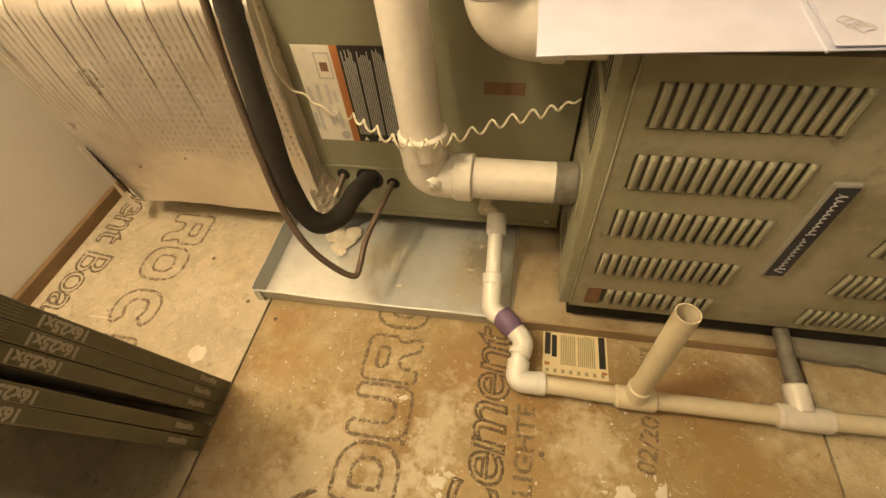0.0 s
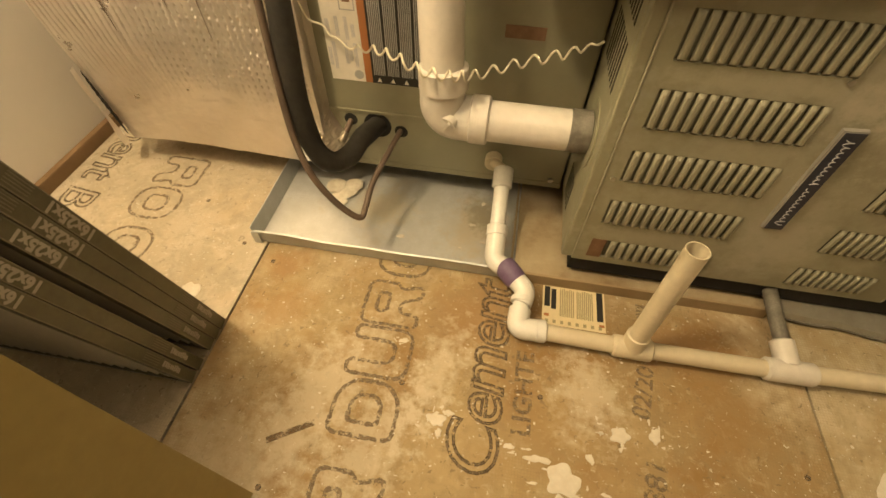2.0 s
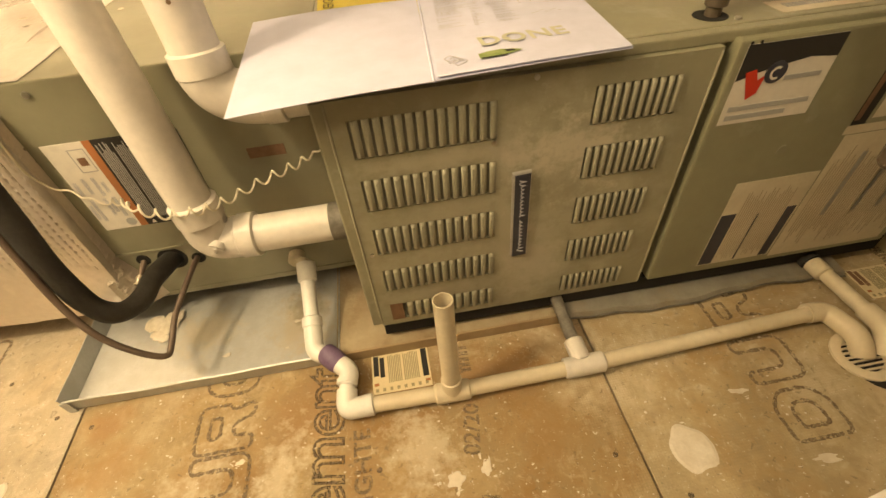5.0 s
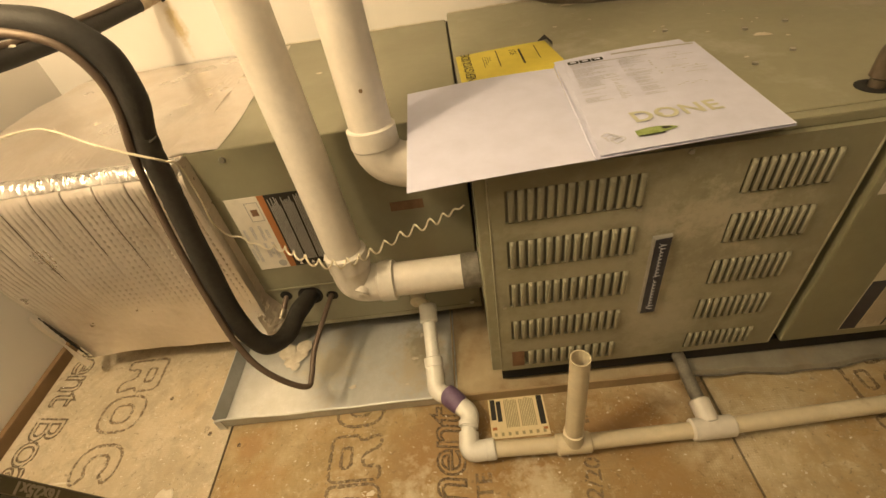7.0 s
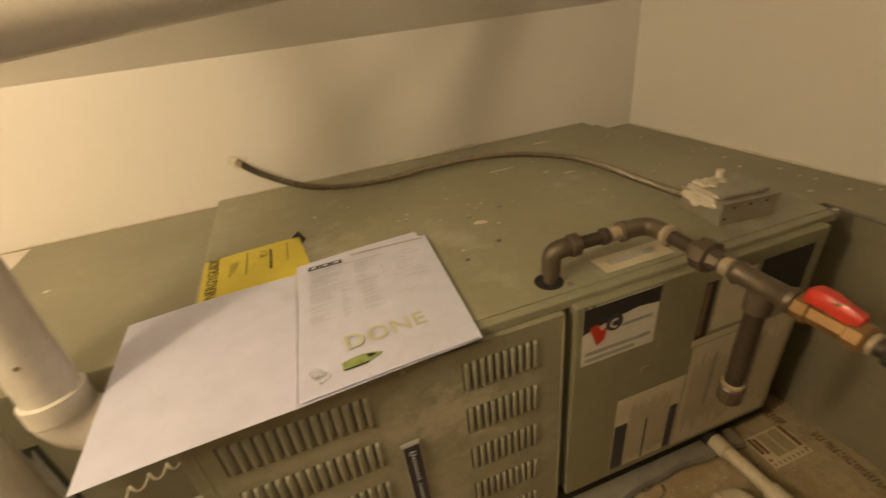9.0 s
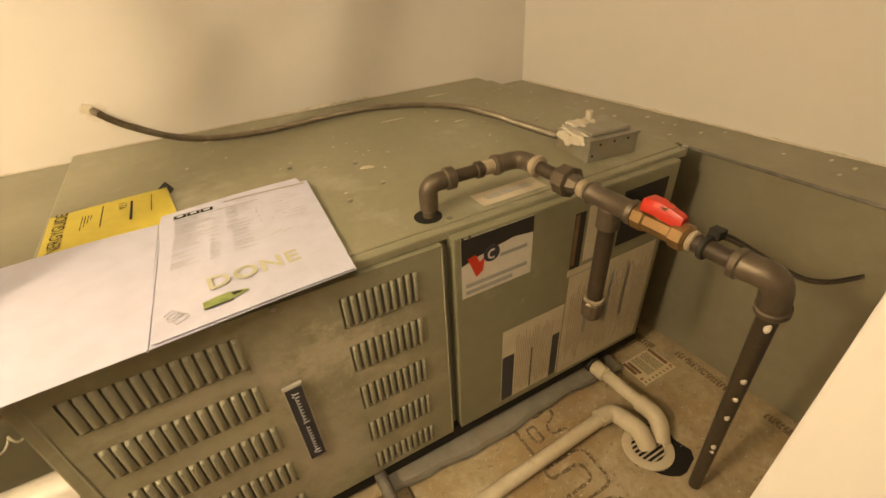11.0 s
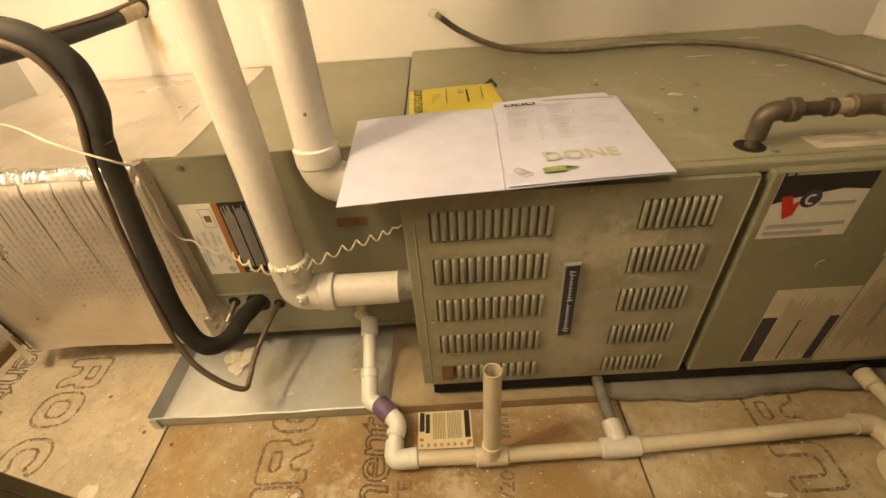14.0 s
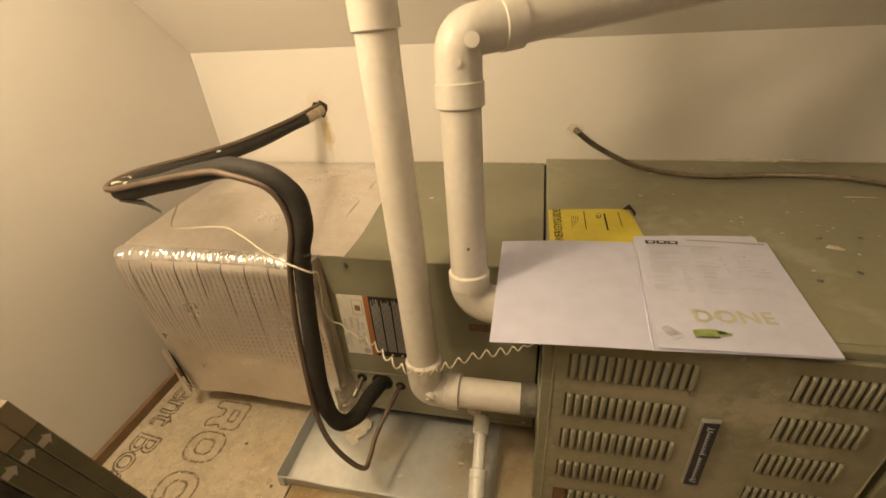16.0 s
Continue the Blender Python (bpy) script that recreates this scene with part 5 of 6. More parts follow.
# ---- refrigerant lines ----
ls = thing("refrigerant_lines", (-0.4, 0.2, 0.4), "black foam insulated suction line with a bare copper liquid line", "pipe")
path = smooth_path([(-0.578, 0.735, 0.65), (-0.59, 0.68, 0.645), (-0.612, 0.6, 0.638), (-0.645, 0.42, 0.636), (-0.682, 0.28, 0.642), (-0.702, 0.19, 0.652), (-0.7, 0.13, 0.658), (-0.672, 0.092, 0.664), (-0.56, 0.078, 0.69), (-0.45, 0.068, 0.718), (-0.395, 0.062, 0.724), (-0.343, 0.063, 0.707), (-0.317, 0.065, 0.673), (-0.315, 0.063, 0.627), (-0.33, 0.06, 0.57), (-0.338, 0.057, 0.503), (-0.344, 0.049, 0.421), (-0.346, 0.033, 0.31), (-0.34, 0.025, 0.224), (-0.322, 0.031, 0.178), (-0.304, 0.068, 0.158), (-0.292, 0.117, 0.162), (-0.281, 0.178, 0.148)], 6)
n = len(path)
rad = [0.0165 + 0.0006 * math.sin(i * 0.9) - 0.0032 * math.exp(-((i / n - 0.66) / 0.05) ** 2) + 0.0014 * max(0.0, i / n - 0.8) / 0.2 for i in range(n)]
part("foam_sleeve", tubed(path, rad, 16), M["rubber"], ls, "black foam pipe insulation", smooth=True)
part("tape_wrap", tubed(path[int(n * 0.625):int(n * 0.70)], [0.0146 + 0.0012 * (k % 2) for k in range(int(n * 0.70) - int(n * 0.625))], 16), M["rubber"], ls, smooth=True)
part("frayed_end", tubed(path[2:10], [0.0172 + 0.0008 * (k % 2) for k in range(8)], 14), M["tape"], ls, "pale frayed end of the sleeve", smooth=True)
part("zip_tie", tubed([(-0.318, 0.050, 0.576), (-0.303, 0.046, 0.583)], 0.0014, 6), M["rubber"], ls, "cut end of a cable tie")
cp = smooth_path([(-0.574, 0.735, 0.668), (-0.606, 0.6, 0.656), (-0.64, 0.42, 0.654), (-0.68, 0.28, 0.66), (-0.71, 0.19, 0.668), (-0.712, 0.12, 0.672), (-0.676, 0.072, 0.676), (-0.56, 0.06, 0.7), (-0.45, 0.049, 0.722), (-0.401, 0.044, 0.719), (-0.353, 0.048, 0.701), (-0.333, 0.051, 0.668), (-0.330, 0.050, 0.625), (-0.346, 0.048, 0.568), (-0.36, 0.049, 0.502), (-0.365, 0.04, 0.426), (-0.361, 0.021, 0.321), (-0.351, 0.002, 0.239), (-0.328, -0.015, 0.182), (-0.295, -0.02, 0.134), (-0.266, -0.015, 0.104), (-0.263, 0.01, 0.104), (-0.261, 0.055, 0.12), (-0.246, 0.123, 0.139), (-0.238, 0.185, 0.142)], 6)
part("copper_line", tubed(cp, 0.0052, 12), M["copper"], ls, "bare tarnished copper tube", smooth=True)
part("valve_stub", tubed([(-0.332, 0.185, 0.155), (-0.338, 0.145, 0.138)], 0.0055, 12), M["copper"], ls, smooth=True)
part("valve_cap", collar((-0.337, 0.152, 0.141), (-0.342, 0.132, 0.132), 0.0072), M["conduit"], ls, "dull capped service valve", smooth=True)
bm = bmesh.new()
q = [bm.verts.new(p) for p in ((-0.67, 0.075, 0.652), (-0.61, 0.07, 0.648), (-0.588, 0.072, 0.634), (-0.625, 0.078, 0.652))]
bm.faces.new(q)
g = bmesh.ops.extrude_face_region(bm, geom=bm.faces[:])
bmesh.ops.translate(bm, verts=[w for w in g["geom"] if isinstance(w, bmesh.types.BMVert)], vec=(0, 0.003, 0.003))
part("torn_sleeve", bm, M["rubber"], ls)
bm = bmesh.new()
rnd = random.Random(31)
for k, w in ((int(n * 0.16), 0.007), (int(n * 0.27), 0.006), (int(n * 0.30), 0.007), (int(n * 0.335), 0.006)):
    p = path[k]
    g = bmesh.ops.create_icosphere(bm, subdivisions=2, radius=w)
    for v in g["verts"]:
        v.co = p + Vector((0.002 + v.co.x * 1.7, -0.004 + v.co.y * (0.8 + 60 * abs(v.co.x)), 0.0145 + v.co.z * 0.45 + 0.0015 * noise.noise(v.co * 200)))
tagged(part("plaster_blots", bm, M["plaster"], ls, smooth=True), kind="stuff")
part("wall_hole", blob(bmesh.new(), 0, 0, 0, 0.021, 0.026, random.Random(8), 0.0012, 18, 0.25), M["dark"], wb, "ragged dark hole in the drywall")
wb.children[-1].matrix_parent_inverse = Matrix.Translation((-0.581, BACK - 0.0005, 0.652)) @ Matrix.Rotation(radians(90), 4, "X")

# ---- thermostat wire ----
tw = thing("thermostat_wire", (-0.15, 0.1, 0.35), "thin off-white thermostat wire, coiled like a spring", "wire")
lead = smooth_path([(-0.615, 0.14, 0.62), (-0.625, 0.115, 0.585), (-0.595, 0.11, 0.583), (-0.50, 0.100, 0.596), (-0.43, 0.060, 0.602), (-0.372, 0.026, 0.596), (-0.335, 0.024, 0.578), (-0.304, 0.034, 0.556), (-0.318, 0.075, 0.526), (-0.348, 0.120, 0.447), (-0.366, 0.140, 0.385), (-0.368, 0.156, 0.350), (-0.362, 0.160, 0.336), (-0.345, 0.160, 0.331), (-0.334, 0.155, 0.318)], 8)
coil_c = smooth_path([(-0.334, 0.155, 0.318), (-0.300, 0.152, 0.306), (-0.255, 0.115, 0.326), (-0.210, 0.062, 0.350), (-0.170, 0.043, 0.345), (-0.130, 0.046, 0.339), (-0.100, 0.082, 0.323), (-0.046, 0.108, 0.331), (0.013, 0.110, 0.350), (0.060, 0.110, 0.372)], 30)
turns, cpts = 16.0, []
for i, p in enumerate(coil_c):
    t = i / (len(coil_c) - 1)
    r = 0.0072 * min(1, t * 8 + 0.1) * min(1, (1 - t) * 8 + 0.1) * (0.75 if t < 0.35 else 0.95)
    a = 2 * math.pi * turns * t ** 1.35
    cpts.append(p + Vector((0, math.cos(a) * r, math.sin(a) * r)))
part("strand", tube(tubed(lead, 0.0016, 8), cpts, 0.0016, 6), M["wire"], tw, smooth=True)

# ---- armoured cable and junction box ----
ac = thing("armoured_cable", (0.5, 0.55, 0.51), "grey armoured electrical cable snaking over the furnace top", "cable")
cc = smooth_path([(0.147, 0.712, 0.588), (0.165, 0.69, 0.578), (0.20, 0.668, 0.558), (0.27, 0.625, 0.533), (0.34, 0.597, 0.522), (0.45, 0.578, 0.5185), (0.58, 0.592, 0.5185), (0.70, 0.590, 0.5185), (0.80, 0.545, 0.5185), (0.875, 0.465, 0.5185), (0.903, 0.36, 0.520), (0.905, 0.26, 0.524), (0.906, 0.150, 0.531)], 64)
rr = [0.0066 + 0.0007 * (1 if i % 2 else -1) for i in range(len(cc))]
part("armour", tubed(cc, rr, 10), M["conduit"], ac, "spiral steel armour", smooth=True)
part("connector", collar((0.144, 0.716, 0.590), (0.158, 0.698, 0.582), 0.0078), M["conduit"], ac, smooth=True)
plug = blob(bmesh.new(), 0, 0, 0, 0.015, 0.013, random.Random(12), 0.003, 16, 0.35)
bmesh.ops.transform(plug, matrix=Matrix.Translation((0.139, BACK - 0.0004, 0.592)) @ Matrix.Rotation(radians(90), 4, "X"), verts=plug.verts[:])
part("wall_patch", plug, M["plaster"], ac, "pale plaster round the cable's hole")
jb = thing("junction_box", (0.965, 0.115, FZ1), "galvanised steel junction box smeared with plaster", "junction box")
tilt = Matrix.Translation((0.955, 0.102, FZ1)) @ Matrix.Rotation(radians(-6), 4, "Z")
part("box", boxed(-0.053, 0.053, -0.046, 0.046, 0.0, 0.036, bevel=0.002, m=tilt), M["galv"], jb)
part("cover", boxed(-0.055, 0.055, -0.048, 0.048, 0.0365, 0.0405, bevel=0.0015, m=tilt), M["galv"], jb)
part("raised_cover", boxed(-0.043, 0.043, -0.037, 0.037, 0.041, 0.049, bevel=0.004, m=tilt), M["galv"], jb)
part("stub_cap", disc(bmesh.new(), tilt @ Vector((-0.004, 0.022, 0.0492)), 0.0065, (0, 0, 1), 0.018, 12), M["plaster"], jb)
bm = bmesh.new()
for x, z in ((-0.03, 0.03), (0.0, 0.031), (0.03, 0.031), (-0.045, 0.012)):
    disc(bm, tilt @ Vector((x, -0.0462, z)), 0.0022, tilt.to_3x3() @ Vector((0, -1, 0)), 0.0006, 8)
part("knockouts", bm, M["dark"], jb)
def smear(x, y, z, a, b, seed, turn=0.0, h=0.003):
    """A ragged splash of plaster on the box, lying flat or turned against its side."""
    q = blob(bmesh.new(), 0, 0, 0, a, b, random.Random(seed), h, 26, 0.5)
    bmesh.ops.transform(q, matrix=tilt @ Matrix.Translation((x, y, z)) @ Matrix.Rotation(radians(turn), 4, "Y"), verts=q.verts[:])
    return part("plaster_smear", q, M["plaster"], jb, "white plaster splash")


smear(-0.047, 0.006, 0.0407, 0.010, 0.040, 3)
smear(-0.030, 0.018, 0.0492, 0.017, 0.021, 4)
smear(-0.0556, 0.004, 0.030, 0.013, 0.034, 5, -90)
smear(-0.004, 0.022, 0.0492, 0.013, 0.012, 6)

# ---- gas line ----
gl = thing("gas_line", (0.76, -0.1, 0.3), "black iron gas line with a brass valve and red handle", "pipe")
GZ = 0.559
RP, RFit = 0.0096, 0.0136
H = Vector((0.581, 0.055, 0.46))
A, B, C = Vector((0.583, 0.056, GZ)), Vector((0.736, 0.046, GZ + 0.005)), Vector((0.738, -0.310, GZ + 0.010))
part("riser", tubed([H, A], RP, 14), M["iron"], gl, smooth=True)
part("collar", collar(A - Vector((0, 0, 0.040)), A - Vector((0, 0, 0.026)), RFit), M["iron"], gl, smooth=True)
uAB = (B - A).normalized()
part("elbow", tubed(round_path([A - Vector((0, 0, 0.034)), A, A + uAB * 0.036], 0.026), RFit, 16), M["iron"], gl, smooth=True)
part("collar", collar(A + uAB * 0.026, A + uAB * 0.042, RFit + 0.003), M["iron"], gl, smooth=True)
part("nipple", tubed([A + uAB * 0.03, B - uAB * 0.02], RP, 14), M["iron_dark"], gl, smooth=True)
part("painted_nipple", collar(A + uAB * 0.088, A + uAB * 0.132, RP + 0.0012), M["tape"], gl, "nipple with pale sealant", smooth=True)
part("collar", collar(A + uAB * 0.076, A + uAB * 0.088, RP + 0.003), M["iron_dark"], gl, smooth=True)
uBC = (C - B).normalized()
part("collar", collar(B - uAB * 0.048, B - uAB * 0.036, RFit + 0.002), M["iron"], gl, smooth=True)
part("elbow", tubed(round_path([B - uAB * 0.046, B, B + uBC * 0.044], 0.026), RFit, 16), M["iron"], gl, smooth=True)
part("collar", collar(B + uBC * 0.034, B + uBC * 0.046, RFit + 0.002), M["tape"], gl, smooth=True)
part("nipple", tubed([B + uBC * 0.03, C], RP, 14), M["iron_dark"], gl, smooth=True)
part("union", tubed([B + uBC * d for d in (0.082, 0.090, 0.092, 0.110, 0.112, 0.124)], [RFit, RFit + 0.002, RFit + 0.008, RFit + 0.008, RFit + 0.001, RFit - 0.003], 8), M["iron"], gl)
part("collar", collar(B + uBC * 0.126, B + uBC * 0.140, RP + 0.0025), M["tape"], gl, smooth=True)
tt = B + uBC * 0.178
part("tee", tubed([tt - uBC * 0.036, tt - uBC * 0.030, tt - uBC * 0.024, tt + uBC * 0.024, tt + uBC * 0.030, tt + uBC * 0.036], [RFit, RFit + 0.002, RFit - 0.001, RFit - 0.001, RFit + 0.002, RFit], 16), M["iron"], gl, smooth=True)
part("tee_branch", collar(tt - Vector((0, 0, 0.006)), tt - Vector((0, 0, 0.036)), RFit + 0.001), M["iron"], gl, smooth=True)
part("drip_leg", tubed([tt - Vector((0, 0, 0.02)), tt - Vector((0, 0, 0.168))], RP + 0.0015, 14), M["iron_dark"], gl, smooth=True)
part("leg_cap", tubed([tt - Vector((0, 0, d)) for d in (0.154, 0.157, 0.180, 0.186)], [RFit, RFit + 0.0022, RFit + 0.0015, RFit - 0.003], 12), M["iron"], gl)
part("thread_tape", collar(tt - Vector((0, 0, 0.149)), tt - Vector((0, 0, 0.155)), RFit), M["tape"], gl, smooth=True)
part("thread_tape", collar(tt + uBC * 0.037, tt + uBC * 0.044, RFit - 0.001), M["tape"], gl, smooth=True)
vv = tt + uBC * 0.070
valve = part("valve_body", tubed([vv - uBC * d for d in (0.034, 0.031, 0.018, 0.016, -0.016, -0.018, -0.031, -0.034)], [0.012, 0.0155, 0.0155, 0.0130, 0.0130, 0.0155, 0.0155, 0.012], 8), M["brass"], gl, "dull brass ball valve")
part("stem", disc(bmesh.new(), vv, 0.008, (0, 0, 1), 0.026, 10), M["brass"], valve)
bm = bmesh.new()
side = uBC.cross(Vector((0, 0, 1))).normalized()
hl = [(-0.026, 0.007, 0.020), (-0.020, 0.0105, 0.024), (-0.006, 0.0105, 0.024), (0.006, 0.0075, 0.021), (0.020, 0.007, 0.018), (0.024, 0.006, 0.016)]
rows = []
for d, w, hgt in hl:
    c = vv + uBC * d
    rows.append([bm.verts.new(c + side * sx * w + Vector((0, 0, hgt + dz))) for sx, dz in ((-1, -0.010), (-1, 0), (-0.6, 0.005), (0.6, 0.005), (1, 0), (1, -0.010))])
for a, b in zip(rows, rows[1:]):
    for k in range(6):
        bm.faces.new((a[k], b[k], b[(k + 1) % 6], a[(k + 1) % 6]))
bm.faces.new(rows[0])
bm.faces.new(rows[-1][::-1])
part("handle", bm, M["red"], valve, "red lever handle", smooth=True)
part("thread_tape", collar(vv + uBC * 0.034, vv + uBC * 0.041, RP + 0.002), M["tape"], gl, smooth=True)
part("elbow", tubed(round_path([C - uBC * 0.022, C + uBC * 0.010 + Vector((0.006, 0, 0)), C + uBC * 0.012 + Vector((0.018, 0, -0.040))], 0.030), 0.0142, 18), M["iron"], gl, smooth=True)
part("collar", collar(C - uBC * 0.018, C - uBC * 0.028, 0.0158), M["iron"], gl, smooth=True)
F = C + uBC * 0.012 + Vector((0.016, 0, 0))
part("collar", collar(F - Vector((0, 0, 0.034)), F - Vector((-0.003, 0, 0.044)), 0.0158), M["iron"], gl, smooth=True)
part("drop_pipe", tubed([F - Vector((0, 0, 0.03)), Vector((0.912, -0.284, -0.004))], 0.0100, 18), M["iron_dark"], gl, smooth=True)
bm = bmesh.new()
foot = Vector((0.912, -0.284, -0.004))
for k, (q, r) in enumerate(((0.06, 0.005), (0.26, 0.004), (0.34, 0.003), (0.44, 0.0045), (0.62, 0.005), (0.66, 0.003))):
    g = bmesh.ops.create_icosphere(bm, subdivisions=2, radius=1.0)
    at = (F - Vector((0, 0, 0.03))).lerp(foot, q) + Vector((-0.0085, -0.0060, 0.002 * (k % 2)))
    for w in g["verts"]:
        w.co = at + Vector((w.co.x * 0.0025, w.co.y * 0.0035, w.co.z * r * 1.4))
tagged(part("plaster_blots", bm, M["plaster"], gl, "white plaster blots", smooth=True), kind="stuff")
part("cable_tie", collar(C - uBC * 0.060, C - uBC * 0.053, RP + 0.0035), M["rubber"], gl)
part("tie_head", boxed(-0.006, 0.006, -0.006, 0.006, -0.004, 0.006, m=Matrix.Translation(C - uBC * 0.056 + Vector((0.012, 0, 0.012)))), M["rubber"], gl)
bw = smooth_path([C - uBC * 0.056 + Vector((0.012, 0, 0.010)), (0.79, -0.256, 0.556), (0.87, -0.262, 0.503), (0.985, -0.268, 0.430), (1.08, -0.275, 0.388), (1.19, -0.281, 0.355)], 8)
wiring = thing("bonding_wire", (0.9, -0.25, 0.5), "thin dark bonding wire tied to the gas line", "wire")
part("strand", tubed(bw, 0.0022, 8), M["copper"], wiring, smooth=True)
part("strand", tubed([p + Vector((0.0, 0.002, 0.004)) for i, p in enumerate(bw)], 0.002, 8), M["iron_dark"], wiring, smooth=True)

# ---- papers on the furnace ----
TOP = FZ1
fo = thing("open_folder", (0.22, 0.12, TOP), "open white card folder with papers, lying on the furnace", "folder")


def leaf(corners, bow, t, n=8, lift=None):
    """A sheet over four corners (near left, near right, far right, far left), bowed and with a thickness."""
    a, b, c, d = (Vector(p) for p in corners)
    bm = bmesh.new()
    g = []
    for i in range(n + 1):
        u = i / n
        row = []
        for k in range(n + 1):
            w = k / n
            p = (a * (1 - u) + b * u) * (1 - w) + (d * (1 - u) + c * u) * w
            p = p + Vector((0, 0, bow * math.sin(math.pi * u) * (0.4 + 0.6 * w)))
            row.append(bm.verts.new(p))
        g.append(row)
    for i in range(n):
        for k in range(n):
            bm.faces.new((g[i][k], g[i + 1][k], g[i + 1][k + 1], g[i][k + 1]))
    e = bmesh.ops.extrude_face_region(bm, geom=bm.faces[:])
    bmesh.ops.translate(bm, verts=[q for q in e["geom"] if isinstance(q, bmesh.types.BMVert)], vec=(0, 0, -t))
    return bm


Zf = TOP + 0.003
part("left_cover", leaf(((-0.004, -0.034, Zf - 0.006), (0.2155, -0.027, Zf), (0.232, 0.258, Zf + 0.001), (-0.008, 0.236, Zf + 0.003)), 0.003, 0.0008), M["card"], fo)
part("right_cover", leaf(((0.2175, -0.027, Zf), (0.445, -0.013, Zf + 0.0005), (0.449, 0.295, Zf + 0.002), (0.238, 0.277, Zf + 0.001)), 0.002, 0.0008), M["card"], fo)
part("spine", tubed([(0.2165, -0.028, Zf - 0.0002), (0.235, 0.266, Zf + 0.0005)], 0.0016, 6), M["card"], fo)
sh = part("top_sheet", leaf(((0.2215, -0.025, Zf + 0.003), (0.444, -0.013, Zf + 0.003), (0.460, 0.274, Zf + 0.004), (0.250, 0.276, Zf + 0.004)), 0.002, 0.0005), M["paper"], fo, "printed checklist sheet")
part("under_sheet", leaf(((0.223, -0.024, Zf + 0.0018), (0.443, -0.012, Zf + 0.0018), (0.446, 0.297, Zf + 0.003), (0.236, 0.278, Zf + 0.003)), 0.002, 0.0004), M["paper"], fo)


def on_sheet(u, w, lift=0.0008):
    a, b, c, d = (Vector(p) for p in ((0.2215, -0.025, Zf + 0.003), (0.444, -0.013, Zf + 0.003), (0.460, 0.274, Zf + 0.004), (0.250, 0.276, Zf + 0.004)))
    p = (a * (1 - u) + b * u) * (1 - w) + (d * (1 - u) + c * u) * w
    return p + Vector((0, 0, 0.002 * math.sin(math.pi * u) * (0.4 + 0.6 * w) + lift))


def printed(bm, u0, u1, w0, w1, lift=0.0008, n=6):
    us = [u0 + (u1 - u0) * i / n for i in range(n + 1)]
    lo = [bm.verts.new(on_sheet(u, w0, lift)) for u in us]
    hi = [bm.verts.new(on_sheet(u, w1, lift)) for u in us]
    for i in range(n):
        bm.faces.new((lo[i], lo[i + 1], hi[i + 1], hi[i]))


bm = bmesh.new()
for k in range(3):
    printed(bm, 0.025 + k * 0.090, 0.108 + k * 0.090, 0.915, 0.955)
part("print_blocks", bm, M["ink"], sh, "three black squares of a mark")
bm = bmesh.new()
for k in range(3):
    printed(bm, 0.045 + k * 0.090, 0.088 + k * 0.090, 0.926, 0.944, 0.0013)
part("print_blocks", bm, M["paper"], sh)
bm = bmesh.new()
printed(bm, 0.36, 0.97, 0.962, 0.978)
printed(bm, 0.03, 0.6, 0.892, 0.898)
part("print_band", bm, M["grey_ink"], sh)
bm = bmesh.new()
rnd = random.Random(41)
for k in range(34):
    w = 0.875 - k * 0.0135
    for u0, u1 in ((0.04, 0.34), (0.37, 0.55)) if k < 17 else ((0.04, 0.24), (0.26, 0.33), (0.4, 0.55)):
        if rnd.random() < 0.82:
            printed(bm, u0, u0 + (u1 - u0) * rnd.uniform(0.35, 1.0), w, w + 0.004, n=3)
    if rnd.random() < 0.6 and k < 22:
        u = rnd.uniform(0.6, 0.8)
        printed(bm, u, u + rnd.uniform(0.03, 0.15), w, w + 0.004, n=3)
tagged(part("fine_print", bm, M["pale_ink"], sh), kind="stuff")
bm = bmesh.new()
for u, w in ((0.57, 0.80), (0.57, 0.775), (0.57, 0.75), (0.575, 0.70), (0.58, 0.655), (0.585, 0.63), (0.66, 0.64), (0.74, 0.655), (0.84, 0.68), (0.75, 0.80)):
    printed(bm, u, u + 0.012, w, w + 0.008, n=1)
for k in range(7):
    printed(bm, 0.62 + k * 0.028, 0.64 + k * 0.028, 0.475 + 0.01 * (k % 3), 0.479 + 0.01 * (k % 3), n=1)
tagged(part("pen_ticks", bm, M["grey_ink"], sh), kind="stuff")
c0, cx_, cy_ = on_sheet(0.66, 0.31, 0.001), on_sheet(0.86, 0.315, 0.001), on_sheet(0.66, 0.41, 0.001)
ex = (cx_ - c0).normalized()
ez = Vector((0, 0, 1))
ey = ez.cross(ex)
mm = Matrix((ex, ey, ez)).transposed().to_4x4()
mm.translation = Vector((0.336, 0.050, on_sheet(0.5, 0.3, 0.0010).z))
lettered("done_stamp", "DONE", 0.0375, mm, M["done_ink"], sh, "large pale word DONE", spacing=1.08, bold=0.0008)
part("stamp_dot", disc(bmesh.new(), mm @ Vector((-0.0205, -0.001, -0.0002)), 0.0042, (0, 0, 1), 0.0004, 12), M["done_ink"], sh)
bm = bmesh.new()
shape = [(0.255, 0.108), (0.34, 0.104), (0.40, 0.118), (0.47, 0.136), (0.485, 0.146), (0.45, 0.164), (0.38, 0.180), (0.32, 0.180), (0.25, 0.165)]
shape = [(0.225 + 0.98 * (u - 0.255), 0.078 + 0.80 * (w - 0.104)) for u, w in shape]
bm.faces.new([bm.verts.new(on_sheet(u, w, 0.0012)) for u, w in shape])
van = part("printed_van", bm, M["green"], sh, "small lime green printed van")
bm = bmesh.new()
bm.faces.new([bm.verts.new(on_sheet(u, w, 0.0018)) for u, w in ((0.372, 0.105), (0.418, 0.109), (0.397, 0.123), (0.357, 0.126))])
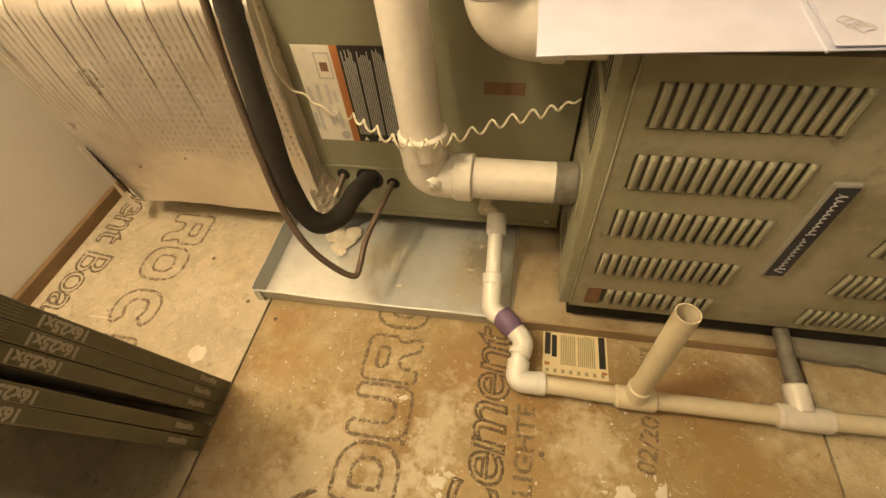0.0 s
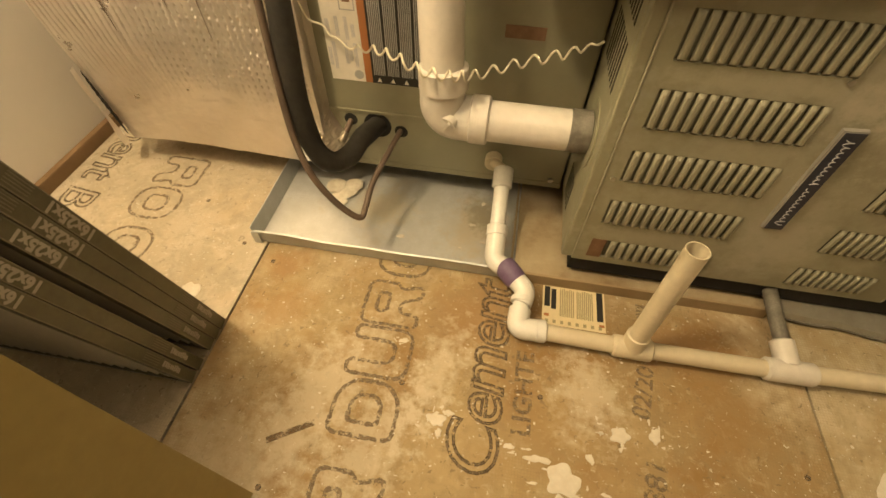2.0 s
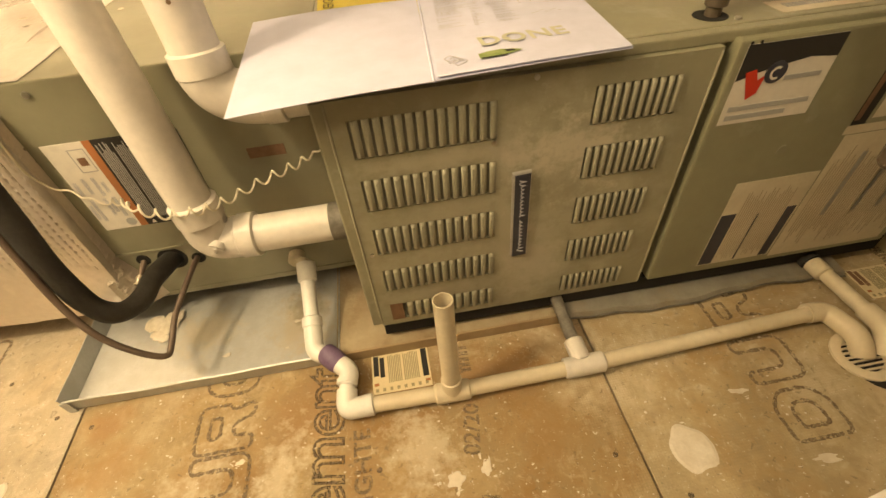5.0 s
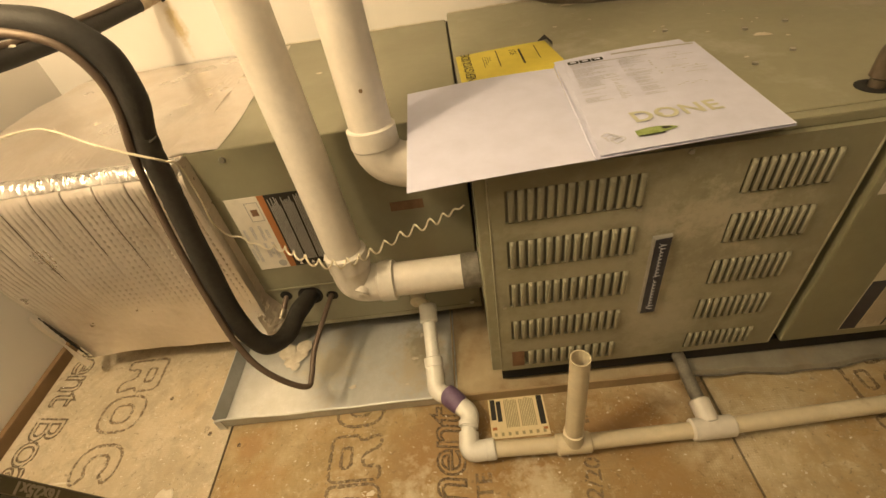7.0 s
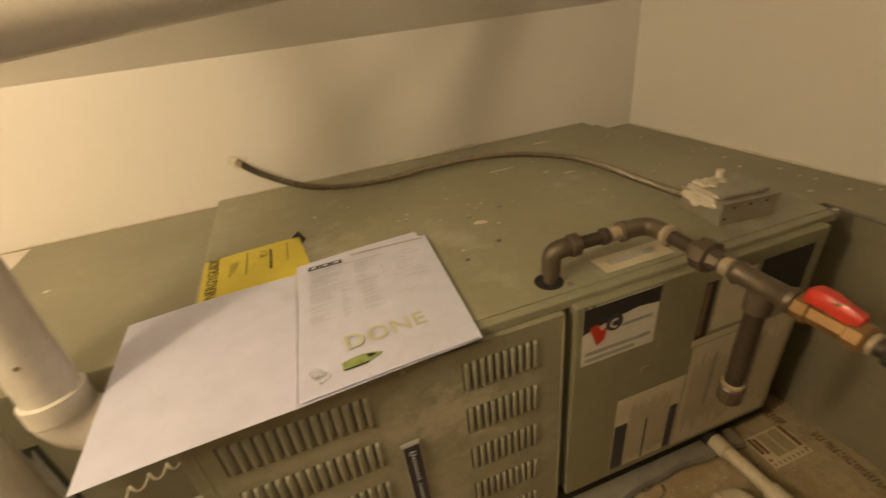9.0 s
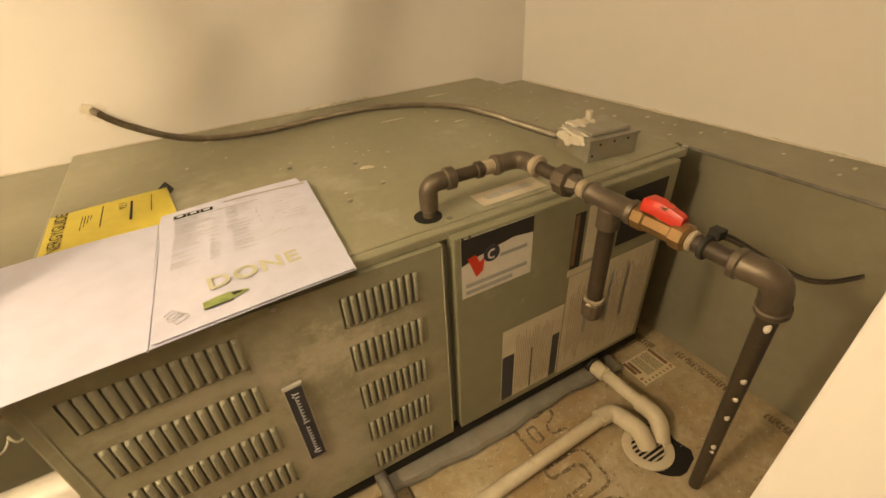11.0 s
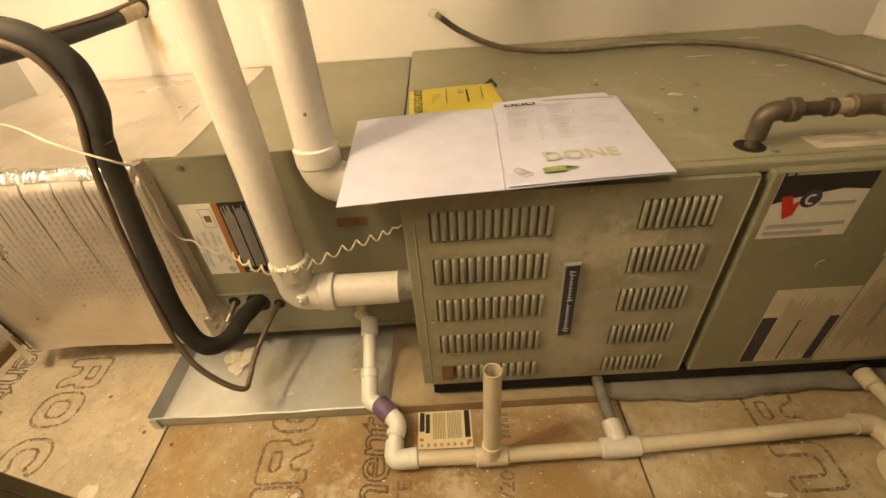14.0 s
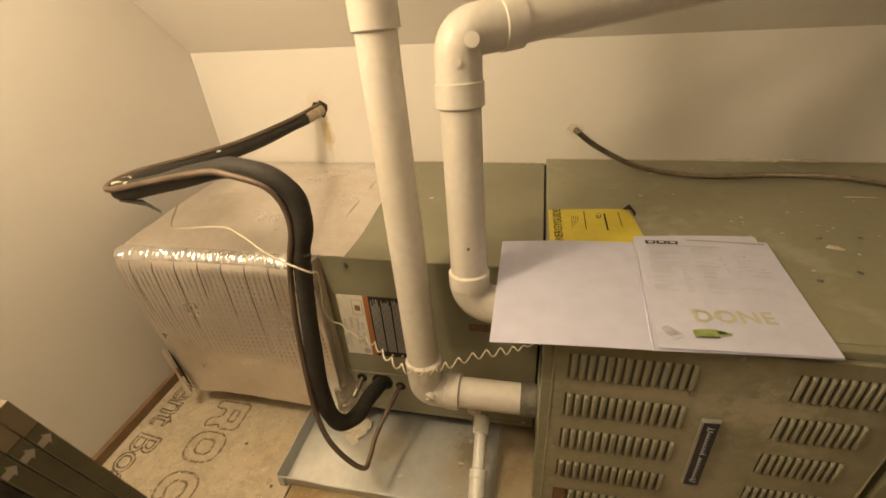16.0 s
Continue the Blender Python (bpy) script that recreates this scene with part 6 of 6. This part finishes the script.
printed(bm, 0.232, 0.367, 0.077, 0.085, 0.0018, 2)
part("van_window", bm, M["ink"], van)
bm = bmesh.new()
rnd = random.Random(6)
for k in range(3):
    cu, cw = 0.075 + 0.02 * k, 0.125 - 0.02 * k
    pts = [on_sheet(cu + 0.035 * math.cos(a) * rnd.uniform(0.5, 1.2), cw + 0.025 * math.sin(a) * rnd.uniform(0.5, 1.2), 0.0012) for a in np.linspace(0, 6 + k, 14)]
    tube(bm, smooth_path(pts, 3), 0.0004, 4)
part("pen_scribble", bm, M["pale_ink"], sh)

tag = thing("energy_label", (0.17, 0.34, TOP), "bright yellow energy label with a curled corner", "label")
tl = part("card", leaf(((0.083, 0.18, TOP + 0.001), (0.266, 0.21, TOP + 0.001), (0.246, 0.402, TOP + 0.003), (0.079, 0.390, TOP + 0.001)), 0.001, 0.0006), M["yellow"], tag)
mm = Matrix.Translation((0.0985, 0.318, TOP + 0.0028)) @ Matrix.Rotation(radians(91.5), 4, "Z")
lettered("print_title", "ENERGYGUIDE", 0.0235, mm, M["ink"], tl, "bold black title", spacing=0.92)
mm = Matrix.Translation((0.182, 0.366, TOP + 0.0032)) @ Matrix.Rotation(radians(91.5), 4, "Z")
lettered("print_number", "92.1", 0.016, mm, M["ink"], tl)
bm = bmesh.new()
box(bm, 0.152, 0.1535, 0.305, 0.385, TOP + 0.0026, TOP + 0.003)
box(bm, 0.192, 0.1955, 0.305, 0.383, TOP + 0.0026, TOP + 0.003)
box(bm, 0.222, 0.2232, 0.32, 0.385, TOP + 0.003, TOP + 0.0034)
for k in range(4):
    box(bm, 0.126 + 0.004 * k, 0.1268 + 0.004 * k, 0.31 + 0.01 * k, 0.36, TOP + 0.0026, TOP + 0.003)
tagged(part("fine_print", bm, M["ink"], tl), kind="stuff")
bm = bmesh.new()
q = [bm.verts.new(p) for p in ((0.232, 0.398, TOP + 0.004), (0.248, 0.388, TOP + 0.009), (0.252, 0.360, TOP + 0.006), (0.258, 0.385, TOP + 0.004), (0.247, 0.407, TOP + 0.012))]
bm.faces.new((q[0], q[1], q[4]))
bm.faces.new((q[1], q[2], q[3], q[4]))
part("curled_corner", bm, M["ink"], tl)

# ---- spare air filters leaning on the front wall ----
FW, FH, FT = 0.40, 0.628, 0.0178
FXR = -0.458
M["filter_line"] = mat("dull_edge", (0.26, 0.235, 0.18), 0.6)


def air_filter(y0, lean, shade):
    e = thing("air_filter", (FXR - FW / 2, y0, 0.0), "spare pleated air filter in a black printed card frame", "air filter", "spare air filters")
    m = Matrix.Translation((0, y0, 0.001)) @ Matrix.Rotation(radians(lean), 4, "X")
    bm = bmesh.new()
    x0, x1 = FXR - FW, FXR
    box(bm, x1 - 0.012, x1, -FT, 0, 0, FH - 0.045, 0.0008, m)
    box(bm, x0, x0 + 0.012, -FT, 0, 0, FH, 0.0008, m)
    box(bm, x0 + 0.012, x1 - 0.012, -FT, 0, 0, 0.012, 0.0, m)
    part("frame", bm, M["filter_black"], e)
    bm = bmesh.new()
    box(bm, x1 - 0.012, x1, -FT, 0, FH - 0.0448, FH, 0.0008, m)
    box(bm, x0 + 0.0122, x1 - 0.0122, -FT, 0, FH - 0.012, FH, 0.0, m)
    part("frame_end", bm, M["filter_tan"], e, "grey-tan printed frame end")
    bm = bmesh.new()
    n = 40
    a = [bm.verts.new(m @ Vector((x0 + 0.012 + (FW - 0.024) * k / n, -0.002 if k % 2 else -FT + 0.002, 0.012))) for k in range(n + 1)]
    b = [bm.verts.new(m @ Vector((x0 + 0.012 + (FW - 0.024) * k / n, -0.002 if k % 2 else -FT + 0.002, FH - 0.012))) for k in range(n + 1)]
    for k in range(n):
        bm.faces.new((a[k], a[k + 1], b[k + 1], b[k]))
    part("pleated_media", bm, M["pleat"], e)
    bm = bmesh.new()
    box(bm, x1 - 0.0003, x1 + 0.0003, -FT + 0.0004, -FT + 0.0014, 0.004, FH - 0.05, 0.0, m)
    box(bm, x1 - 0.0003, x1 + 0.0003, -0.0015, -0.0008, 0.004, FH - 0.05, 0.0, m)
    part("edge_line", bm, M["filter_line"], e)
    face = Matrix(((0, 0, 1, x1 + 0.0006), (0, -1, 0, -FT / 2), (1, 0, 0, 0), (0, 0, 0, 1)))
    lettered("size_print", "16x25x1", 0.0165, m @ Matrix.Translation((0, 0, 0.327 + shade)) @ face, M["filter_ink"], e, spacing=1.08, bold=0.0009)
    bm = bmesh.new()
    rnd = random.Random(17)
    z = 0.042
    while z < 0.082:
        h = rnd.uniform(0.003, 0.0055)
        box(bm, x1 + 0.0002, x1 + 0.0006, -FT * rnd.uniform(0.62, 0.72), -FT * rnd.uniform(0.18, 0.32), z, z + h * 0.72, 0.0, m)
        z += h
    part("mark_print", bm, M["filter_ink"], e, "pale printed bars")
    bm = bmesh.new()
    for k in range(4):
        box(bm, x1 + 0.0002, x1 + 0.0006, -FT * (0.2 + 0.17 * k), -FT * (0.2 + 0.17 * k) - 0.0008, 0.092, 0.125, 0.0, m)
        box(bm, x1 + 0.0002, x1 + 0.0006, -FT * (0.2 + 0.17 * k), -FT * (0.2 + 0.17 * k) - 0.0008, 0.375, 0.402, 0.0, m)
    tagged(part("line_print", bm, M["filter_line"], e), kind="stuff")
    bm = bmesh.new()
    z0 = FH - 0.066
    arrow = [(-0.0165, -0.005), (-0.009, -0.005), (-0.009, -0.0095), (-0.0022, 0.0), (-0.009, 0.0095), (-0.009, 0.005), (-0.0165, 0.005)]
    bm.faces.new([bm.verts.new(m @ Vector((x1 + 0.0006, y, z0 + z))) for y, z in arrow])
    part("arrow_print", bm, M["filter_ink"], e)
    return e


for y0, lean, sh_ in ((-0.186, 10.6, 0.0), (-0.2048, 10.6, -0.002), (-0.2238, 10.6, 0.004), (-0.2580, 10.0, 0.006), (-0.2785, 9.6, 0.010)):
    air_filter(y0, lean, sh_)

# ---- stencilled print on the cement boards ----
boards = [o for o in fl.children]
LB, MB, RB = sorted(boards, key=lambda o: min(vv.co.x for vv in o.data.vertices))
FLAT = 0.12


def stroke(bm, pts, w, rnd):
    """A flat inked band along points, with a patchy width."""
    lift = rnd.uniform(0.0003, 0.0007)
    P = [Vector((x, y, lift)) for x, y in pts]
    prev = None
    for i, p in enumerate(P):
        d = (P[min(i + 1, len(P) - 1)] - P[max(i - 1, 0)]).normalized()
        s = Vector((-d.y, d.x, 0)) * w * rnd.uniform(0.65, 1.15)
        row = (bm.verts.new(p - s), bm.verts.new(p + s))
        if prev and rnd.random() < 0.99:
            bm.faces.new((prev[0], row[0], row[1], prev[1]))
        prev = row


def loop(cx, cy, rx, ry, power=2.6, a0=0.0, a1=2 * math.pi, n=56):
    out = []
    for i in range(n + 1):
        a = a0 + (a1 - a0) * i / n
        c, s = math.cos(a), math.sin(a)
        out.append((cx + rx * math.copysign(abs(c) ** (2 / power), c), cy + ry * math.copysign(abs(s) ** (2 / power), s)))
    return out


def rounded(pts, r, n=5):
    """A closed outline through corner points, its corners softened, walked in small steps."""
    P = [Vector((x, y, 0)) for x, y in pts]
    out = []
    for a, b, c in zip(P[-1:] + P[:-1], P, P[1:] + P[:1]):
        u, v = a - b, c - b
        d = min(r, u.length * 0.45, v.length * 0.45)
        p0, p1 = b + u.normalized() * d, b + v.normalized() * d
        out += [(1 - k / n) ** 2 * p0 + 2 * k / n * (1 - k / n) * b + (k / n) ** 2 * p1 for k in range(n + 1)]
    out.append(out[0])
    fine = []
    for a, b in zip(out, out[1:]):
        m = max(1, int((b - a).length / 0.09))
        fine += [tuple(a.lerp(b, k / m))[:2] for k in range(m)]
    return fine + [tuple(out[0])[:2]]


def big_shape(bm, kind, cx, cy, turn, rnd, hx=0.047, hy=0.041):
    """One large outlined stencil shape, drawn by its outer and inner contour; turn +1: its head towards +x, -1: towards -x."""
    if kind == "ring":
        lines = [loop(0, 0, 1, 1, 2.7), loop(0, 0, 0.5, 0.46, 2.7)]
    elif kind == "bow":
        g = 0.62
        o, i = loop(0, 0, 1, 1, 2.5, g, 2 * math.pi - g), loop(0, 0, 0.5, 0.47, 2.5, g, 2 * math.pi - g)
        lines = [o, i, [o[0], i[0]], [o[-1], i[-1]]]
    elif kind == "dome":
        outer = [(-1, -1), (0.35, -1), (0.95, -0.55), (0.95, 0.55), (0.35, 1), (-1, 1)]
        lines = [rounded(outer, 0.3), rounded([(-0.05 + 0.5 * x, 0.48 * y) for x, y in outer], 0.2)]
    elif kind == "gate":
        lines = [rounded([(-1, -1), (-1, 1), (1, 1), (1, -0.05), (0.72, -0.2), (1, -1), (0.42, -1), (0.12, -0.3), (-0.42, -0.3), (-0.42, -1)], 0.34), rounded([(-0.42, 0.16), (0.45, 0.16), (0.45, 0.56), (-0.42, 0.56)], 0.2)]
    else:
        lines = [rounded([(-1, 1), (-1, -1), (1, -1), (1, 1), (0.46, 1), (0.46, -0.48), (-0.46, -0.48), (-0.46, 1)], 0.5)]
    for pts in lines:
        # local right runs along -y for a head towards +x, along +y for the other way round
        world_pts = [(cx + turn * v * hx, cy - turn * u * hy) for u, v in pts]
        stroke(bm, world_pts, 0.0034, rnd)


for name, board, items in (("big_stencil", LB, (("gate", -0.718, 0.130, 1), ("ring", -0.721, 0.036, 1), ("bow", -0.717, -0.073, 1), ("gate", -0.717, -0.175, 1))),
                           ("big_stencil", MB, (("ring", -0.193, -0.006, -1), ("gate", -0.194, -0.106, -1), ("arch", -0.192, -0.195, -1), ("dome", -0.191, -0.284, -1), ("gate", -0.185, -0.412, -1))),
                           ("big_stencil", RB, (("ring", 0.745, 0.045, -1), ("gate", 0.745, -0.058, -1), ("arch", 0.742, -0.165, -1), ("dome", 0.742, -0.262, -1)))):
    for i, (kind, x, y, turn) in enumerate(items):
        bm = bmesh.new()
        big_shape(bm, kind, x, y, turn, random.Random(100 + i))
        part(name, bm, M["stamp"], board, "faded dark stencilled shape")
up = Matrix.Rotation(radians(90), 4, "Z")
down = Matrix.Rotation(radians(-90), 4, "Z")
lettered("stencil_word", "Cement", 0.104, Matrix.Translation((-0.027, -0.192, 0.0002)) @ up, M["stamp"], MB, "outlined stencilled word", FLAT, outline=0.0022, shear=0.16, spacing=0.93)
lettered("stencil_word", "LIGHTE", 0.038, Matrix.Translation((0.036, -0.219, 0.0004)) @ up, M["stamp"], MB, "", 1.0, spacing=1.05, bold=0.0009)
lettered("stencil_word", "Cement Board", 0.104, Matrix.Translation((-0.886, 0.105, 0.0002)) @ down, M["stamp"], LB, "outlined stencilled words", FLAT, outline=0.0022, shear=0.12, spacing=0.93)
lettered("date_print", "02/20", 0.037, Matrix.Translation((0.214, -0.187, 0.0004)) @ Matrix.Rotation(radians(80), 4, "Z"), M["stamp"], MB, "smudged stencilled date", 1.0, bold=0.0006)
lettered("date_print", "881", 0.040, Matrix.Translation((0.219, -0.311, 0.0004)) @ Matrix.Rotation(radians(80), 4, "Z"), M["stamp"], MB, "smudged stencilled number", 1.0, bold=0.0006)
rnd = random.Random(55)
bm = bmesh.new()
for x, y0, y1, h in ((0.224, -0.085, -0.035, 0.010),):
    y = y0
    while y < y1:
        d = rnd.uniform(0.009, 0.014)
        stroke(bm, [(x - h, y), (x - h * 0.2, y + d * 0.3), (x + h, y + d * 0.15)], 0.0021, rnd)
        stroke(bm, [(x - h, y + d * 0.65), (x, y + d * 0.6), (x + h, y + d * 0.55)], 0.0019, rnd)
        y += d
part("date_print", bm, M["stamp"], MB, "illegible smudged print")
bm = bmesh.new()
for x, y0, y1, h in ((1.155, -0.20, -0.07, 0.010), (1.16, -0.32, -0.27, 0.010), (1.12, -0.02, 0.03, 0.012)):
    y = y0
    while y < y1:
        d = rnd.uniform(0.011, 0.017)
        stroke(bm, [(x - h, y), (x, y + d * 0.2), (x + h, y)], 0.003, rnd)
        stroke(bm, [(x - h, y + d * 0.6), (x, y + d * 0.7), (x + h, y + d * 0.5)], 0.0028, rnd)
        y += d
part("date_print", bm, M["stamp"], RB, "smudged dark print")

# printed labels glued to the boards
def floor_label(board, x0, x1, y0, y1, bars="ink"):
    lb = part("maker_label", boxed(x0, x1, y0, y1, 0.0, 0.0007), M["yellow_paper"], board, "faded cream label with black bars")
    w, d = x1 - x0, y1 - y0
    bm = bmesh.new()
    for a, b, c, e in ((0.03, 0.12, 0.45, 0.97), (0.14, 0.22, 0.40, 0.92), (0.87, 0.97, 0.25, 0.98)):
        box(bm, x0 + a * w, x0 + b * w, y0 + c * d, y0 + e * d, 0.0007, 0.001)
    part("label_bar", bm, M[bars], lb)
    bm = bmesh.new()
    rnd = random.Random(61)
    for a in np.arange(0.28, 0.82, 0.03):
        if abs(a - 0.52) > 0.025:
            box(bm, x0 + a * w, x0 + (a + 0.018) * w, y0 + 0.24 * d, y0 + rnd.uniform(0.9, 0.97) * d, 0.0007, 0.001)
    for a in np.arange(0.05, 0.95, 0.12):
        box(bm, x0 + a * w, x0 + (a + 0.05) * w, y0 + 0.05 * d, y0 + 0.13 * d, 0.0007, 0.001)
    part("label_print", bm, M["label_brown"], lb)
    bm = bmesh.new()
    box(bm, x0 + 0.03 * w, x0 + 0.11 * w, y0 + 0.2 * d, y0 + 0.27 * d, 0.0007, 0.001)
    box(bm, x0 + 0.9 * w, x0 + 0.98 * w, y0 + 0.12 * d, y0 + 0.18 * d, 0.0007, 0.001)
    part("label_spot", bm, M["orange"], lb)


M["yellow_paper"] = mat("cream_paper", (0.72, 0.62, 0.40), 0.7, second=(0.62, 0.51, 0.30), scale=14, amount=0.6)
M["label_brown"] = mat("brown_print", (0.34, 0.29, 0.17), 0.8)
floor_label(MB, 0.057, 0.162, -0.098, -0.020)
floor_label(RB, 1.015, 1.115, -0.09, -0.018, "brown_label")

# splashes of plaster, nail heads, stains
rnd = random.Random(77)
bm = bmesh.new()
for x, y, a, b in ((0.174, -0.258, 0.018, 0.011), (0.223, -0.250, 0.010, 0.012), (0.095, -0.330, 0.030, 0.020), (0.06, -0.31, 0.02, 0.006), (0.11, -0.36, 0.018, 0.014),
                   (-0.086, -0.282, 0.014, 0.012), (-0.07, -0.27, 0.010, 0.004), (0.02, -0.30, 0.008, 0.005), (-0.16, -0.17, 0.009, 0.005), (-0.08, -0.30, 0.006, 0.006)):
    blob(bm, x, y, 0.0002, a * 0.85, b * 0.85, rnd, 0.001, 40, 0.32)
    for _ in range(9):
        u, v = rnd.uniform(-1.9, 1.9), rnd.uniform(-1.9, 1.9)
        blob(bm, x + u * a, y + v * b, 0.0002, a * rnd.uniform(0.06, 0.3), b * rnd.uniform(0.08, 0.35), rnd, 0.0007, 10, 0.5)
for _ in range(90):
    blob(bm, rnd.uniform(-0.43, 0.44), rnd.uniform(-0.41, -0.03), 0.0002, rnd.uniform(0.0006, 0.003), rnd.uniform(0.0006, 0.002), rnd, 0.0005, 7)
tagged(part("plaster_splash", bm, M["plaster"], MB), kind="stuff")
bm = bmesh.new()
blob(bm, 0.537, -0.281, 0.0002, 0.036, 0.033, rnd, 0.001, 30, 0.16)
blob(bm, 0.72, -0.33, 0.0002, 0.02, 0.006, rnd, 0.0008, 16, 0.5)
blob(bm, 0.66, -0.21, 0.0002, 0.014, 0.005, rnd, 0.0008, 14, 0.5)
for _ in range(60):
    blob(bm, rnd.uniform(0.47, 1.1), rnd.uniform(-0.41, -0.05), 0.0002, rnd.uniform(0.0006, 0.004), rnd.uniform(0.0006, 0.0025), rnd, 0.0005, 7)
tagged(part("plaster_splash", bm, M["plaster"], RB), kind="stuff")
bm = bmesh.new()
blob(bm, -0.545, -0.145, 0.0002, 0.016, 0.018, rnd, 0.001, 22, 0.22)
blob(bm, -0.78, -0.1, 0.0002, 0.022, 0.002, rnd, 0.0006, 12, 0.3)
for _ in range(30):
    blob(bm, rnd.uniform(-0.92, -0.48), rnd.uniform(-0.2, 0.12), 0.0002, rnd.uniform(0.0006, 0.003), rnd.uniform(0.0006, 0.002), rnd, 0.0005, 7)
tagged(part("plaster_splash", bm, M["plaster"], LB), kind="stuff")
for board, pts in ((MB, ((-0.147, -0.238), (0.060, -0.223), (0.42, -0.268), (-0.43, -0.06), (-0.30, -0.41))), (LB, ((-0.50, -0.03), (-0.62, 0.06))), (RB, ((0.50, -0.34), (0.6, -0.39)))):
    for x, y in pts:
        part("nail_head", disc(bmesh.new(), (x, y, 0.0001), 0.0042, (0, 0, 1), 0.0006, 10), M["stamp"], board)
part("crack", boxed(-0.034, 0.034, -0.0042, 0.0042, 0.0, 0.0006, m=Matrix.Translation((-0.285, -0.335, 0.0)) @ Matrix.Rotation(0.55, 4, "Z")), M["scrape"], MB, "short brown scrape")

# ---- beads of caulk where the steel meets the walls ----
def bead(pts, r, seed):
    q = random.Random(seed)
    line = smooth_path(pts, 14)
    return tubed([p + Vector((0, 0, q.uniform(-0.0006, 0.0006))) for p in line], [r * q.uniform(0.45, 1.25) for _ in line], 7)


part("caulk_bead", bead([(0.50, 0.710, 0.510), (0.58, 0.709, 0.5105), (0.66, 0.708, 0.511), (0.745, 0.709, 0.5105)], 0.0050, 3), M["plaster"], wb, "white caulk bead", smooth=True)
part("caulk_bead", bead([(0.08, 0.711, 0.509), (0.25, 0.711, 0.509), (0.40, 0.711, 0.509), (0.50, 0.711, 0.509)], 0.0018, 4), M["plaster"], wb, smooth=True)
part("caulk_bead", bead([(0.745, 0.711, 0.509), (0.90, 0.711, 0.509), (1.09, 0.711, 0.509)], 0.0018, 5), M["plaster"], wb, smooth=True)
part("caulk_bead", bead([(-0.33, 0.711, 0.4965), (-0.15, 0.711, 0.4965), (0.05, 0.711, 0.4965)], 0.0018, 6), M["plaster"], wb, smooth=True)
part("caulk_bead", bead([(wall_x(y) - 0.001, y, RT + 0.0012) for y in (0.70, 0.50, 0.30, 0.10, -0.10, -0.30, -0.50)], 0.0032, 7), M["plaster"], rbody, "white caulk bead", smooth=True)
